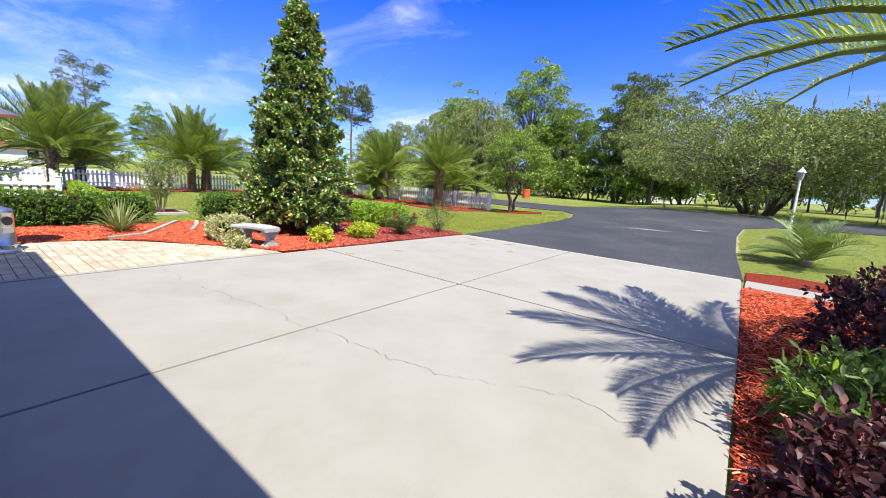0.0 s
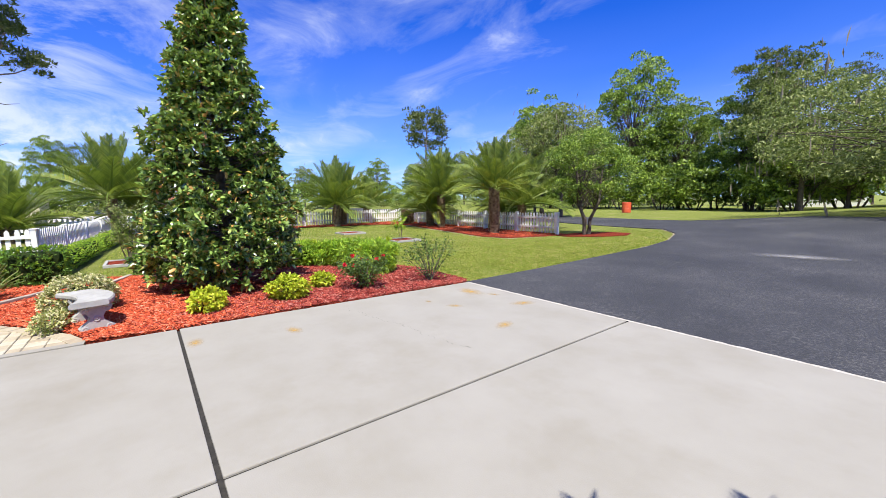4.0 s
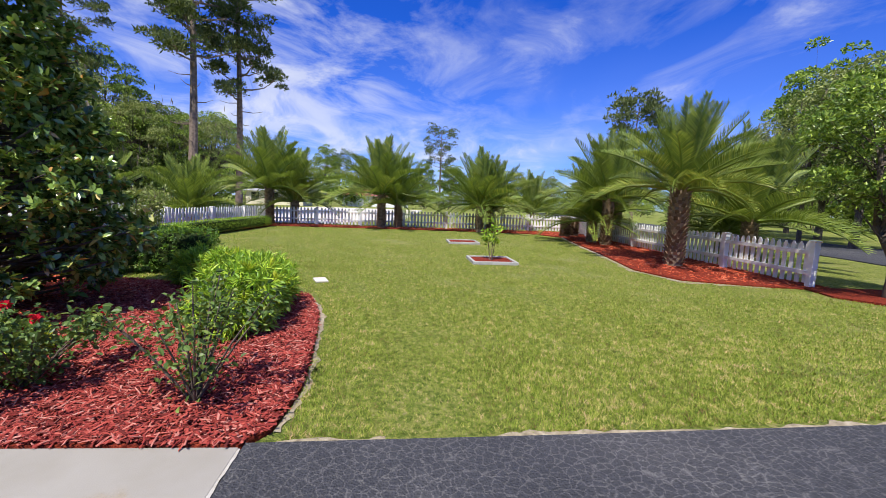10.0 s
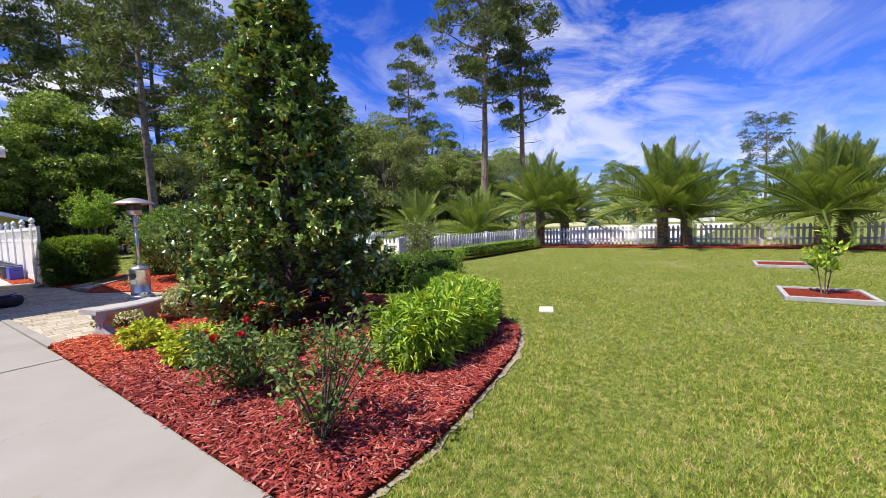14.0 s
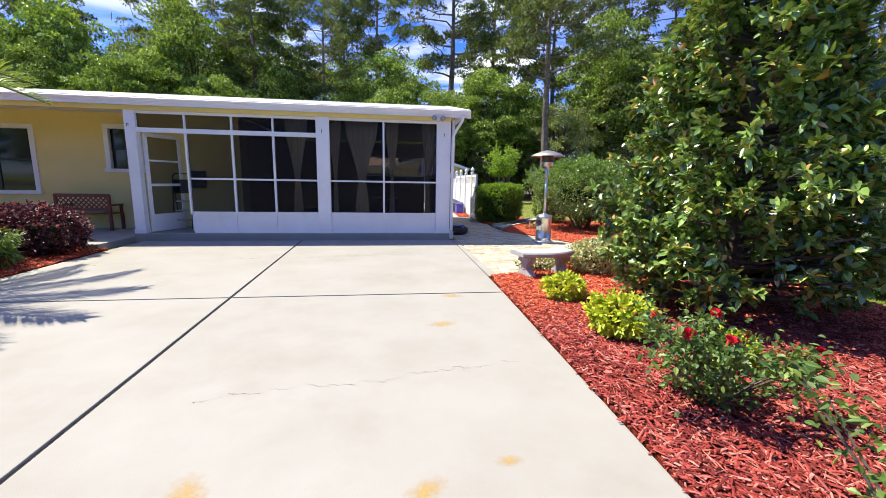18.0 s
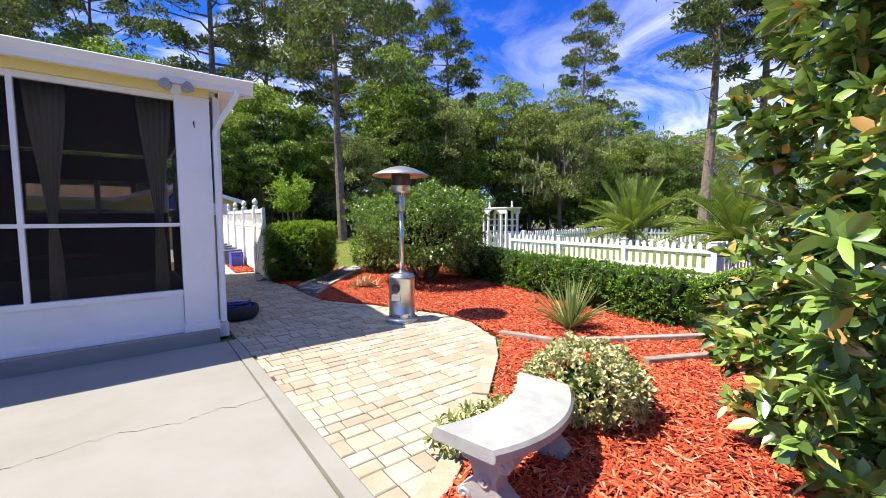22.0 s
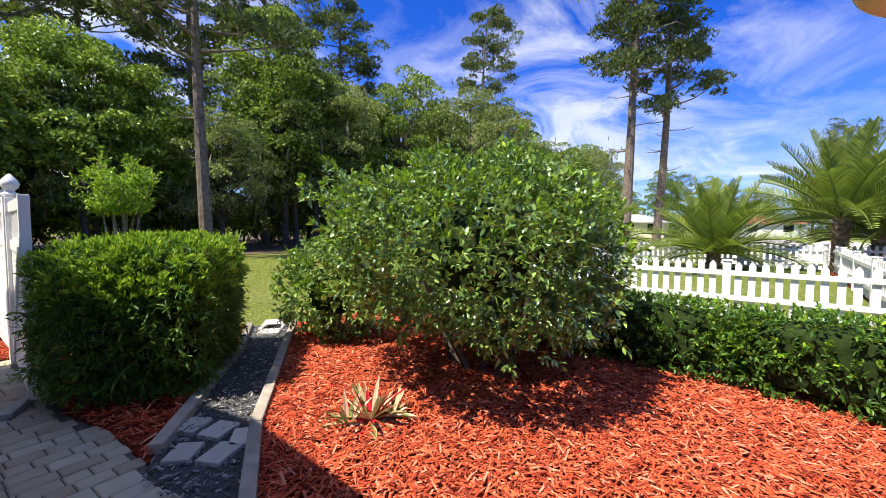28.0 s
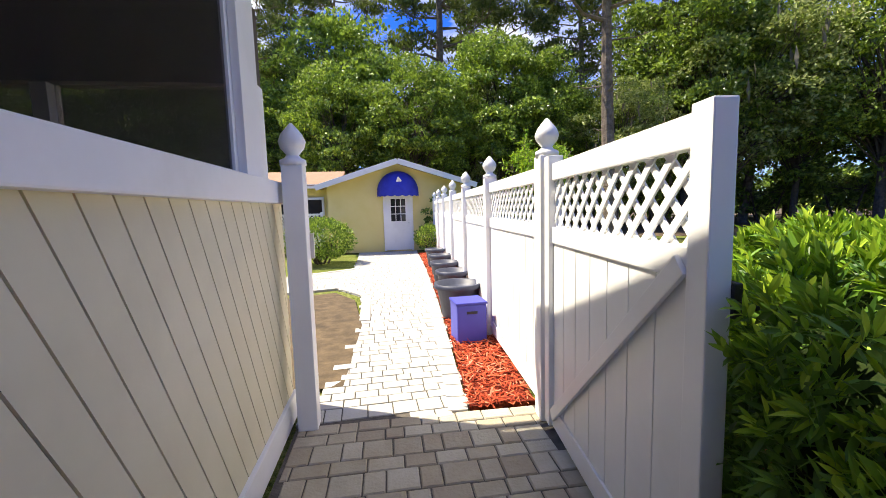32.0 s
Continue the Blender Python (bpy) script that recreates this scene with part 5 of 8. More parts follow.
def shrub(name, label, category, at, size, n, leaf, material, seed, square=2.0, base=0.1, shell=0.3, upward=0.5, bark=None, rz=0.0, lumpy=0.12, group="", freq=2.4, stem_n=7, new_and_lit_tips=None, core=0.0, whorl=0, shoot=0.08, tip_from=0.9):
    """A bush: leaves over an uneven rounded body of half-sizes (a, b) and height h."""
    rng = np.random.default_rng(seed)
    a, b, h = size
    t = thing(name, label, category, at, rz, group)
    u = rng.normal(size=(n, 3))
    u = unit(u)
    # rounded box: superellipsoid radius
    k = (np.abs(u) ** square).sum(1) ** (-1.0 / square)
    d = 1.0 - shell * rng.beta(1.0, 2.2, n)
    body = u * k[:, None]
    grow = 1.0 + lump(body, freq, lumpy, seed)
    P = body * (d * grow)[:, None]
    hz = (h - base) / 2
    P = P * np.array((a, b, hz)) + np.array((0, 0, base + hz))
    keep = P[:, 2] > 0.02
    P, body = P[keep], body[keep]
    D = unit(body / np.array((a, b, hz))) + rng.normal(size=P.shape) * 0.8 + np.array((0, 0, upward))
    if whorl:
        # shoots set with leaves all round, longest at the skin of the bush
        pick = rng.permutation(len(P))[:max(1, len(P) // whorl)]
        c, d = P[pick], unit(unit(body[pick] / np.array((a, b, hz))) * 0.9 + rng.normal(size=(len(pick), 3)) * 0.45 + np.array((0, 0, upward)))
        long = shoot * rng.uniform(0.4, 1.4, (len(pick), 1))
        LP, LD = [], []
        for k in range(whorl):
            q = (k + 0.5) / whorl
            LP.append(c + d * long * q)
            LD.append(d * (0.35 + (0.7 if whorl < 9 else 0.25) * q) + unit(rng.normal(size=d.shape)) * (0.8 if whorl < 9 else 0.95))
        V, F = blades(np.concatenate(LP), np.concatenate(LD), leaf[0], leaf[1], rng)
        P, D = c + d * long, d
    else:
        V, F = leaves(P, D, leaf[0], leaf[1], rng)
    raw("foliage", V, F, material, t, smooth=bool(whorl))
    # solid dark body that stands in for the shade between the leaves
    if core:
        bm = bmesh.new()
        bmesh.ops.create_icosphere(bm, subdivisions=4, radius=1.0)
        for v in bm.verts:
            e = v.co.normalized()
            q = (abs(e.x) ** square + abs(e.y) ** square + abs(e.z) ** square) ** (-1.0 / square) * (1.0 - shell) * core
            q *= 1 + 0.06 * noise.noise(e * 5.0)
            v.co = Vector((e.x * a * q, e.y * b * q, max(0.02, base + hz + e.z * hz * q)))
        part("inner_foliage", bm, INNER, t, "solid dark core standing in for the shade inside")
    # paler leaves: new shoots, and the painted sunlit top of the clipped block
    if new_and_lit_tips:
        top = rng.uniform(size=len(P)) < new_and_lit_tips[1]
        top &= P[:, 2] > base + hz * tip_from
        k = max(1, whorl)
        E = np.repeat(P[top], k, 0)
        V, F = blades(E + rng.normal(size=E.shape) * 0.008, np.repeat(D[top], k, 0) + unit(rng.normal(size=E.shape)) * 0.75 + np.array((0, 0, 0.5)), leaf[0], leaf[1], rng)
        tagged(raw("new_growth", V, F, new_and_lit_tips[0], t, "bright new leaf tips, on the clipped block a painted sunlit top"), kind="stuff")
    v, f = stems(rng, stem_n, min(a, b) * 0.25, base + hz * 1.2, min(a, b) * 0.6, 0.02 + 0.01 * h)
    raw("stem", v, f, bark or BARK_DARK, t)
    return t


def magnolia():
    rng = np.random.default_rng(11)
    H, R = 5.6, 1.5
    t = thing("magnolia_tree", "conical southern magnolia with glossy dark leaves", "tree", (-7.2, 4.26, 0))
    v, f = tube([(0, 0, -0.05), (0.02, 0, 1.5), (0, 0.03, 3.5), (0, 0, H - 0.3)], [0.11, 0.09, 0.055, 0.015], 9)
    raw("trunk", v, f, BARK_DARK, t)
    br, P, D = [], [], []
    for i in range(600):
        z = 0.30 + (H - 0.45) * rng.beta(1.0, 1.4)
        q = (z - 0.3) / (H - 0.3)
        r = R * (1 - q) ** 0.74 * (0.72 + 0.28 * min(1.0, (z - 0.1) / 0.7))
        a = rng.uniform(0, 6.28)
        r *= rng.uniform(0.78, 1.1) * (1 + 0.06 * math.sin(3 * a + z * 2))
        r = max(r, 0.09)
        tip = np.array((math.cos(a) * r, math.sin(a) * r, z + 0.12 * rng.uniform(-1, 1)))
        root = np.array((0, 0, max(0.15, z - 0.25 * r)))
        if i % 2 == 0:
            mid = root * 0.45 + tip * 0.55 - np.array((0, 0, 0.05))
            br.append(tube([root, mid, tip], [0.022, 0.014, 0.006], 5))
        for k in range(4):
            s = rng.uniform(0.58, 1.0)
            c = root + (tip - root) * s + rng.normal(size=3) * 0.07
            m = 20
            g = np.array((math.cos(a), math.sin(a), 0.5))
            P.append(c + g * rng.uniform(-0.05, 0.05, (m, 1)) + rng.normal(size=(m, 3)) * 0.012)
            D.append(g * 0.55 + unit(rng.normal(size=(m, 3))) * 0.95)
    # leader at the top
    for k in range(26):
        z = H - 0.55 * k / 26
        P.append(np.array((0, 0, z)) + rng.normal(size=(8, 3)) * np.array((0.05 + 0.006 * k, 0.05 + 0.006 * k, 0.03)))
        D.append(np.array((0, 0, 0.5)) + rng.normal(size=(8, 3)))
    V, F = blades(np.concatenate(P), np.concatenate(D), 0.112, 0.054, rng, 0.10, 0.12)
    raw("crown", V, F, MAGNOLIA, t, smooth=True)
    v, f = joined(br)
    tagged(raw("limb_work", v, f, BARK_DARK, t), kind="stuff")


def frond_mesh(name, L, droop, n, leaflet, material, seed, vee=0.6, rise=0.25):
    """One palm frond along +x: a bowed rachis with two rows of leaflets."""
    rng = np.random.default_rng(seed)
    s = np.linspace(0, 1, 16)
    X = L * (s - 0.22 * droop * s ** 3)
    Z = L * (rise * s - droop * s ** 2.3)
    path = np.stack([X, np.zeros_like(s), Z], 1)
    pieces = [tube(path[::3], np.linspace(0.022, 0.004, len(path[::3])), 4)]
    V, F = [], []
    o = 0
    for side in (-1, 1):
        for i in range(n):
            u = 0.14 + 0.85 * (i + rng.uniform(-0.3, 0.3)) / n
            u = min(max(u, 0.12), 0.99)
            c = np.array([np.interp(u, s, X), 0, np.interp(u, s, Z)])
            e = 0.02
            t = unit(np.array([np.interp(min(1, u + e), s, X) - np.interp(u - e, s, X), 0, np.interp(min(1, u + e), s, Z) - np.interp(u - e, s, Z)]))
            ln = leaflet * (0.55 + 0.75 * math.sin(math.pi * min(1, u * 0.9 + 0.12))) * rng.uniform(0.85, 1.1) * (1.0 if u < 0.85 else 0.8)
            fw = 0.55 + 0.5 * u
            nrm = np.array((-t[2], 0, t[0]))
            d = unit(t * fw + np.array((0, side, 0)) * (1.15 - 0.3 * u) + nrm * vee * rng.uniform(0.5, 1.2))
            tip = c + d * ln + np.array((0, 0, -0.16 * ln))
            w = 0.0052 if leaflet < 0.25 else 0.012
            mid = c + d * ln * 0.45
            q = unit(np.cross(d, nrm)) * w
            V += [c - q * 0.4, c + q * 0.4, mid + q, tip, mid - q]
            F += [(o, o + 1, o + 2, o + 4), (o + 4, o + 2, o + 3)]
            o += 5
    pieces.append((np.array(V), F))
    v, f = joined(pieces)
    me = bpy.data.meshes.new(name)
    me.from_pydata(v.tolist(), [], f)
    me.materials.append(material)
    return me


FRONDS = [frond_mesh("frond", 1.0, d, 76, 0.165, FROND, 20 + i, vee=1.05, rise=0.0) for i, d in enumerate((0.10, 0.24, 0.42))]


def trunk_mesh(h, r, seed):
    """A palm stem set with cut leaf bases."""
    rng = np.random.default_rng(seed)
    pieces = [tube([(0, 0, -0.05), (0, 0, h * 0.3), (0, 0, h * 0.7), (0, 0, h)], [r * 1.15, r, r, r * 1.1], 10)]
    rows = max(4, int(h / 0.085))
    for i in range(rows):
        z = h * (i + 0.5) / rows
        k = 11
        for j in range(k):
            a = 2 * math.pi * (j + 0.5 * (i % 2)) / k + rng.normal() * 0.06
            c, s = math.cos(a), math.sin(a)
            rr = r * 0.98
            w = r * 0.3
            o = r * rng.uniform(0.22, 0.5)
            hh = 0.085
            V = [(c * rr - s * w, s * rr + c * w, z - 0.02), (c * rr + s * w, s * rr - c * w, z - 0.02),
                 (c * (rr + o) + s * w * 0.6, s * (rr + o) - c * w * 0.6, z + hh), (c * (rr + o) - s * w * 0.6, s * (rr + o) + c * w * 0.6, z + hh), (c * rr, s * rr, z + hh * 0.9)]
            pieces.append((np.array(V), [(0, 1, 2, 3), (3, 2, 4), (0, 3, 4), (1, 4, 2)]))
    return joined(pieces)


def palm(label, at, h, length, count, seed, r=0.16, group="palms round the lawn", aim=(), upright=0.0, low=-12, bow=15):
    rng = random.Random(seed)
    turn = rng.uniform(0, 360)
    t = thing("date_palm", label, "palm tree", at, turn, group)
    v, f = trunk_mesh(h, r, seed)
    raw("trunk", v, f, BOOT, t)
    for i in range(count):
        q = i / (count - 1)
        el = 87 - (87 - low) * q ** (1.0 + upright) + rng.uniform(-6, 6)
        az = i * 137.5 + rng.uniform(-12, 12)
        me = FRONDS[0 if el > 62 else (1 if el > 45 - bow else 2)]
        s = length * rng.uniform(0.88, 1.08) * (0.8 if q < 0.12 else 1.0)
        ob = new("frond", me)
        ob.parent = t
        ob.matrix_basis = pose(0, 0, h - 0.05, 0, 0, az) @ pose(r * 0.4, 0, 0, rng.uniform(-14, 14), -el, 0) @ Matrix.Diagonal((s, s, s, 1))
    for az, el, s in aim:
        ob = new("frond", FRONDS[2])
        ob.parent = t
        ob.matrix_basis = pose(0, 0, h - 0.05, 0, 0, az - turn) @ pose(r * 0.4, 0, 0, rng.uniform(-8, 8), -el, 0) @ Matrix.Diagonal((s, s, s, 1))
    return t


def ball_clump(c, n, rad, flat, rng):
    """Leaves over the upper shell of a clump; its underside stays thin."""
    u = rng.normal(size=(n, 3))
    u[:, 2] = np.where(u[:, 2] < -0.3, -u[:, 2], u[:, 2])
    u = unit(u)
    d = rng.uniform(0.55, 1.0, (n, 1)) ** 0.6
    P = c + u * d * rad * np.array((1, 1, flat))
    side = np.cross(u, unit(rng.normal(size=(n, 3))))
    return P, side * 0.9 + u * 0.35 + rng.normal(size=(n, 3)) * 0.25


def broad_tree(name, label, at, H, R, base, seed, material, clumps=46, per=170, leaf=(0.24, 0.13), trunk=0.2, bark=None, squat=1.0, multi=1, group="", rad=0.3, moss=0, category="tree"):
    rng = np.random.default_rng(seed)
    t = thing(name, label, category, at, 0, group)
    br, P, D, M = [], [], [], []
    cz = base + (H - base) * 0.5
    feet = []
    for m in range(multi):
        a = 6.28 * m / multi + 0.4
        off = np.array((math.cos(a), math.sin(a), 0)) * (0.12 * R if multi > 1 else 0)
        top = np.array((off[0] * 3.0 + rng.normal() * 0.1, off[1] * 3.0 + rng.normal() * 0.1, base + (H - base) * 0.45))
        br.append(tube([off * 0.6 + np.array((0, 0, -0.1)), off + np.array((rng.normal() * 0.05, 0, base * 0.5)), (off + top) / 2 + rng.normal(size=3) * 0.08, top], [trunk * 1.25, trunk, trunk * 0.75, trunk * 0.4], 9))
        feet.append((off, top))
    for i in range(clumps):
        u = unit(rng.normal(size=3))
        k = rng.uniform(0.35, 1.0) ** 0.6
        c = np.array((u[0] * R * k, u[1] * R * k, cz + u[2] * (H - base) * 0.5 * k * squat))
        if moss > 10:
            c += np.array((u[0] * R * 0.6, u[1] * R * 0.6, (H - base) * 0.5 * abs(u[2]))) * 0.55 * noise.noise(Vector(u * 2.6) + Vector((seed, 0, 0)))
        off, top = feet[i % len(feet)]
        s = rng.uniform(0.35, 0.95)
        start = off + (top - off) * s
        mid = (start + c) / 2 + np.array((0, 0, min(0.12 * R, 0.4)))
        br.append(tube([start, mid, c], [trunk * 0.26, trunk * 0.14, trunk * 0.05], 4))
        p, d = ball_clump(c, per, R * rad * rng.uniform(0.75, 1.3), 0.62, rng)
        P.append(p)
        D.append(d)
        if moss and i % moss == 0:
            for j in range(14):
                q = c + rng.normal(size=3) * R * 0.2
                M.append((q, rng.uniform(0.4, 1.3)))
    V, F = leaves(np.concatenate(P), np.concatenate(D), leaf[0], leaf[1], rng)
    raw("crown", V, F, material, t)
    v, f = joined(br[:multi])
    raw("trunk", v, f, bark or BARK_DARK, t)
    v, f = joined(br[multi:])
    tagged(raw("limb_work", v, f, bark or BARK_DARK, t), kind="stuff")
    if M:
        P = np.array([m[0] for m in M])
        V, F = leaves(P, np.tile((0, 0, -1.0), (len(P), 1)) + rng.normal(size=(len(P), 3)) * 0.1, 1.0, 0.16, rng)
        tagged(raw("hanging_moss", V, F, MOSS, t, "grey hanging moss"), kind="stuff")
    return t


def vase_shrub(name, label, category, at, H, R, bare, seed, material, stem_n=7, twigs=16, leaf=(0.1, 0.05), thick=0.03, per=16, shoot=0.4):
    """Several bare stems fanning out into upright leafy shoots."""
    rng = np.random.default_rng(seed)
    t = thing(name, label, category, at)
    P, D, work = [], [], []
    for i in range(stem_n):
        a = 6.28 * (i + rng.uniform(-0.3, 0.3)) / stem_n
        far = R * (0.35 if i % 3 == 0 else rng.uniform(0.55, 0.8))
        top = np.array((math.cos(a) * far, math.sin(a) * far, H * rng.uniform(0.72, 0.9)))
        low = np.array((math.cos(a) * far * 0.12, math.sin(a) * far * 0.12, -0.05))
        mid = low * 0.45 + top * 0.55 + np.array((-math.cos(a) * far * 0.10, -math.sin(a) * far * 0.10, 0.06 * H))
        v, f = tube([low, (low + mid) / 2 + rng.normal(size=3) * thick, mid, top], [thick, thick * 0.85, thick * 0.6, thick * 0.2], 6)
        raw("stem", v, f, BARK, t)
        for k in range(twigs):
            s = rng.uniform(0.0, 1.0)
            c = (low + (mid - low) * (bare / mid[2] + (1 - bare / mid[2]) * s * 2)) if s < 0.5 and mid[2] > bare else mid + (top - mid) * rng.uniform(0.0, 1.0)
            o = rng.uniform(0, 6.28)
            d = unit(np.array((math.cos(o) * 0.75 + math.cos(a) * 0.35, math.sin(o) * 0.75 + math.sin(a) * 0.35, rng.uniform(0.35, 1.1))))
            l = shoot * R * rng.uniform(0.6, 1.3)
            e = c + d * l
            work.append(tube([c, (c + e) / 2 + np.array((0, 0, 0.05 * l)), e], [thick * 0.22, thick * 0.16, thick * 0.06], 4))
            q = rng.uniform(0.2, 1.08, (per, 1))
            P.append(c + (e - c) * q + rng.normal(size=(per, 3)) * 0.06 * l)
            D.append(d * 0.5 + unit(rng.normal(size=(per, 3))) * 0.9 + np.array((0, 0, 0.25)))
    V, F = leaves(np.concatenate(P), np.concatenate(D), leaf[0], leaf[1], rng)
    raw("foliage", V, F, material, t)
    v, f = joined(work)
    tagged(raw("twig_work", v, f, BARK, t), kind="stuff")
    return t


def pine(label, at, H, seed, crown=0.45, R=4.2, limbs=24, per=78, group="tall pines", trunk=0.24):
    """A tall pine: bare bole, sinuous limbs, flattened needle tufts in layers."""
    rng = np.random.default_rng(seed)
    t = thing("pine_tree", label, "tree", at, 0, group)
    bend = rng.normal(size=2) * 0.45
    q9 = np.linspace(0, 1, 9)
    spine = np.array([(bend[0] * math.sin(q * 2.4), bend[1] * math.sin(q * 2.9), H * q) for q in q9])
    spine[0][2] = -0.2
    br = [tube(spine, [trunk * (1.15 - 0.98 * q) for q in q9], 9)]
    P, D = [], []
    z0 = H * (1 - crown)

    def tuft(c, rad):
        p, d = ball_clump(c, per, rad, 0.5, rng)
        P.append(p)
        D.append(d + np.array((0, 0, 0.35)))

    for i in range(limbs):
        q = (i + rng.uniform(0, 1)) / limbs
        z = z0 + (H - z0) * q * 0.97
        r = R * (0.35 + 0.75 * math.sin(math.pi * (0.12 + 0.74 * q))) * rng.uniform(0.5, 1.05) * (1.0 - 0.25 * q)
        a = i * 2.4 + rng.normal() * 0.35
        root = np.array((np.interp(z, spine[:, 2], spine[:, 0]), np.interp(z, spine[:, 2], spine[:, 1]), z))
        out = np.array((math.cos(a), math.sin(a), 0))
        side = np.array((-math.sin(a), math.cos(a), 0))
        lift = r * rng.uniform(0.05, 0.5)
        m1 = root + out * r * 0.35 + side * rng.normal() * 0.12 * r + np.array((0, 0, lift * 0.15))
        m2 = root + out * r * 0.7 + side * rng.normal() * 0.16 * r + np.array((0, 0, lift * 0.55))
        tip = root + out * r + side * rng.normal() * 0.15 * r + np.array((0, 0, lift))
        th = trunk * 0.34 * (1 - 0.5 * q)
        br.append(tube([root, m1, m2, tip], [th, th * 0.7, th * 0.45, 0.02], 6))
        tuft(tip, rng.uniform(0.55, 0.9))
        for k in range(5):
            s = rng.uniform(0.45, 1.0)
            base = m1 + (tip - m1) * s
            e = base + side * rng.uniform(-0.42, 0.42) * r + np.array((0, 0, rng.uniform(0.0, 0.35) * r)) + out * rng.uniform(0, 0.15) * r
            br.append(tube([base, (base + e) / 2 + rng.normal(size=3) * 0.1, e], [th * 0.35, th * 0.25, 0.012], 4))
            tuft(e, rng.uniform(0.5, 0.95))
            if k % 2:
                tuft(e + rng.normal(size=3) * 0.5, rng.uniform(0.4, 0.7))
    tuft(spine[-1] + np.array((0, 0, 0.1)), 0.9)
    for k in range(9):
        z = z0 * rng.uniform(0.5, 1.0)
        a = rng.uniform(0, 6.28)
        l = rng.uniform(0.5, 1.8)
        root = np.array((np.interp(z, spine[:, 2], spine[:, 0]), np.interp(z, spine[:, 2], spine[:, 1]), z))
        o = np.array((math.cos(a), math.sin(a), 0))
        br.append(tube([root, root + o * l * 0.6 - np.array((0, 0, 0.05)), root + o * l + np.array((0, 0, 0.1))], [0.04, 0.025, 0.01], 4))
    V, F = leaves(np.concatenate(P), np.concatenate(D), 0.36, 0.11, rng, 0.05)
    raw("crown", V, F, NEEDLE, t)
    raw("trunk", np.array(br[0][0]), br[0][1], BARK, t)
    v, f = joined(br[1:])
    tagged(raw("limb_work", v, f, BARK, t), kind="stuff")
    return t


magnolia()

# palms: (x, y, stem height, frond length, fronds)
for k, (x, y, h, l, c, up, w) in enumerate(((-12.45, 16.2, 1.95, 2.3, 54, 0.0, "tall date palm with an arching crown above red mulch"),
                                            (-17.7, 17.0, 1.75, 2.6, 44, 0.0, "date palm with a shaggy trunk by the fence"),
                                            (-18.7, 16.9, 0.9, 2.5, 40, 0.0, "young date palm with drooping fronds by the fence"),
                                            (-20.4, 18.9, 1.9, 2.5, 40, 0.0, "date palm with upright fronds behind the fence"),
                                            (-14.0, 19.8, 1.2, 2.8, 44, 0.0, "date palm behind the white picket fence"),
                                            (-16.2, 20.8, 0.8, 2.6, 40, 0.0, "low date palm behind the white picket fence"),
                                            (-23.3, 12.9, 1.3, 2.9, 44, 0.0, "date palm in the mulch at the back of the lawn"),
                                            (-23.9, 13.6, 1.1, 2.6, 38, 0.0, "short date palm leaning from a double clump"),
                                            (-24.0, 7.7, 1.7, 2.9, 46, 0.0, "date palm with a thick trunk by the back fence"),
                                            (-24.3, 8.6, 1.2, 2.7, 38, 0.0, "second stem of a paired date palm"),
                                            (-24.2, 1.9, 1.8, 3.0, 46, 0.0, "broad date palm at the corner of the fence"),
                                            (-24.9, 3.0, 1.2, 2.8, 40, 0.0, "leaning date palm beside its taller twin"),
                                            (-23.3, -1.6, 0.6, 2.8, 42, 0.0, "low bushy date palm behind the pickets"),
                                            (-24.2, -6.4, 0.7, 2.9, 42, 0.0, "low bushy date palm in the fenced yard"),
                                            (-27.5, 17.0, 1.0, 2.6, 38, 0.0, "date palm beyond the fence corner"),
                                            (3.65, 2.75, 2.45, 1.7, 12, 0.0, "date palm overhanging the concrete drive"))):
    palm(w, (x, y, gz(x, y)), h * (1.0 if x > 0 else 1.05), l * (1.0 if x > -13 else 1.04), c, 100 + k, 0.19 if k else 0.21, low=52 if x > 0 else (6 if h > 0.9 else 0), upright=0.55 if h > 0.9 else 0.25, bow=-10 if x > 0 else (22 if h > 0.9 else 4),
         aim=((196, 30, 2.33), (167, 30, 2.42), (144, 30, 2.52), (126, 30, 2.6), (224, 28, 2.32), (246, 30, 1.85), (259, 30, 2.2), (100, 28, 2.3), (75, 30, 2.2), (284, 26, 2.2), (302, 22, 2.2), (318, 34, 2.2), (335, 26, 2.2), (352, 30, 2.2), (8, 22, 2.3), (22, 34, 2.2), (40, 26, 2.2), (310, 48, 2.0), (0, 50, 2.0)) if x > 0 else ())
for x, y, h in ((-21.6, 16.9, 0.95), (-21.9, 17.5, 0.85)):
    t = thing("palm_stump", "cut-off palm trunk standing in the mulch", "stump", (x, y, 0))
    v, f = trunk_mesh(h, 0.2, 9)
    raw("trunk", v, f, BOOT, t)


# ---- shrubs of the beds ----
shrub("holly_bush", "large rounded glossy holly bush in red mulch", "bush", (-9.25, -3.62, 0), (1.40, 1.38, 2.16), 36000, (0.062, 0.031), HOLLY, 31, 2.3, 0.40, 0.40, 0.45, lumpy=0.26, freq=4.8, core=0.84, new_and_lit_tips=(LIMEHEDGE, 0.26), whorl=7, shoot=0.10, tip_from=1.0)
shrub("holly_shrub", "smaller rounded green shrub beside the gravel path", "bush", (-9.2, -5.72, 0), (0.62, 0.6, 1.22), 7000, (0.066, 0.032), HOLLY, 32, 2.4, 0.08, 0.36, 0.4, core=0.86, lumpy=0.22, whorl=7, shoot=0.09, new_and_lit_tips=(LIMEHEDGE, 0.2))
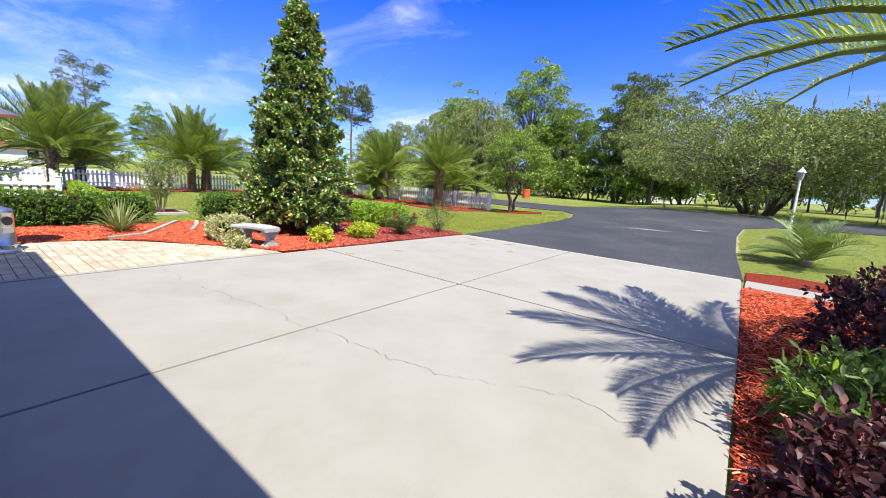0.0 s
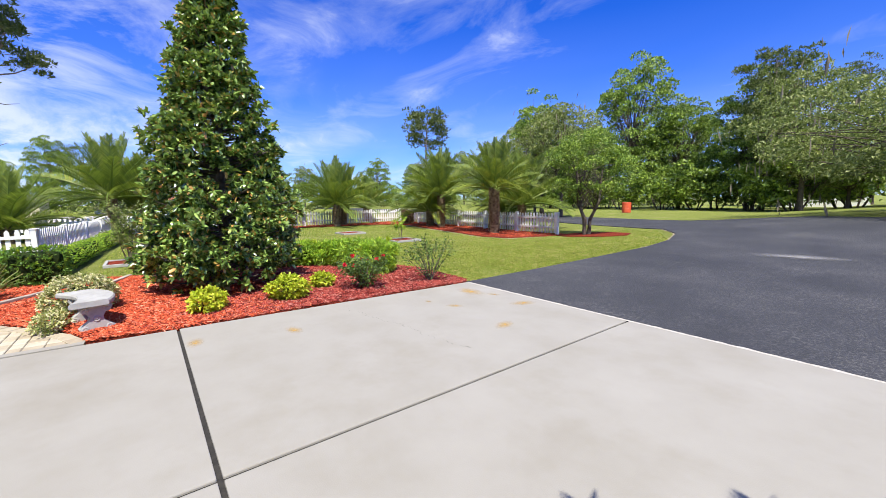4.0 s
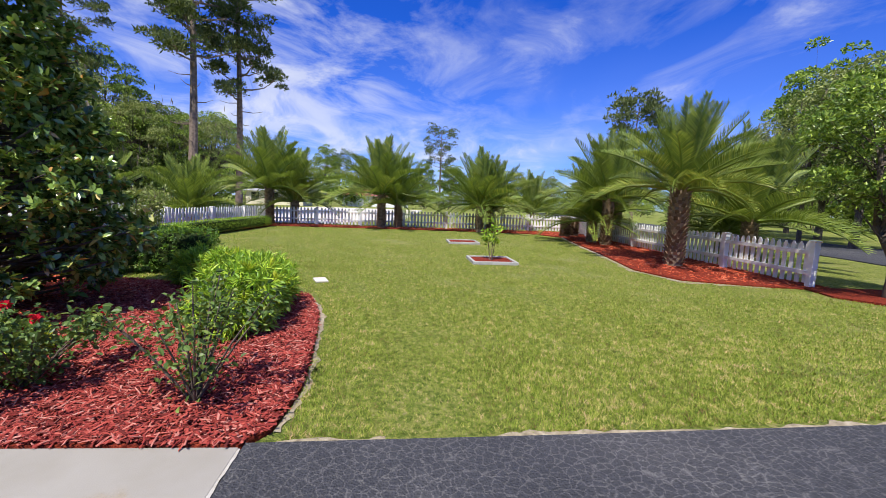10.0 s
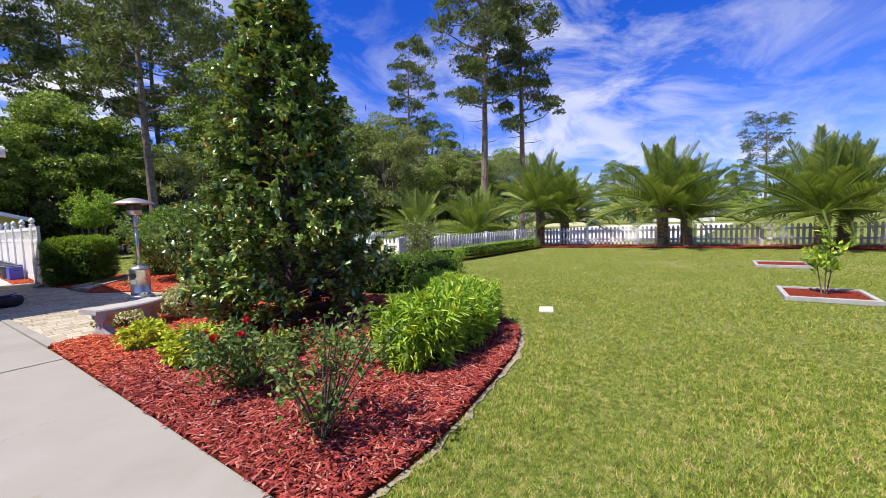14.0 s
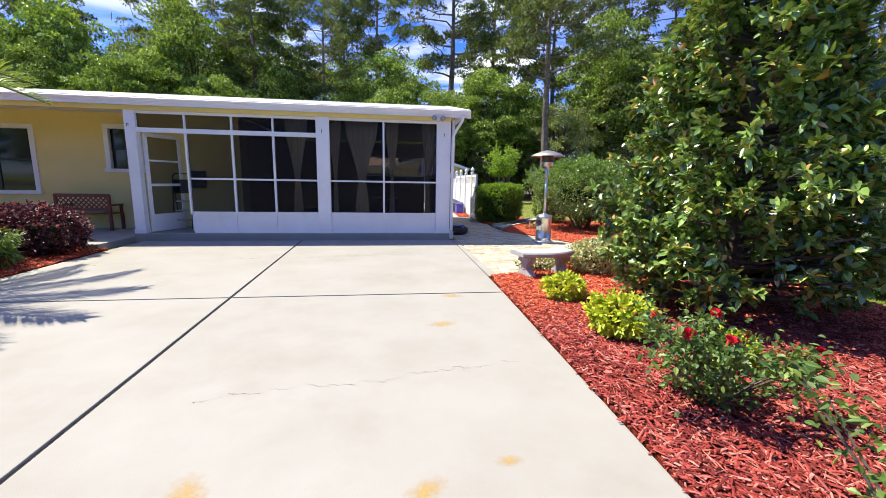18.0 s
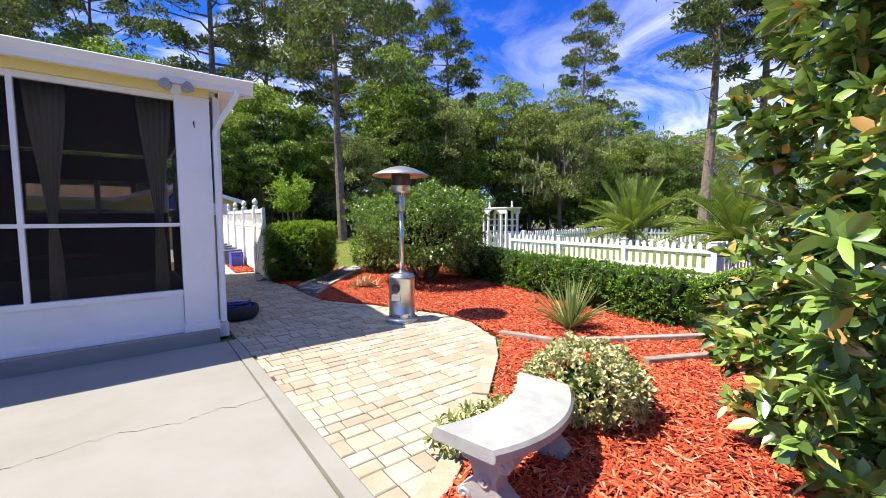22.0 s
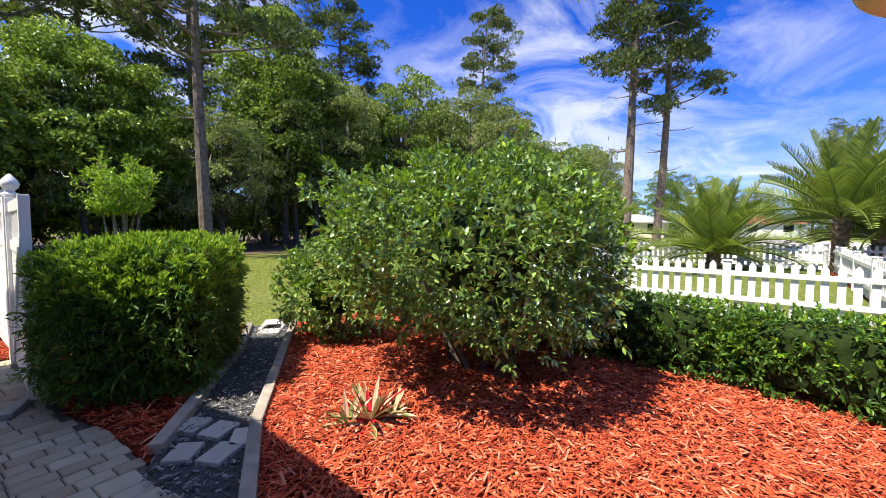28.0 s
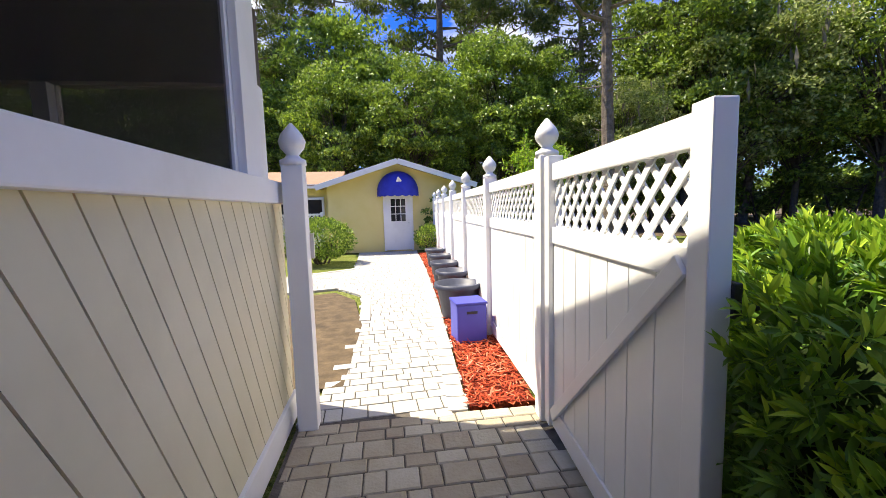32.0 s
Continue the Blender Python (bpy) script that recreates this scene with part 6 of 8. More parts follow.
# full cover of lime leaves up here paints the sunlit top
shrub("clipped_hedge", "square-clipped bright green hedge block by the gate", "hedge", (-7.33, -6.16, 0), (0.83, 0.62, 1.27), 32000, (0.075, 0.017), BOXHEDGE, 33, 8.0, 0.05, 0.2, 0.4, rz=49, lumpy=0.05, core=0.93, new_and_lit_tips=(LIMEHEDGE, 1.0), whorl=9, shoot=0.09, tip_from=1.4)


def hedge_run(label, pts, width, h, seed, material, density=4200, leaf=(0.048, 0.028), tips=None, whorl=0, lumpy=0.06, square=7.0, bush="low_hedge"):
    """A low hedge clipped along a line: one thing for each straight stretch."""
    for i, ((ax, ay), (bx, by)) in enumerate(zip(pts, pts[1:])):
        L = math.hypot(bx - ax, by - ay)
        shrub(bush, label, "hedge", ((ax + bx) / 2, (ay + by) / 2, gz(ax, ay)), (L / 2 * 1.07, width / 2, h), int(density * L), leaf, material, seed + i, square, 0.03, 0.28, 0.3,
              rz=math.degrees(math.atan2(by - ay, bx - ax)), lumpy=lumpy, group="low clipped hedges", freq=5.0, new_and_lit_tips=tips, core=1.12, whorl=whorl, shoot=leaf[0])


hedge_run("low clipped green hedge in front of the pickets", [(-11.0, -4.6), (-10.35, -1.4), (-9.85, 0.9), (-9.85, 1.75)], 0.6, 0.72, 40, BOXHEDGE, 5200, (0.055, 0.022), (LIMEHEDGE, 0.2), 6, 0.05)
hedge_run("long low hedge along the picket fence", [(-10.6, 1.35), (-16.0, 1.75), (-22.5, 2.3)], 0.45, 0.5, 50, LIMEHEDGE, 900)
hedge_run("dark clipped hedge behind the magnolia", [(-9.55, 2.95), (-10.2, 4.1), (-10.25, 5.3)], 0.7, 0.75, 60, BOXHEDGE, 4200, (0.055, 0.022), (LIMEHEDGE, 0.12), 6, 0.09)
for k, (x, y, a, b, h, rz) in enumerate(((-9.0, 5.7, 0.5, 0.42, 0.66, 62), (-8.72, 6.3, 0.5, 0.42, 0.70, 50), (-8.2, 6.82, 0.5, 0.42, 0.74, 25), (-7.5, 7.06, 0.52, 0.44, 0.78, 6), (-6.72, 7.1, 0.54, 0.46, 0.82, 0))):
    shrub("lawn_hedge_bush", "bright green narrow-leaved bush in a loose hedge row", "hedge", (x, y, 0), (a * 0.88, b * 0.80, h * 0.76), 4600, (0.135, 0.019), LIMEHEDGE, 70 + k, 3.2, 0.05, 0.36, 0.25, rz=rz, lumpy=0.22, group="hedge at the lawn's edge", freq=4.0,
          core=0.8, whorl=12, shoot=0.05, new_and_lit_tips=(GOLD, 0.03))

for k, (x, y, r, h) in enumerate(((-5.43, 3.72, 0.22, 0.30), (-5.47, 4.86, 0.28, 0.34), (-6.02, 5.62, 0.16, 0.22))):
    shrub("golden_shrub", "golden-yellow leafy shrub in red mulch", "bush", (x, y, 0), (r, r, h), int(2200 * r / 0.36), (0.07, 0.034), GOLD, 80 + k, 2.0, 0.03, 0.45, 0.25, lumpy=0.2, freq=4.0, core=0.65, group="golden shrubs", whorl=6, shoot=0.05)
shrub("variegated_shrub", "cream and green variegated shrub behind the bench", "bush", (-6.62, 2.25, 0), (0.45, 0.41, 0.52), 7000, (0.042, 0.021), VARIEGATED, 85, 2.3, 0.02, 0.4, 0.2, lumpy=0.14, core=0.72, whorl=6, shoot=0.05)
shrub("variegated_shrub", "low variegated plant under the bench", "bush", (-5.75, 2.02, 0), (0.42, 0.16, 0.2), 1200, (0.05, 0.028), VARIEGATED, 86, 2.3, 0.0, 0.7, 0.6, whorl=5, shoot=0.05)
for k, (x, y, r, h, n, m, w) in enumerate(((2.95, 0.32, 0.58, 0.80, 5600, BURGUNDY, "burgundy loropetalum bush beside the drive"), (3.75, 0.15, 0.58, 0.84, 4200, BURGUNDY, "dense burgundy bush by the entry"),
                                           (3.0, 1.75, 0.58, 0.60, 4800, ROSE_LEAF, "green leafy shrub with a few yellow tips"), (3.42, 3.5, 0.80, 0.82, 5200, BURGUNDY, "dark purple-leaved bush in red mulch"),
                                           (3.9, 5.3, 0.8, 0.85, 4200, BURGUNDY, "purple-leaved bush near the concrete strip"))):
    shrub("foundation_shrub", w, "bush", (x, y, 0), (r, r, h), int(n * 1.3), (0.062, 0.032) if m is BURGUNDY else (0.085, 0.026), m, 90 + k, 2.4, 0.06, 0.4, 0.5, lumpy=0.2, freq=3.5, core=0.72, whorl=7, shoot=0.12, new_and_lit_tips=(PINKTIP if m is BURGUNDY else LIMEHEDGE, 0.14 if m is BURGUNDY else 0.06))


def rose(at, h, seed, blooms, label, full=58):
    rng = np.random.default_rng(seed)
    t = thing("rose_bush", label, "bush", at)
    br, P, D, B = [], [], [], []
    for i in range(17):
        a = rng.uniform(0, 6.28)
        r = rng.uniform(0.1, 0.55)
        z = h * rng.uniform(0.55, 1.0)
        p1 = np.array((math.cos(a) * r * 0.5, math.sin(a) * r * 0.5, z * 0.55))
        p2 = np.array((math.cos(a) * r, math.sin(a) * r, z))
        br.append(tube([(0, 0, 0), p1, p2], [0.009, 0.007, 0.004], 5))
        for k in range(full):
            s = rng.uniform(0.25, 1.0)
            c = (p1 * (1 - s) + p2 * s) if s > 0.4 else p1 * s * 2
            P.append(c + rng.normal(size=3) * 0.055)
            D.append(rng.normal(size=3) + np.array((math.cos(a), math.sin(a), 0.3)))
        if i < blooms:
            B.append(p2 + np.array((0, 0, 0.02)))
    V, F = blades(np.array(P), np.array(D), 0.052, 0.031, rng)
    raw("foliage", V, F, ROSE_LEAF, t)
    v, f = joined(br)
    raw("stem", v, f, BARK_DARK, t)
    for b in B:
        n = 16
        u = unit(rng.normal(size=(n, 3)) + np.array((0, 0, 0.6)))
        V, F = leaves(np.tile(b, (n, 1)), u, 0.045, 0.045, rng, 0.3)
        raw("bloom", V, F, PETAL, t, "small red rose bloom")


rose((-5.36, 6.17, 0), 0.6, 5, 9, "rose bush with small red blooms", 120)
rose((-5.12, 7.44, 0), 0.86, 6, 0, "leggy green rose bush without blooms", 56)


def strap_plant(name, label, at, n, L, w, material, seed, spread=0.7, red=None, rise=(0.25, 1.45)):
    rng = np.random.default_rng(seed)
    t = thing(name, label, "plant", at)
    V, F, o = [], [], 0
    W, G, o2 = [], [], 0
    for i in range(n):
        a = i * 2.4 + rng.normal() * 0.45
        e = rng.uniform(*rise)
        l = L * rng.uniform(0.45, 1.1)
        pts = []
        for s in (0.0, 0.35, 0.7, 1.0):
            r = l * s * math.cos(e) * spread
            z = l * (s * math.sin(e) - 0.28 * s * s * math.cos(e))
            pts.append((r, max(z, 0.01)))
        side = np.array((-math.sin(a), math.cos(a), 0))
        rows = []
        for (r, z), ww in zip(pts, (0.7, 1.0, 0.8, 0.05)):
            c = np.array((math.cos(a) * (r + 0.02), math.sin(a) * (r + 0.02), z))
            rows.append((c - side * w * ww / 2 + np.array((0, 0, 0.012)), c, c + side * w * ww / 2 + np.array((0, 0, 0.012))))
        use = red is not None and i % 7 == 0
        T, U = (W, G) if use else (V, F)
        o = len(T)
        for a3 in rows:
            T.extend(a3)
        for k in range(3):
            U.append((o + 3 * k, o + 3 * k + 1, o + 3 * k + 4, o + 3 * k + 3))
            U.append((o + 3 * k + 1, o + 3 * k + 2, o + 3 * k + 5, o + 3 * k + 4))
    raw("leaves", np.array(V), F, material, t)
    if W:
        raw("red_leaves", np.array(W), G, red, t, "deep red leaves")


strap_plant("agapanthus_clump", "clump of long arching strap leaves in mulch", (-8.45, 0.84, 0), 150, 0.80, 0.021, AGAVE, 7, 0.85, None, (0.55, 1.5))
for k, (x, y, n, l) in enumerate(((-7.82, -3.75, 80, 0.38), (-7.68, -3.84, 26, 0.27), (-7.96, -3.66, 26, 0.27))):
    strap_plant("cordyline", "low plant with floppy cream, green and red striped leaves", (x, y, 0.0), n, l, 0.036, CORDY, 8 + k, 0.95, PETAL if k == 0 else None, (-0.05, 1.25))


def sago(at, seed):
    t = thing("sago_palm", "low fan of stiff green palm fronds on the grass", "plant", at)
    rng = random.Random(seed)
    for i in range(24):
        ob = new("frond", SAGO)
        ob.parent = t
        s = rng.uniform(0.75, 1.0)
        ob.matrix_basis = pose(0, 0, 0.1, 0, 0, i * 137.5) @ pose(0.04, 0, 0, 0, -rng.uniform(8, 74), 0) @ Matrix.Diagonal((s, s, s, 1))
    part("stem", lathe([(0.12, 0), (0.13, 0.1), (0.05, 0.16)], 12), BOOT, t)


SAGO = frond_mesh("frond", 1.45, 0.40, 34, 0.34, FROND_GREY, 9)
sago((3.05, 11.2, gz(3, 11.2)), 1)


# ---- objects on the patio and drive ----
def patio_heater():
    t = thing("patio_heater", "stainless steel mushroom patio heater with a round reflector", "heater", (-7.0, -0.98, 0))
    part("base_plate", lathe([(0.232, 0.0), (0.237, 0.02), (0.232, 0.045), (0.21, 0.06), (0.0, 0.061)], 40, False), STEEL, t, smooth=False)
    can = lathe([(0.180, 0.055), (0.183, 0.07), (0.183, 0.12), (0.187, 0.125), (0.183, 0.13), (0.183, 0.600), (0.187, 0.604), (0.187, 0.640), (0.182, 0.656), (0.168, 0.668), (0.163, 0.668), (0.160, 0.676), (0.10, 0.700), (0.05, 0.712), (0.03, 0.714)], 48, False)
    part("tank_housing", can, STEEL, t, smooth=True)
    part("shoulder_ring", lathe([(0.166, 0.664), (0.170, 0.668), (0.170, 0.675), (0.164, 0.679), (0.160, 0.676)], 48, False), STEEL, t, smooth=True)
    part("pole", lathe([(0.030, 0.70), (0.030, 1.62)], 20), STEEL, t, smooth=True)
    part("pole_flange", lathe([(0.045, 0.705), (0.047, 0.725), (0.031, 0.73)], 24, False), STEEL, t, smooth=True)
    part("collar", lathe([(0.032, 1.575), (0.050, 1.58), (0.054, 1.60), (0.054, 1.775), (0.05, 1.785)], 32, False), STEEL, t, smooth=True)
    for k in range(7):
        part("collar_rib", lathe([(0.0535, 1.625 + k * 0.02), (0.0565, 1.63 + k * 0.02), (0.0535, 1.635 + k * 0.02)], 28, False), STEEL, t, smooth=True)
    part("burner_housing", lathe([(0.05, 1.785), (0.088, 1.79), (0.118, 1.835), (0.132, 1.845), (0.136, 1.86), (0.136, 1.915), (0.140, 1.92), (0.136, 1.93), (0.130, 1.94)], 48, False), STEEL, t, smooth=True)
    for i in range(20):
        a = 360 * i / 20
        part("burner_slot", boxed(-0.0065, -0.002, -0.019, 0.0065, 0.003, 0.019, 0), BLACK, t).matrix_basis = pose(0, 0, 0, 0, 0, a) @ pose(0, 0.1035, 1.8125, -33, 0, 0)
    part("emitter_screen", lathe([(0.132, 1.935), (0.133, 2.05), (0.131, 2.13), (0.02, 2.14)], 48, False), COPPERY, t, "heat-browned perforated emitter", smooth=True)
    cap = lathe([(0.0, 2.155), (0.15, 2.146), (0.28, 2.116), (0.376, 2.080), (0.385, 2.068), (0.391, 2.068), (0.394, 2.075), (0.391, 2.082), (0.29, 2.135), (0.16, 2.183), (0.05, 2.208), (0.0, 2.212)], 56, False)
    part("reflector", cap, HOOD, t, "round brushed reflector hood", smooth=True)
    part("inner_ring", lathe([(0.178, 2.138), (0.190, 2.130), (0.202, 2.134), (0.205, 2.142)], 48, False), HOOD, t, smooth=True)
    for i in range(3):
        a = 120 * i + 25
        part("hood_seam", boxed(0.205, -0.004, -0.003, 0.380, 0.004, 0.003, 0.001), HOOD, t).matrix_basis = pose(0, 0, 2.196, 0, 0, a) @ pose(0, 0, 0, 0, 17.2, 0)
        part("hood_nut", lathe([(0.012, -0.012), (0.012, 0.0), (0.004, 0.002)], 8), BLACK, t).matrix_basis = pose(0.19 * math.cos(math.radians(a)), 0.19 * math.sin(math.radians(a)), 2.132)
    hole = part("vent_hole", lathe([(0.0, 0.0), (0.066, 0.001), (0.068, 0.006), (0.060, 0.008), (0.0, 0.004)], 24, False), BLACK, t)
    hole.matrix_basis = pose(0.156, 0.0955, 0.50, 90, 0, 121.5)
    plate = part("label_plate", boxed(-0.07, -0.004, -0.045, 0.07, 0.004, 0.045, 0.003), STONE, t, "pale rating plate")
    plate.matrix_basis = pose(0.1575, 0.0965, 0.36, 0, 0, 121.5)
    for i in range(8):
        a = 2 * math.pi * i / 8
        part("bolt", lathe([(0.012, 0), (0.012, 0.008), (0.004, 0.012)], 8), BLACK, t).matrix_basis = pose(0.184 * math.cos(a), 0.184 * math.sin(a), 0.09, 0, 90, math.degrees(a))
    valve = part("gas_knob", lathe([(0.02, 0), (0.022, 0.03), (0.008, 0.035)], 12), BLACK, t)
    valve.matrix_basis = pose(0.07, 0.02, 1.70, 0, 90, 20)


patio_heater()


def garden_bench():
    t = thing("stone_bench", "curved cast concrete garden bench on scrolled legs", "bench", (-5.67, 2.42, 0), 14)
    bm = bmesh.new()
    n = 14
    rings = []
    for i in range(n + 1):
        x = -0.47 + 0.94 * i / n
        c = 0.14 * (1 - (x / 0.47) ** 2)
        sec = [(-0.19, 0.335), (-0.20, 0.35), (-0.20, 0.385), (-0.185, 0.405), (0.165, 0.405), (0.18, 0.385), (0.18, 0.35), (0.17, 0.335)]
        rings.append([bm.verts.new((x, y + c - 0.06, z)) for y, z in sec])
    for a, b in zip(rings, rings[1:]):
        for i in range(8):
            j = (i + 1) % 8
            bm.faces.new((a[i], a[j], b[j], b[i]))
    bm.faces.new(list(reversed(rings[0])))
    bm.faces.new(rings[-1])
    bmesh.ops.recalc_face_normals(bm, faces=bm.faces[:])
    part("seat", bm, STONE, t)
    for x in (-0.32, 0.32):
        bm = bmesh.new()
        prof = [(-0.17, 0.0), (0.17, 0.0), (0.175, 0.05), (0.13, 0.085), (0.075, 0.13), (0.065, 0.18), (0.09, 0.23), (0.145, 0.26), (0.165, 0.30), (0.16, 0.336), (-0.16, 0.336), (-0.165, 0.30), (-0.145, 0.26), (-0.09, 0.23), (-0.065, 0.18), (-0.075, 0.13), (-0.13, 0.085), (-0.175, 0.05)]
        a = [bm.verts.new((x - 0.055, y, z)) for y, z in prof]
        b = [bm.verts.new((x + 0.055, y, z)) for y, z in prof]
        bm.faces.new(a)
        bm.faces.new(list(reversed(b)))
        for i in range(len(prof)):
            j = (i + 1) % len(prof)
            bm.faces.new((a[j], a[i], b[i], b[j]))
        bmesh.ops.recalc_face_normals(bm, faces=bm.faces[:])
        leg = part("leg", bm, STONE, t)
        for s in (-1, 1):
            for yy, zz in ((-0.12, 0.04), (0.12, 0.04), (-0.11, 0.28), (0.11, 0.28), (0.0, 0.16)):
                sc = part("scroll", lathe([(0.0, -0.012), (0.035, -0.010), (0.042, 0.0), (0.03, 0.008), (0.012, 0.003), (0.008, 0.012), (0.0, 0.013)], 14, False), STONE, leg)
                sc.matrix_basis = pose(x + s * 0.058, yy, zz, 0, 90 * s, 0)


garden_bench()


def entry_bench():
    t = thing("wooden_bench", "red-brown slatted garden bench against the yellow wall", "bench", (4.13, -2.72, 0.10), 180)
    for x in (-0.58, 0.58):
        for y in (-0.2, 0.24):
            part("leg", boxed(x - 0.03, y - 0.03, 0, x + 0.03, y + 0.03, 0.42 if y > 0 else 0.88, 0.005), DARKWOOD, t)
        part("armrest", boxed(x - 0.04, -0.22, 0.60, x + 0.04, 0.28, 0.64, 0.008), DARKWOOD, t)
        part("arm_post", boxed(x - 0.025, 0.2, 0.42, x + 0.025, 0.26, 0.60, 0.004), DARKWOOD, t)
    for i in range(5):
        part("seat_slat", boxed(-0.6, -0.17 + i * 0.09, 0.40, 0.6, -0.095 + i * 0.09, 0.425, 0.004), DARKWOOD, t)
    part("top_rail", boxed(-0.6, -0.22, 0.82, 0.6, -0.18, 0.90, 0.01), DARKWOOD, t)
    part("lower_rail", boxed(-0.6, -0.22, 0.50, 0.6, -0.18, 0.55, 0.006), DARKWOOD, t)
    lat = part("lattice_back", lattice(bmesh.new(), -0.56, 0.56, 0.55, 0.82, 0, 0.11, 0.025), DARKWOOD, t)
    lat.matrix_basis = pose(0, -0.2, 0)
    c = thing("seat_cushion", "grey patterned cushion lying on the bench", "cushion", (4.10, -2.76, 0.526), 180)
    part("pad", boxed(-0.45, -0.14, 0.0, 0.35, 0.2, 0.05, 0.02), STONE, c)


entry_bench()
for y in (-1.6,):
    for x in (6.35, 8.9):
        q = thing("entry_column", "square white column carrying the eave", "column", (x, y, 0.10))
        part("shaft", boxed(-0.1, -0.1, 0.0, 0.1, 0.1, 2.76, 0.006), WHITE, q)
        part("base", boxed(-0.125, -0.125, 0.0, 0.125, 0.125, 0.12, 0.006), WHITE, q)


def coil():
    t = thing("hose_pot", "dark round hose pot with a coiled blue hose", "hose pot", (-5.14, -2.6, 0))
    part("pot", lathe([(0.20, 0.0), (0.27, 0.03), (0.30, 0.12), (0.28, 0.19), (0.25, 0.20), (0.24, 0.17), (0.22, 0.06), (0.0, 0.05)], 28, False), RUBBER, t, smooth=True)
    pts = [((0.17 + 0.015 * math.sin(5 * a)) * math.cos(a), (0.17) * math.sin(a), 0.09 + 0.011 * a) for a in np.linspace(0, 6.28 * 2.5, 60)]
    v, f = tube(pts, [0.013] * len(pts), 6)
    raw("hose", v, f, BLUE, t, "coiled blue garden hose")


coil()


def wall_lamp():
    t = thing("flood_light", "small twin white flood light under the eave", "lamp", (-4.42, -1.46, 2.90))
    part("mount", boxed(-0.05, -0.05, -0.05, 0.05, 0.0, 0.05, 0.01), WHITE, t)
    for s in (-1, 1):
        hd = part("head", lathe([(0.02, 0), (0.045, 0.03), (0.06, 0.10), (0.055, 0.105), (0.0, 0.09)], 16, False), STONE, t)
        hd.matrix_basis = pose(s * 0.06, 0.03, -0.01, -75, 0, s * -35)


wall_lamp()
for x in (2.34, -1.73, -4.57):
    k = thing("wall_hook", "small dark hook on the porch post", "hook", (x, -1.5, 2.55))
    v, f = tube([(0, 0, 0), (0, 0.05, 0.02), (0, 0.08, 0.0), (0, 0.085, -0.06)], [0.006] * 4, 5)
    raw("bracket", v, f, BLACK, k)


def curtains():
    """Tied-back curtains inside the porch."""
    for k, (x, w) in enumerate(((-1.08, 0.28), (-1.97, 0.16), (-2.60, 0.41), (-3.33, 0.17), (-4.22, 0.17))):
        t = thing("curtain", "beige tied-back curtain hanging inside the screen", "curtain", (x, -1.78, FLOOR))
        bm = bmesh.new()
        rows = []
        for z, s in ((2.70, 1.0), (2.3, 0.85), (1.8, 0.5), (1.4, 0.26), (1.25, 0.22), (1.0, 0.32), (0.5, 0.42), (0.03, 0.46)):
            rows.append([bm.verts.new((w * s * (i / 24 - 0.5) * 2, 0.035 * math.sin(i * 1.5), z)) for i in range(25)])
        for a, b in zip(rows, rows[1:]):
            for i in range(24):
                bm.faces.new((a[i], a[i + 1], b[i + 1], b[i]))
        ob = part("cloth", bm, CURTAIN, t, smooth=True)
        md = ob.modifiers.new("thickness", "SOLIDIFY")
        md.thickness = 0.006


curtains()


def porch_inside():
    t = thing("wicker_chair", "dark chair with a pale cushion inside the porch", "chair", (-0.9, -4.6, FLOOR), 20)
    part("seat", boxed(-0.32, -0.32, 0.34, 0.32, 0.32, 0.42, 0.02), DARKWOOD, t)
    part("backrest", boxed(-0.32, -0.36, 0.42, 0.32, -0.28, 0.95, 0.02), DARKWOOD, t)
    for x in (-0.28, 0.28):
        for y in (-0.28, 0.28):
            part("leg", boxed(x - 0.03, y - 0.03, 0, x + 0.03, y + 0.03, 0.34, 0.004), DARKWOOD, t)
    t = thing("patio_table", "dark round table inside the porch", "table", (-3.0, -4.6, FLOOR))
    part("tabletop", lathe([(0.0, 0.70), (0.52, 0.70), (0.54, 0.72), (0.52, 0.74), (0.0, 0.74)], 28, False), DARKWOOD, t)
    part("pedestal", lathe([(0.25, 0.0), (0.22, 0.04), (0.05, 0.08), (0.05, 0.70)], 16), DARKWOOD, t)
    b = thing("mail_box", "black box mounted on the yellow wall", "mail box", (1.62, -2.99, 1.16))
    part("case", boxed(-0.16, 0.0, 0.0, 0.16, 0.12, 0.42, 0.015), BLACK, b)
    part("flap", boxed(-0.165, 0.0, 0.40, 0.165, 0.135, 0.44, 0.01), BLACK, b)


porch_inside()


def folding_steps():
    t = thing("folding_steps", "black folding step stool leaning by the porch door", "step stool", (1.82, -2.45, FLOOR), 8)
    for x in (-0.2, 0.2):
        v, f = tube([(x, 0.16, 0), (x, 0.03, 0.9), (x, -0.02, 1.30)], [0.014] * 3, 6)
        raw("front_rail", v, f, BLACK, t)
        v, f = tube([(x * 0.9, -0.22, 0), (x * 0.9, -0.02, 1.0)], [0.012] * 2, 6)
        raw("rear_rail", v, f, BLACK, t)
    v, f = tube([(-0.2, -0.02, 1.30), (-0.15, -0.03, 1.36), (0.15, -0.03, 1.36), (0.2, -0.02, 1.30)], [0.014] * 4, 6)
    raw("top_bar", v, f, BLACK, t)
    part("tray", boxed(-0.19, -0.03, 0.88, 0.19, 0.01, 1.22, 0.01), BLACK, t)
    for z in (0.22, 0.45, 0.68):
        part("tread", boxed(-0.19, 0.0, z, 0.19, 0.2 - z * 0.1, z + 0.03, 0.006), STONE, t)


folding_steps()


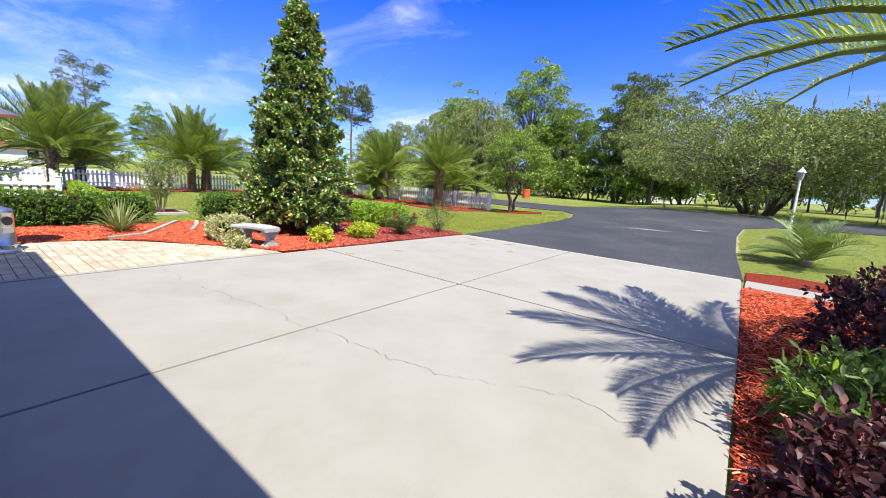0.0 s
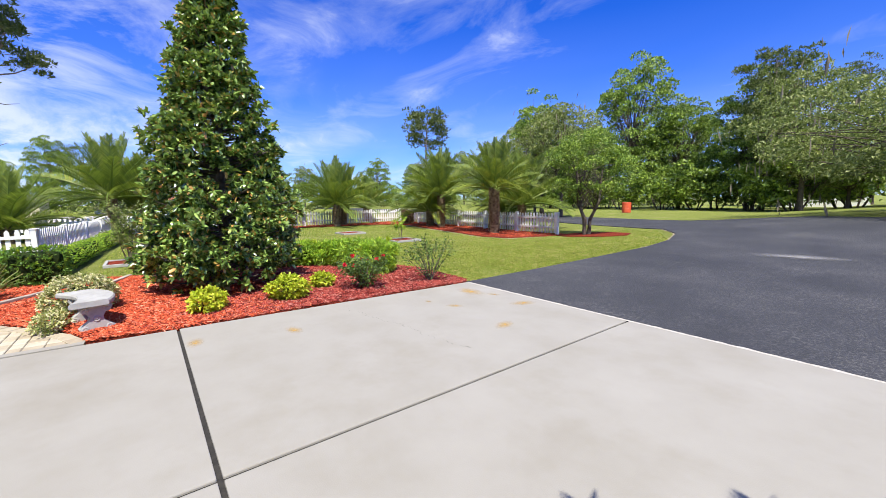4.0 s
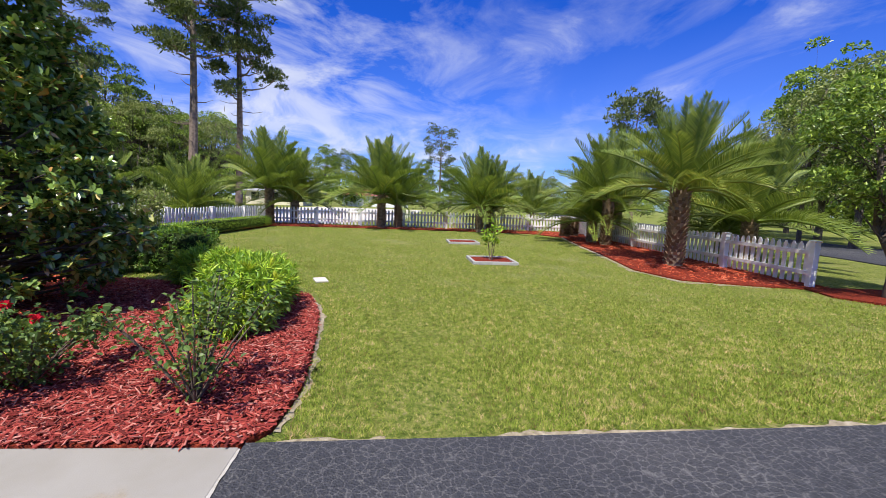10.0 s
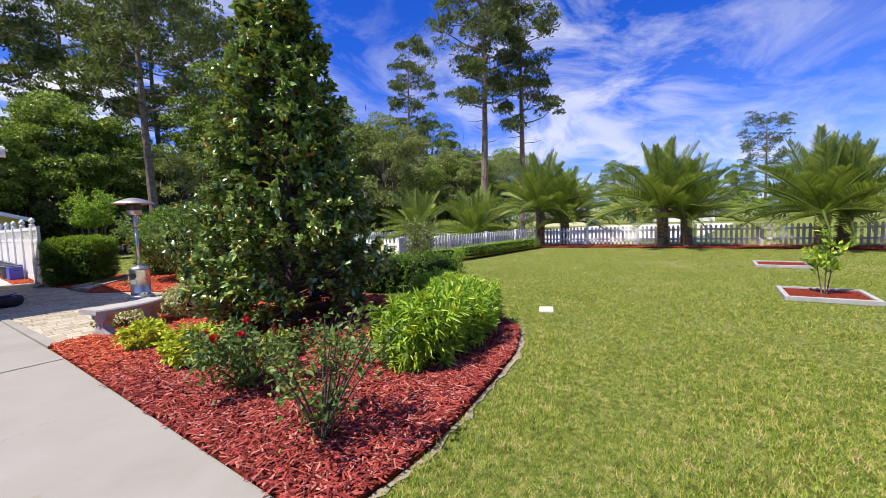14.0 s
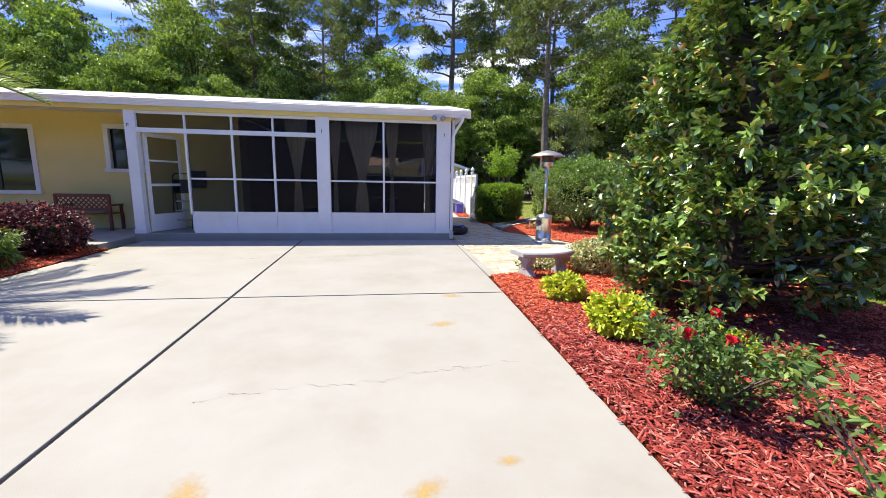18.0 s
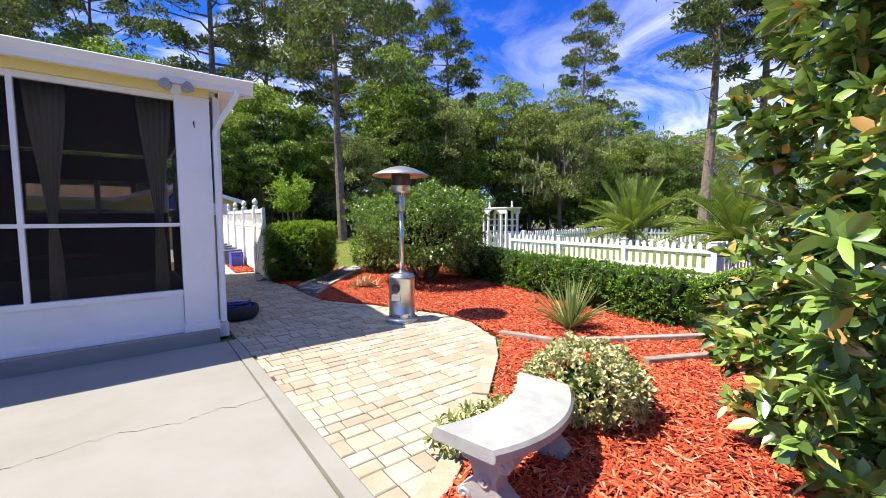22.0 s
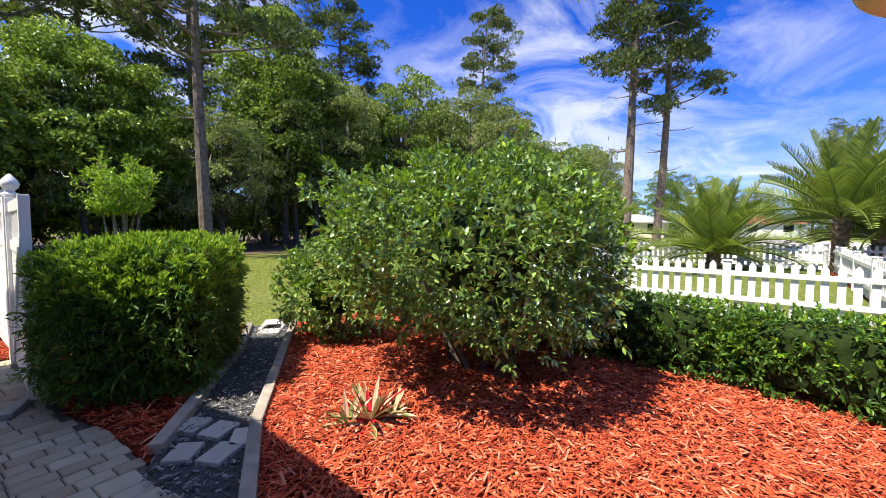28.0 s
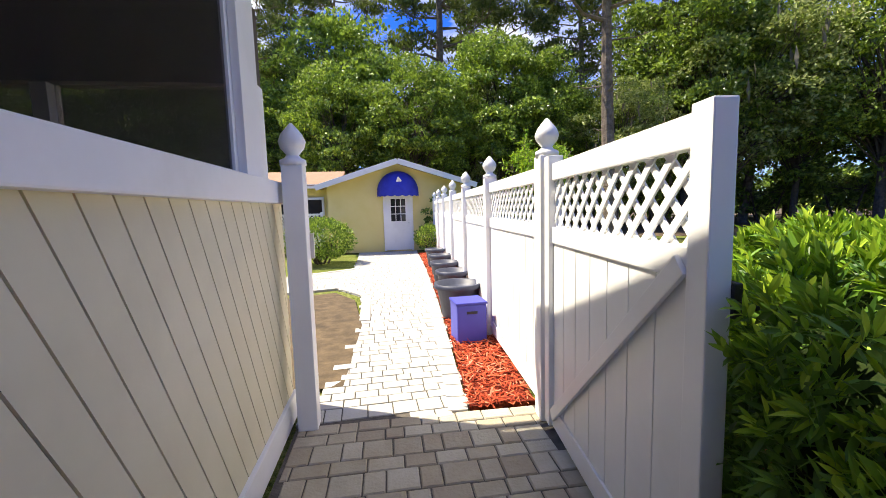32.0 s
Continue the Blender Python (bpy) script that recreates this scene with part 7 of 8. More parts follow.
# ---- path to the cottage ----
def cottage():
    Y = -19.5
    c = thing("cottage", "small yellow cottage with a white gable and brown shingles", "house")
    bm = bmesh.new()
    box(bm, -8.4, -22.5, 0, -3.6, Y, 2.3)
    vs = [bm.verts.new(p) for p in ((-8.4, Y, 2.3), (-3.6, Y, 2.3), (-6.0, Y, 3.05), (-8.4, -22.5, 2.3), (-3.6, -22.5, 2.3), (-6.0, -22.5, 3.05))]
    bm.faces.new((vs[0], vs[1], vs[2]))
    bm.faces.new((vs[5], vs[4], vs[3]))
    part("wall", bm, YELLOW, c)
    part("wing_wall", boxed(-3.6, -22.5, 0, 2.5, -20.2, 2.3, 0), YELLOW, c)
    for s in (-1, 1):
        bm = boxed(0, -3.5, -0.05, 2.85, 0.45, 0.05, 0.01)
        r = part("roof", bm, SHINGLE, c)
        r.matrix_basis = pose(-6.0, Y, 3.12, 0, 17.4, 0) if s > 0 else pose(-6.0, Y, 3.12, 0, 180 - 17.4, 0)
        v = part("gable_trim", boxed(0, -0.03, -0.09, 2.85, 0.03, 0.09, 0.005), WHITE, c)
        v.matrix_basis = pose(-6.0, Y + 0.47, 3.10, 0, 17.4 if s > 0 else 180 - 17.4, 0)
    wr = part("wing_roof", boxed(-4.0, 0, -0.05, 2.8, 2.2, 0.05, 0.01), SHINGLE, c)
    wr.matrix_basis = pose(0, -21.9, 3.0, -17, 0, 0)
    part("fascia", boxed(-3.9, -19.83, 2.28, 2.8, -19.79, 2.42, 0.004), WHITE, c)
    d = part("door", boxed(-6.42, Y, 0.05, -5.55, Y + 0.05, 2.05, 0.006), WHITE, c, "white door with a nine-pane window")
    part("door_frame", boxed(-6.5, Y, 0.03, -6.42, Y + 0.07, 2.12, 0.004), WHITE, c)
    part("door_frame", boxed(-5.55, Y, 0.03, -5.47, Y + 0.07, 2.12, 0.004), WHITE, c)
    part("door_glass", boxed(-6.25, Y + 0.045, 1.05, -5.72, Y + 0.056, 1.85, 0), GLASS, d)
    for i in range(4):
        x = -6.25 + 0.53 * i / 3
        part("muntin", boxed(x - 0.012, Y + 0.05, 1.05, x + 0.012, Y + 0.066, 1.85, 0.002), WHITE, d)
        z = 1.05 + 0.8 * i / 3
        part("muntin", boxed(-6.25, Y + 0.052, z - 0.012, -5.72, Y + 0.068, z + 0.012, 0.002), WHITE, d)
    part("door_knob", lathe([(0.02, 0), (0.03, 0.03), (0.0, 0.05)], 10), STEEL, d).matrix_basis = pose(-6.34, Y + 0.05, 1.0, -90)
    w = part("window", boxed(-3.3, -20.2, 1.0, -1.2, -20.17, 1.9, 0), GLASS, c, "dark wing window in white trim")
    for a in ((-3.38, 0.92, -3.3, 1.98), (-1.2, 0.92, -1.12, 1.98), (-3.3, 1.9, -1.2, 1.98), (-3.3, 0.92, -1.2, 1.0), (-2.28, 1.0, -2.22, 1.9)):
        part("window_frame", boxed(a[0], -20.2, a[1], a[2], -20.14, a[3], 0.003), WHITE, w)
    a = thing("dome_awning", "royal blue canvas dome awning over the cottage door", "awning", (-6.0, Y + 0.01, 2.08))
    bm = bmesh.new()
    R, n = 0.72, 18
    rings = []
    for k in range(7):
        e = (math.pi / 2) * k / 6
        rings.append([bm.verts.new((R * math.cos(math.pi * i / n), 0.62 * math.cos(e) * math.sin(math.pi * i / n) + 0.0, 0.0 + R * math.sin(math.pi * i / n) * math.sin(e))) for i in range(n + 1)])
    for p, q in zip(rings, rings[1:]):
        for i in range(n):
            bm.faces.new((p[i], p[i + 1], q[i + 1], q[i]))
    bmesh.ops.remove_doubles(bm, verts=bm.verts[:], dist=0.002)
    ob = part("canopy", bm, BLUE_CLOTH, a, smooth=True)
    bm = bmesh.new()
    last = None
    for i in range(37):
        t = math.pi * i / 36
        x, y = R * math.cos(t), 0.62 * math.sin(t)
        lo = -0.13 - 0.035 * abs(math.sin(t * 9))
        p = (bm.verts.new((x, y, 0)), bm.verts.new((x, y, lo)))
        if last:
            bm.faces.new((last[0], last[1], p[1], p[0]))
        last = p
    part("valance", bm, BLUE_CLOTH, a)
    bm = bmesh.new()
    vs = [bm.verts.new(p) for p in ((-0.10, 0, 0), (0.07, 0, 0.0), (-0.02, 0, 0.26), (-0.14, 0, 0.1))]
    bm.faces.new(vs)
    em = part("emblem", bm, WHITE, a, "plain white emblem shape")
    em.matrix_basis = pose(0.02, 0.52, 0.28, -35, 0, 0)


cottage()


def door_stop():
    t = thing("gate_stone", "speckled pale stone wedge holding the gate open", "stone", (-6.33, -6.18, 0.0), 55)
    bm = boxed(-0.17, -0.05, 0, 0.17, 0.05, 0.06, 0.015)
    for v in bm.verts:
        v.co += Vector((noise.noise(v.co * 9) * 0.02, noise.noise(v.co * 9 + Vector((5, 0, 0))) * 0.02, 0.012 * noise.noise(v.co * 14) if v.co.z > 0.02 else 0))
        if v.co.z > 0.02:
            v.co.z *= 1.0 - 0.8 * (v.co.x + 0.1)
    part("stone", bm, STONE, t)
    p = thing("lattice_screen", "white lattice panel before the cottage wing", "screen", (-3.4, -19.0, 0.0))
    part("lattice", lattice(bmesh.new(), 0, 1.7, 0.35, 1.35), WHITE, p)
    for x in (-0.05, 0.85, 1.75):
        part("post", boxed(x - 0.04, -0.04, 0, x + 0.04, 0.04, 1.45, 0.005), WHITE, p)
    part("rail", boxed(0, -0.02, 1.35, 1.7, 0.02, 1.41, 0.004), WHITE, p)
    part("rail", boxed(0, -0.02, 0.29, 1.7, 0.02, 0.35, 0.004), WHITE, p)


door_stop()
for k, (x, y, s) in enumerate(((-6.48, -10.5, 0.30), (-6.6, -11.6, 0.27), (-6.62, -12.7, 0.26), (-6.7, -13.9, 0.25), (-6.75, -15.2, 0.25))):
    p = thing("planter_pot", "dark blue round planter pot on red mulch", "pot", (x, y, 0), group="pots along the fence")
    part("pot_body", lathe([(s * 0.68, 0), (s * 0.72, 0.02), (s * 0.95, 0.40), (s * 1.08, 0.41), (s * 1.08, 0.47), (s * 0.96, 0.47), (s * 0.93, 0.40), (s * 0.0, 0.38)], 24, False), POT, p, smooth=True)
b = thing("storage_bin", "square blue plastic bin with a handle slot", "bin", (-6.42, -9.55, 0), 4)
part("bin_body", boxed(-0.165, -0.165, 0, 0.165, 0.165, 0.43, 0.02), BLUE, b)
part("bin_lid", boxed(-0.175, -0.175, 0.43, 0.175, 0.175, 0.455, 0.01), BLUE, b)
part("handle_slot", boxed(-0.06, 0.163, 0.33, 0.06, 0.171, 0.36, 0.004), BLACK, b)
shrub("cottage_shrub", "round bright shrub before the yellow cottage", "bush", (-3.7, -16.9, 0), (0.95, 0.8, 1.3), 4200, (0.10, 0.05), BRIGHTLEAF, 120, 2.1, 0.1, 0.5, lumpy=0.15)
shrub("cottage_shrub", "small bright shrub beside the cottage door", "bush", (-7.0, -18.6, 0), (0.5, 0.45, 0.95), 1800, (0.09, 0.05), BRIGHTLEAF, 121, 2.1, 0.1, 0.5)
broad_tree("climbing_shrub", "thin leafy shrub against the cottage wall", (-7.35, -19.1, 0), 2.2, 0.55, 0.4, 122, BROADLEAF, 12, 60, (0.11, 0.06), 0.025, category="bush")


# ---- edgings, slabs and beds in the lawn ----
def edging(label, a, b, w=0.09, h=0.07):
    t = thing("timber_edging", label, "edging", (a[0], a[1], -0.02), math.degrees(math.atan2(b[1] - a[1], b[0] - a[0])))
    part("beam", boxed(0, -w / 2, 0, math.hypot(b[0] - a[0], b[1] - a[1]), w / 2, h + 0.02, 0.012), TIMBER, t)


for a, b in (((-7.56, 0.44), (-7.82, 1.06)), ((-7.85, 1.1), (-8.5, 1.52)), ((-8.52, 1.53), (-9.75, 2.28)), ((-8.0, 2.04), (-8.75, 2.4)), ((-8.77, 2.41), (-9.65, 2.74)),
             ((-6.66, -3.46), (-7.24, -4.33)), ((-7.25, -4.35), (-7.72, -4.90)), ((-7.73, -4.92), (-9.32, -6.79)), ((-6.7, -4.58), (-7.5, -5.48)), ((-7.51, -5.5), (-8.2, -6.25)), ((-8.21, -6.27), (-8.88, -7.22))):
    edging("weathered grey timber edging set in mulch", a, b)
for k, (x, y, w, d, r) in enumerate(((-9.12, -7.02, 0.6, 0.3, 48), (-8.95, -6.78, 0.5, 0.28, 44), (-7.0, -4.75, 0.22, 0.17, 30), (-7.08, -4.53, 0.22, 0.18, 20), (-7.13, -4.29, 0.24, 0.17, 50), (-6.80, -4.42, 0.22, 0.17, 40), (-6.93, -4.22, 0.24, 0.17, 24))):
    s = thing("stepping_slab", "rough pale stepping slab", "slab", (x, y, 0), r, group="stepping slabs")
    part("stone", boxed(-w / 2, -d / 2, -0.02, w / 2, d / 2, 0.03, 0.01), SLAB, s)


def tree_box(x, y, plant):
    t = thing("mulch_frame", "square concrete edging filled with red mulch", "edging", (x, y, -0.03))
    for a in ((-0.57, -0.57, 0.57, -0.5), (-0.57, 0.5, 0.57, 0.57), (-0.57, -0.5, -0.5, 0.5), (0.5, -0.5, 0.57, 0.5)):
        part("edge", boxed(a[0], a[1], 0, a[2], a[3], 0.08, 0.01), STONE, t)
    part("mulch", boxed(-0.5, -0.5, 0, 0.5, 0.5, 0.05, 0), MULCH, t, "red bark mulch")
    if plant:
        vase_shrub("sapling", "young sapling with a few bright leaves", "tree", (x, y, 0.02), 1.05, 0.30, 0.35, 131, LIMEHEDGE, 3, 9, (0.10, 0.05), 0.012, 9, 0.6)


tree_box(-12.45, 11.15, True)
tree_box(-17.2, 11.1, False)
tree_box(-12.4, 2.72, False)
s = thing("utility_cover", "pale flat cover set in the lawn", "cover", (-9.6, 7.4, -0.03), 20)
part("plate", boxed(-0.18, -0.11, 0, 0.18, 0.11, 0.03, 0.01), SLAB, s)
vase_shrub("lawn_shrub", "thin open many-stemmed shrub on the lawn", "bush", (-12.4, 2.72, 0), 1.75, 0.72, 0.4, 133, OAKLEAF, 7, 22, (0.075, 0.034), 0.016, 16, 0.42)


# ---- lamp post, barrel and distance to the north ----
def lamp_post(x, y):
    z = gz(x, y)
    t = thing("lamp_post", "white post lantern beside the asphalt", "lamp post", (x, y, z))
    part("pole", lathe([(0.075, 0), (0.075, 0.25), (0.05, 0.28), (0.042, 2.05), (0.06, 2.07)], 14), WHITE, t)
    part("lantern", lathe([(0.06, 2.07), (0.085, 2.12), (0.12, 2.36), (0.12, 2.37)], 6, False), STONE, t)
    part("roof", lathe([(0.15, 2.37), (0.10, 2.45), (0.03, 2.52), (0.012, 2.60)], 6, False), WHITE, t)


lamp_post(3.0, 20.2)
b = thing("drum", "orange-red steel drum standing on the grass", "barrel", (-20.5, 42.5, gz(-20, 42)))
part("shell", lathe([(0.0, 0), (0.42, 0), (0.43, 0.03), (0.42, 0.06), (0.44, 0.38), (0.42, 0.42), (0.44, 0.46), (0.43, 1.0), (0.4, 1.02), (0.0, 1.01)], 24, False), RED, b)

broad_tree("crape_myrtle", "small round tree at the end of the fence", (-8.5, 17.6, gz(-8.5, 17.6)), 4.25, 1.55, 1.25, 140, BRIGHTLEAF, 80, 180, (0.105, 0.052), 0.07, multi=3, rad=0.25)
broad_tree("live_oak", "broad grey-green live oak with hanging moss", (1.6, 35.0, 0.4), 7.4, 9.5, 1.0, 141, OAKLEAF, 210, 200, (0.22, 0.10), 0.19, multi=5, rad=0.135, moss=12)
broad_tree("live_oak", "spreading live oak behind the asphalt bend", (13.0, 32.5, 0.4), 7.6, 8.0, 1.0, 142, OAKLEAF, 180, 200, (0.22, 0.10), 0.19, multi=4, rad=0.14, moss=12)
vase_shrub("crape_myrtle", "light green multi-stemmed small tree by the wood", "tree", (-11.3, -19.8, 0), 4.1, 1.7, 1.8, 143, LIMEHEDGE, 9, 34, (0.15, 0.07), 0.055, 20, 0.34)

# two kinds of trees, copied for the wood and the far tree lines
wood_a = broad_tree("oak_tree", "dense dark green oak of the wood", (-24.0, -27.0, 0), 13.5, 4.0, 2.6, 150, BROADLEAF, 110, 150, (0.25, 0.14), 0.2, group="trees of the wood", rad=0.23)
wood_b = broad_tree("oak_tree", "bright green oak at the edge of the wood", (-13.0, -29.0, 0), 11.5, 3.7, 2.0, 151, BRIGHTLEAF, 105, 150, (0.24, 0.135), 0.17, group="trees of the wood", rad=0.24)
wood_c = broad_tree("oak_tree", "grey-green moss-hung oak of the wood", (-34.0, -18.0, 0), 12.0, 4.4, 2.0, 152, OAKLEAF, 110, 150, (0.235, 0.12), 0.22, group="trees of the wood", rad=0.22, moss=10)
brush = broad_tree("understory_bush", "dark leafy undergrowth in the shade of the wood", (-20.0, -33.0, 0), 4.2, 3.0, 0.1, 153, BROADLEAF, 34, 70, (0.32, 0.18), 0.06, multi=4, group="undergrowth", rad=0.26, category="bush")
pine_a = pine("tall pine with an open crown", (-33.0, -6.3, 0), 22.5, 160, 0.55, 4.6, 24, trunk=0.30)
pine_b = pine("slender tall pine with a tufted crown", (-38.3, -5.1, 0), 23.5, 161, 0.62, 3.8, 26, trunk=0.27)
pine_c = pine("moss-hung tall pine at the edge of the wood", (-15.0, -21.2, 0), 20.5, 162, 0.58, 5.2, 28, trunk=0.27)


def grove(kinds, spots, seed):
    r = random.Random(seed)
    for x, y, s in spots:
        k = kinds[r.randrange(len(kinds))]
        c = copy_thing(k, pose(x, y, gz(x, y) - 0.05, 0, 0, r.uniform(0, 360)))
        q = s * r.uniform(0.9, 1.12)
        c.scale = (q, q, q * r.uniform(0.92, 1.12))


r = random.Random(5)
spots = []
for i in range(17):
    x = -30 + 3.9 * i + r.uniform(-1, 1)
    spots.append((x, -27.0 + r.uniform(-1.5, 1.5), r.uniform(0.78, 1.08) * (0.96 if x < -20 else (0.86 if x < -5 else 0.92))))
for i in range(12):
    x = -36 + 6.0 * i + r.uniform(-1.5, 1.5)
    spots.append((x, -34 + r.uniform(-2, 2), r.uniform(0.95, 1.25) * (0.92 if x < -20 else (0.80 if x < -5 else 0.86))))
for i in range(8):
    spots.append((-32.5 - 2.4 * i + r.uniform(-1, 1), -23 + 1.4 * i + r.uniform(-1, 1), r.uniform(0.7, 1.0)))
for i in range(6):
    spots.append((-40 - 3.4 * i, -27 + 2.0 * i + r.uniform(-2, 2), r.uniform(0.9, 1.2)))
spots += [(-3.2, -30.5, 1.0), (-6.6, -28.6, 0.92), (0.4, -32.5, 0.95), (-12.2, -27.6, 0.82), (-17.4, -29.2, 0.86), (8.0, -33.0, 1.15), (13.0, -30.5, 1.1), (18.5, -32.5, 1.2), (24.0, -30.0, 1.15), (30.0, -31.0, 1.2)]
grove((wood_a, wood_b, wood_b, wood_c), spots, 6)
grove((brush,), [(-48 + 4.1 * i + r.uniform(-1.5, 1.5), -31.5 - 5.0 * (i % 2) + 0.35 * max(0, 6 - i) * 3 + r.uniform(-1, 1), r.uniform(0.8, 1.25)) for i in range(22)] + [(-50 + 3.2 * i, -39 + r.uniform(-1.5, 1.5), r.uniform(0.9, 1.3)) for i in range(22)], 16)
spots = [(-22 + 6.3 * i + r.uniform(-2, 2), -38 + r.uniform(-5, 3), r.uniform(0.98, 1.28) * (1.0 if i < 3 else 0.84)) for i in range(11)] + [(-29, -29, 1.0), (-24, -31, 1.0), (-45, -22, 0.95), (2, -31, 0.82), (9, -30, 0.82)]
grove((pine_a, pine_b, pine_c), spots, 7)
grove((brush,), [(-88 + 0.4 * i + r.uniform(-4, 4), -22 + 5.0 * i, r.uniform(0.9, 1.6)) for i in range(18)] + [(-70 + 5.2 * i, 62 + r.uniform(-4, 4), r.uniform(0.8, 1.3)) for i in range(24)], 17)
# far tree lines to the west and north
grove((brush,), [(-48 + 4.2 * i + r.uniform(-1.2, 1.2), 54.5 + r.uniform(-2, 2), r.uniform(1.1, 1.6)) for i in range(13)] + [(-38, -19.5, 1.2), (-41.5, -23, 1.2), (-35.5, -23, 1.1), (-44.5, -17, 1.2), (-47, -21, 1.3), (-43, -13, 1.0), (-49, -12, 1.2), (-33, -26, 1.1)], 18)
spots = [(-112 + r.uniform(-8, 8), -20 + 8.5 * i, r.uniform(0.75, 1.15)) for i in range(13)]
spots += [(-95 + 7.5 * i + r.uniform(-3, 3), 78 + r.uniform(-6, 6) - 0.12 * i, r.uniform(0.9, 1.3)) for i in range(22)]
spots += [(-20 + 6.5 * i + r.uniform(-2, 2), 58 + r.uniform(-4, 4) - 0.8 * i, r.uniform(0.6, 0.9)) for i in range(12)]
spots += [(48 + r.uniform(-4, 4), 50 - 7 * i, r.uniform(0.8, 1.1)) for i in range(9)]
grove((wood_a, wood_c, wood_b), spots, 8)
grove((wood_a,), [(-36, 61, 1.0), (-28, 57, 1.4), (-23, 60, 1.05), (-15, 58, 0.9), (-43, 64, 1.0), (-40, 55, 0.8)], 9)
grove((wood_c,), [(-19.5, 30.5, 0.75), (-26, 36, 0.85), (-33, 41, 0.8), (-9, 52, 0.95)], 10)
pine_f = pine("broad-topped pine standing alone far off", (-107.0, 18.2, 0), 19.5, 171, 0.52, 5.6, 24, 40, trunk=0.3)
pine("flat-topped pine behind the palms", (-36.0, 29.0, gz(-36, 29)), 10.4, 172, 0.34, 2.6, 14, 36, trunk=0.16)
pine("tall pine rising behind the live oaks", (-13.0, 56.0, gz(-13, 56)), 15.5, 173, 0.6, 4.2, 26, 50, trunk=0.25)
grove((pine_f,), [(-9, 78, 0.75), (-118, -9, 0.7), (24, 64, 0.8)], 11)
broad_tree("sweetgum_tree", "slender light-green tree behind the palms", (-22.2, 30.5, gz(-22, 30)), 10.6, 2.0, 2.4, 174, BRIGHTLEAF, 46, 90, (0.2, 0.11), 0.1, rad=0.28)


def far_house(label, x, y, w, d, h, rz, roof, wall):
    t = thing("house", label, "house", (x, y, 0), rz)
    part("wall", boxed(-w / 2, -d / 2, 0, w / 2, d / 2, h, 0.01), wall, t)
    bm = bmesh.new()
    o = 0.5
    vs = [bm.verts.new(p) for p in ((-w / 2 - o, -d / 2 - o, h), (w / 2 + o, -d / 2 - o, h), (w / 2 + o, d / 2 + o, h), (-w / 2 - o, d / 2 + o, h), (-w / 2 + d / 2, 0, h + 1.3), (w / 2 - d / 2, 0, h + 1.3))]
    for f in ((0, 1, 5, 4), (1, 2, 5), (2, 3, 4, 5), (3, 0, 4), (3, 2, 1, 0)):
        bm.faces.new([vs[i] for i in f])
    part("roof", bm, roof, t)
    for i in range(3):
        xx = -w / 2 + w * (i + 0.5) / 3
        win = part("window", boxed(xx - 0.6, -d / 2 - 0.04, 0.9, xx + 0.6, -d / 2 + 0.02, 2.0, 0.01), GLASS, t)
        part("sill", boxed(xx - 0.7, -d / 2 - 0.08, 0.82, xx + 0.7, -d / 2, 0.9, 0.005), WHITE, win)


far_house("distant white house with a red roof", -88, 3, 13, 8, 2.2, 95, TERRACOTTA_ROOF, WHITE)
far_house("distant pale house among trees", -74, -12, 9, 7, 2.2, 90, ROOFING, CREAM)
far_house("distant white house behind the north trees", -11, 72, 8, 6, 2.8, 10, ROOFING, WHITE)


# ---- mulch chips and grass blades ----
def chips(name, label, poly, per, seed, material=None, what="mulch", size=1.0, part_of=None):
    rng = np.random.default_rng(seed)
    P = np.array(poly)
    lo, hi = P.min(0), P.max(0)
    n = int((hi[0] - lo[0]) * (hi[1] - lo[1]) * per)
    X, Y = rng.uniform(lo[0], hi[0], n), rng.uniform(lo[1], hi[1], n)
    k = inside(poly, X, Y)
    if part_of:
        k &= part_of(X, Y + rng.normal(size=n) * 0.6)
    X, Y = X[k], Y[k]
    Z = np.array([gz(a, b) + 0.012 + 0.03 * max(-0.3, noise.noise((a * 1.3, b * 1.3, 0))) for a, b in zip(X, Y)])
    n = len(X)
    a = rng.uniform(0, 6.283, n)
    tilt = rng.normal(size=n) * 0.28
    L = (rng.gamma(4, 0.009, n)[:, None] + 0.012) * size
    W = rng.uniform(0.004, 0.010, n)[:, None]
    D = np.stack([np.cos(a) * np.cos(tilt), np.sin(a) * np.cos(tilt), np.sin(tilt)], 1)
    S = np.stack([-np.sin(a), np.cos(a), rng.normal(size=n) * 0.3], 1)
    C = np.stack([X, Y, Z + rng.uniform(0, 0.02, n)], 1)
    U = np.array((0, 0, 1.0)) * 0.007
    V = np.stack([C - D * L - S * W, C + D * L - S * W * 0.6, C + D * L * 0.9 + S * W, C - D * L * 0.8 + S * W * 0.7, C + U], 1).reshape(-1, 3)
    i = np.arange(n)[:, None] * 5
    F = np.concatenate([i + np.array([[0, 1, 4]]), i + np.array([[1, 2, 4]]), i + np.array([[2, 3, 4]]), i + np.array([[3, 0, 4]])], 1).reshape(-1, 3)
    tagged(raw(name, V, F, material or CHIP, None), label, what, kind="stuff")


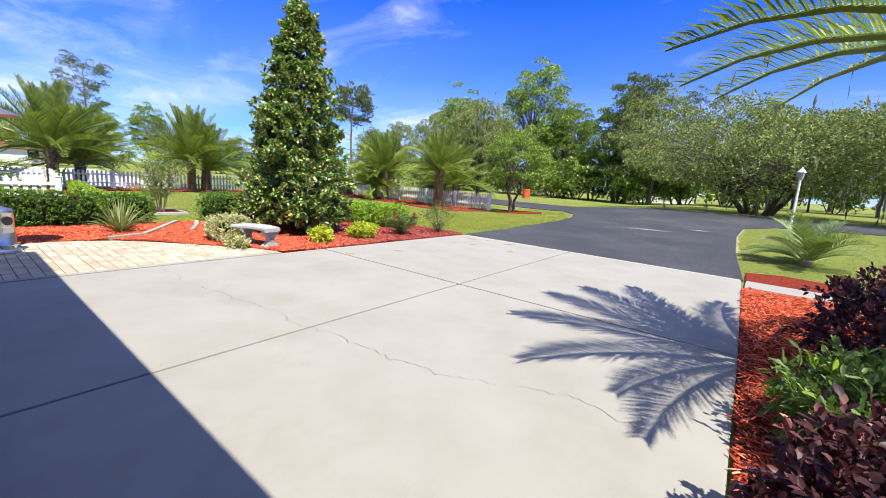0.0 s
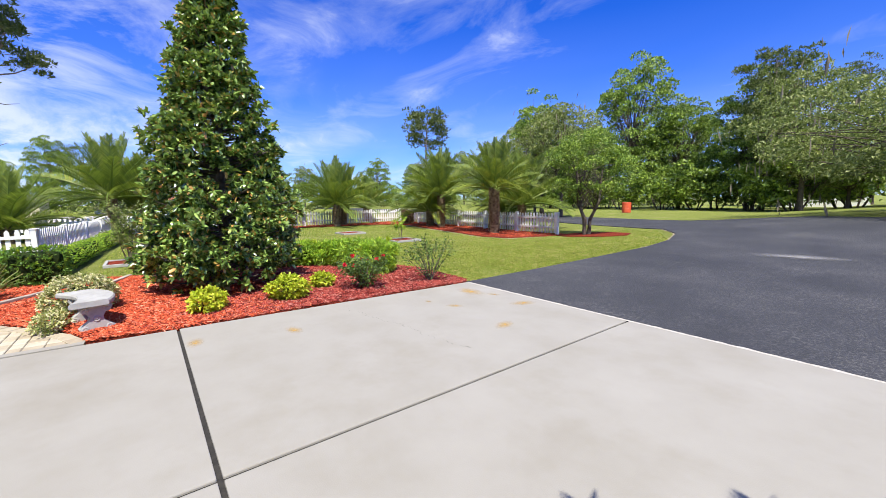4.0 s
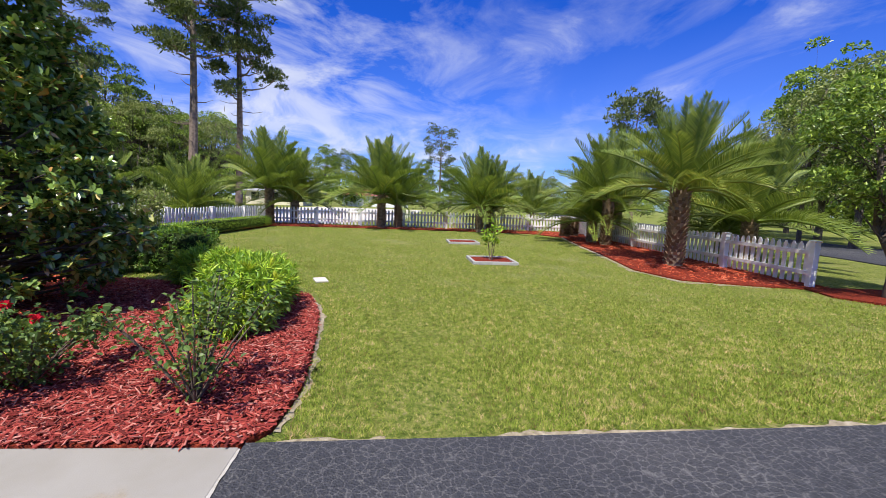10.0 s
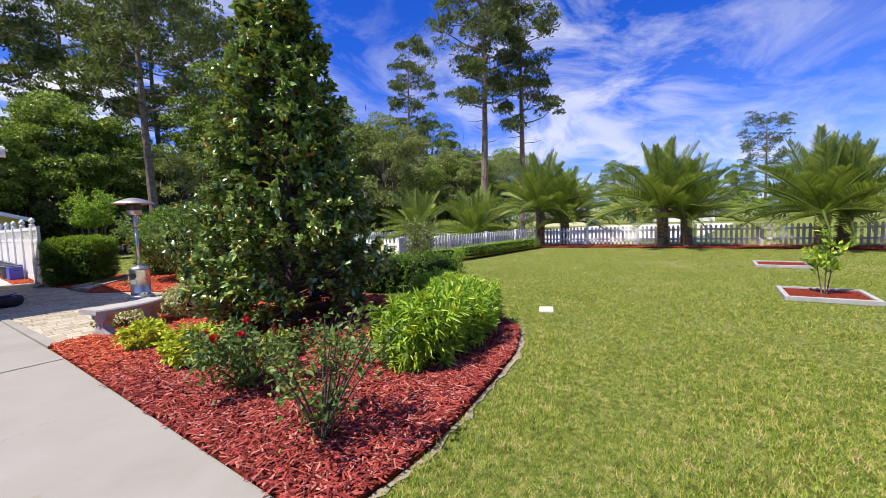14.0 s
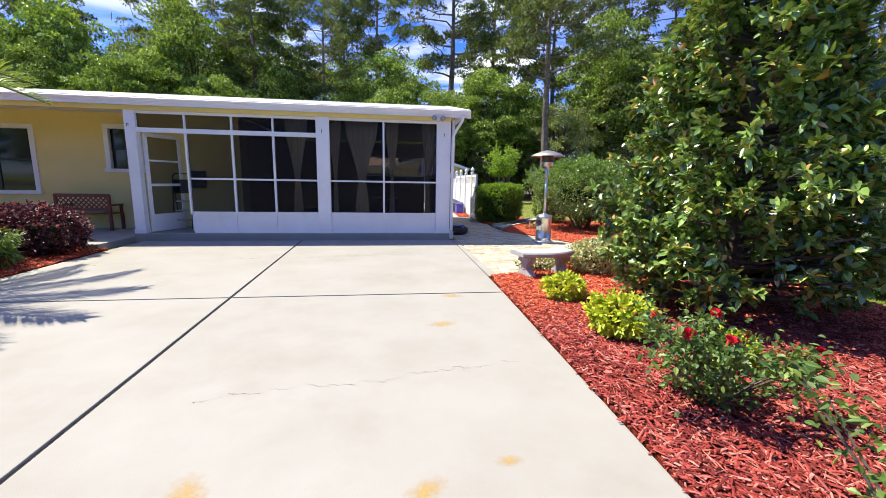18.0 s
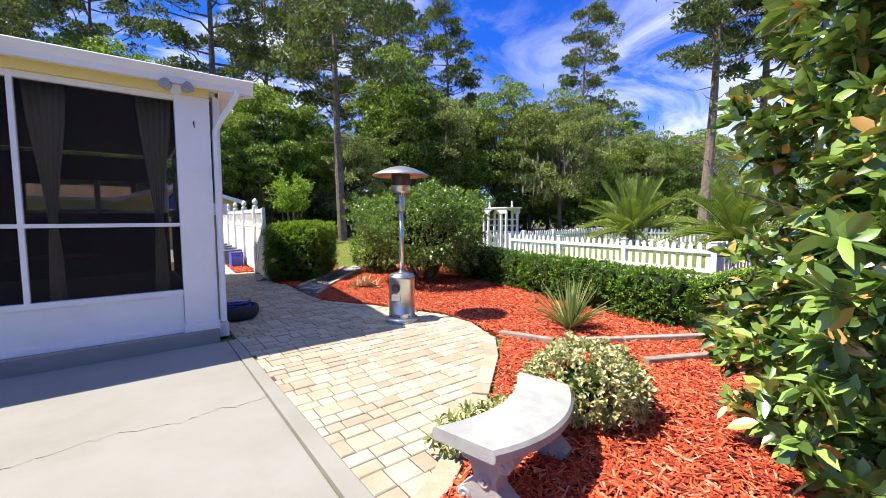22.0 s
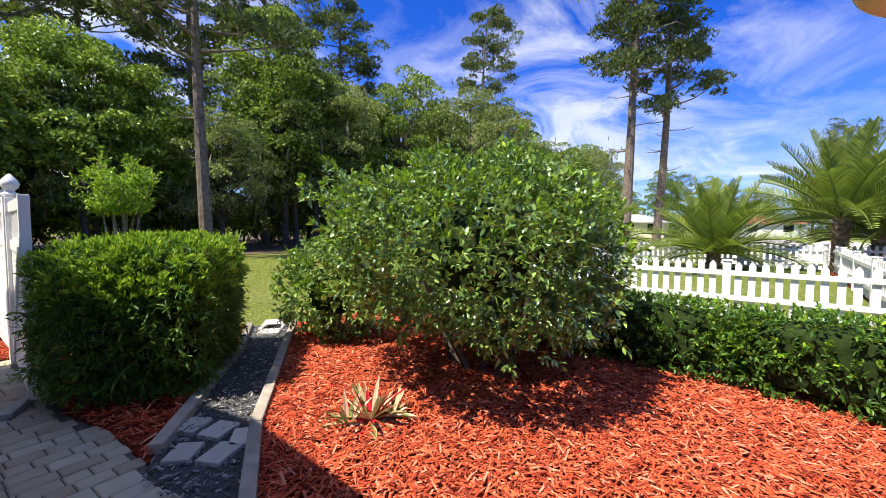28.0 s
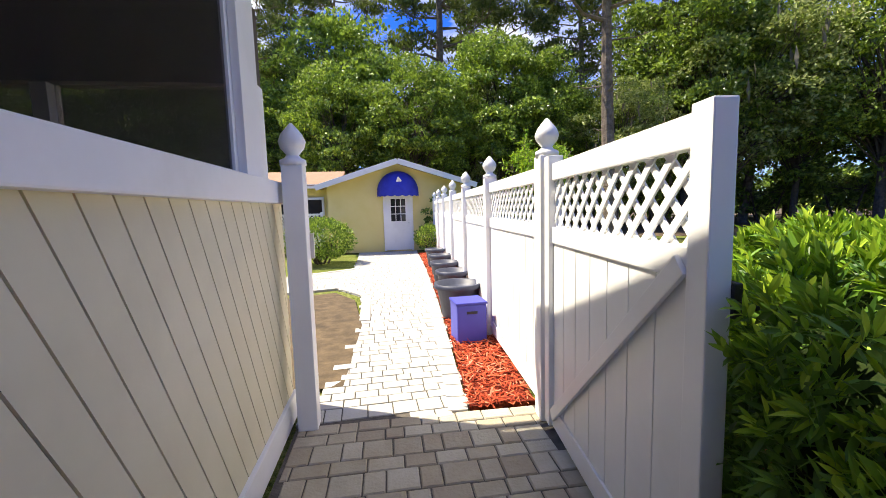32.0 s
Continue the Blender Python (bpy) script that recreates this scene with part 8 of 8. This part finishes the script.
chips("mulch_chips", "loose weathered red bark chips in the magnolia bed", BED_MAIN, 2700, 1, CHIP_OLD, "mulch", 0.8, lambda X, Y: Y > 4.0)
chips("mulch_chips", "fresh red bark chips beside the bench and patio", BED_MAIN, 2700, 8, CHIP, "mulch", 0.8, lambda X, Y: Y < 4.2)
chips("mulch_chips", "loose red bark chips in the patio bed", BED_WEST, 2100, 2, CHIP, "mulch", 0.78)
chips("mulch_chips", "loose red bark chips by the drive", BED_EAST, 1200, 3, CHIP, "mulch", 0.8)
chips("mulch_chips", "loose red bark chips along the white fence", BED_PATH, 900, 4)
chips("mulch_chips", "loose red bark chips along the picket fence", BED_FENCE, 90, 5)
chips("mulch_chips", "loose red bark chips under the hedge block", BED_HEDGE, 700, 6)
chips("path_pebbles", "loose grey pebbles and bark bits on the path", [(-6.65, -3.5), (-7.22, -4.33), (-9.3, -6.72), (-8.9, -7.2), (-7.5, -5.46), (-6.5, -4.3)], 700, 7, PEBBLE, "gravel", 0.35)


def grass(name, poly, holes, per, seed, h, label, fade=None):
    rng = np.random.default_rng(seed)
    P = np.array(poly)
    lo, hi = P.min(0), P.max(0)
    n = int((hi[0] - lo[0]) * (hi[1] - lo[1]) * per)
    X, Y = rng.uniform(lo[0], hi[0], n), rng.uniform(lo[1], hi[1], n)
    k = inside(poly, X, Y)
    for q in holes:
        k &= ~inside(q, X, Y)
    thin = lump(np.stack([X, Y, X * 0], 1), 1.1, 0.5, 3) + rng.normal(size=n) * 0.25
    k &= (thin > -0.42) & (lump(np.stack([X, Y, X * 0], 1), 5.0, 0.5, 9) + rng.normal(size=n) * 0.3 > -0.5)
    if fade:
        away = np.hypot(X - fade[0], Y - fade[1])
        k &= rng.uniform(size=n) < np.exp(-np.maximum(0, away - 2.0) / fade[2]) + fade[3]
    X, Y = X[k], Y[k]
    n = len(X)
    Z = np.array([gz(a, b) - 0.037 for a, b in zip(X, Y)])
    a = rng.uniform(0, 6.283, n)
    H = h * rng.uniform(0.5, 1.25, n)
    lean = rng.uniform(0.1, 1.7, n)
    C = np.stack([X, Y, Z], 1)
    S = np.stack([-np.sin(a), np.cos(a), a * 0], 1) * rng.uniform(0.0016, 0.0040, n)[:, None] * (1.0 + 0.10 * np.hypot(X + 3.6, Y - 9.6))[:, None]
    T = C + np.stack([np.cos(a) * lean * H, np.sin(a) * lean * H, H], 1)
    V = np.stack([C - S, C + S, T], 1).reshape(-1, 3)
    F = np.arange(3 * n).reshape(-1, 3)
    tagged(raw(name, V, F, GRASS_BLADE, None), label, "grass", kind="stuff")


LAWN = [(-4.72, 8.15), (-4.66, 12.6), (-4.75, 16.5), (-7.2, 20.8), (-9.2, 22.0), (-9.3, 17.0), (-10.2, 14.6), (-14.5, 15.1), (-22.0, 16.2), (-23.2, 12.0), (-23.0, 2.6), (-13.0, 2.0), (-10.0, 2.2), (-9.2, 3.6), (-9.0, 6.6), (-8.6, 7.55), (-7.0, 8.0)]
grass("grass_blades", LAWN, [BED_MAIN, BED_FENCE, BED_TREE], 15000, 21, 0.030, "short green lawn grass in the sun", (-3.6, 9.6, 2.8, 0.035))
grass("grass_blades", [(-9.4, -6.9), (-14.0, -6.0), (-22, -14), (-14, -21), (-9.5, -16), (-8.6, -8.0)], [BED_WEST], 260, 23, 0.04, "grass behind the gravel path")
grass("grass_blades", [(2.1, 9.3), (1.6, 16), (1.7, 19.3), (3, 20.6), (9, 21), (9, 9.3)], [], 260, 24, 0.04, "grass verge beside the asphalt")


# ---- paving stones ----
def clear(x, y, line):
    """Distance from a point to a line of points."""
    best = 9.0
    for (ax, ay), (bx, by) in zip(line, line[1:]):
        d2 = (bx - ax) ** 2 + (by - ay) ** 2
        k = min(1.0, max(0.0, ((x - ax) * (bx - ax) + (y - ay) * (by - ay)) / d2))
        best = min(best, math.hypot(x - ax - k * (bx - ax), y - ay - k * (by - ay)))
    return best


def pave(name, label, poly, ang, seed, near, rim=(), stop=99.0, stone=None, far=None):
    """Tumbled pavers of three sizes in running rows, clipped to an outline."""
    t = thing(name, label, "paving", kind="structure")
    stone, far = stone or PAVER, far or PAVER_FAR
    region("sand_bed", poly, SANDY_JOINT, -0.010, 1.0, t)
    rng = random.Random(seed)
    meshes = {}
    ca, sa = math.cos(ang), math.sin(ang)
    P = np.array([(x * ca + y * sa, -x * sa + y * ca) for x, y in poly])
    lo, hi = P.min(0), P.max(0)
    rest = []
    count = 0
    v = lo[1]
    row = 0
    while v < hi[1]:
        hgt = rng.choice((0.125, 0.125, 0.185))
        u = lo[0] - rng.uniform(0, 0.2)
        while u < hi[0]:
            w = rng.choice((0.125, 0.185, 0.185, 0.215))
            full = w
            if u + w > stop and u < stop - 0.03:
                w = stop - u
            cu, cv = u + w / 2, v + hgt / 2
            x, y = cu * ca - cv * sa, cu * sa + cv * ca
            ok = inside(poly, np.array([x]), np.array([y]))[0] and clear(x, y, rim) > 0.04
            if ok:
                m = pose(x, y, rng.uniform(-0.003, 0.003), rng.uniform(-0.5, 0.5), rng.uniform(-0.5, 0.5), math.degrees(ang))
                if near(x, y) and count < 300 and w == full:
                    count += 1
                    if (w, hgt) not in meshes:
                        meshes[w, hgt] = part("paver", boxed(-w / 2 + 0.004, -hgt / 2 + 0.004, -0.06, w / 2 - 0.004, hgt / 2 - 0.004, 0.0, 0.007), stone, t)
                        meshes[w, hgt].matrix_basis = m
                    else:
                        again("paver", meshes[w, hgt], t, m)
                else:
                    a, b, z = w / 2 - 0.004, hgt / 2 - 0.004, 0.0
                    e = 0.007
                    V = [(-a, -b, -0.05), (a, -b, -0.05), (a, b, -0.05), (-a, b, -0.05), (-a, -b, -e), (a, -b, -e), (a, b, -e), (-a, b, -e), (-a + e, -b + e, z), (a - e, -b + e, z), (a - e, b - e, z), (-a + e, b - e, z)]
                    V = np.array([m @ Vector(q) for q in V])
                    F = [(8, 9, 10, 11)] + [(i, (i + 1) % 4, 4 + (i + 1) % 4, 4 + i) for i in range(4)] + [(4 + i, 4 + (i + 1) % 4, 8 + (i + 1) % 4, 8 + i) for i in range(4)]
                    rest.append((V, F))
            u += full
        v += hgt
        row += 1
    # a course of stones laid end to end along the rounded rim
    first = None
    for (ax, ay), (bx, by) in zip(rim, rim[1:]):
        L = math.hypot(bx - ax, by - ay)
        k = max(1, round(L / 0.205))
        for i in range(k):
            q = (i + 0.5) / k
            ux, uy = (bx - ax) / L, (by - ay) / L
            m = pose(ax + (bx - ax) * q - uy * 0.075, ay + (by - ay) * q + ux * 0.075, 0.009 + rng.uniform(-0.001, 0.002), 0, 0, math.degrees(math.atan2(uy, ux)))
            if first is None:
                first = part("rim_paver", boxed(-0.10, -0.073, -0.06, 0.10, 0.073, 0.0, 0.008), stone, t)
                first.matrix_basis = m
            else:
                again("rim_paver", first, t, m)
    if rest:
        vv, ff = joined(rest)
        tagged(raw("paver_field", vv, ff, far, t), kind="stuff")


pave("patio_paving", "tumbled cream and tan paver patio with a rounded edge", PATIO, math.radians(0), 3, lambda x, y: (-6.6 < x < -5.0 and -4.2 < y < 0.2), PATIO[:13], -4.92)
pave("garden_walk", "paver walk leading to the cottage, its sun glare painted as paler stone", WALK, math.radians(3), 4, lambda x, y: y > -10.6, WALK[1:], 99.0, SUNLIT_PAVER, SUNLIT_PAVER_FAR)
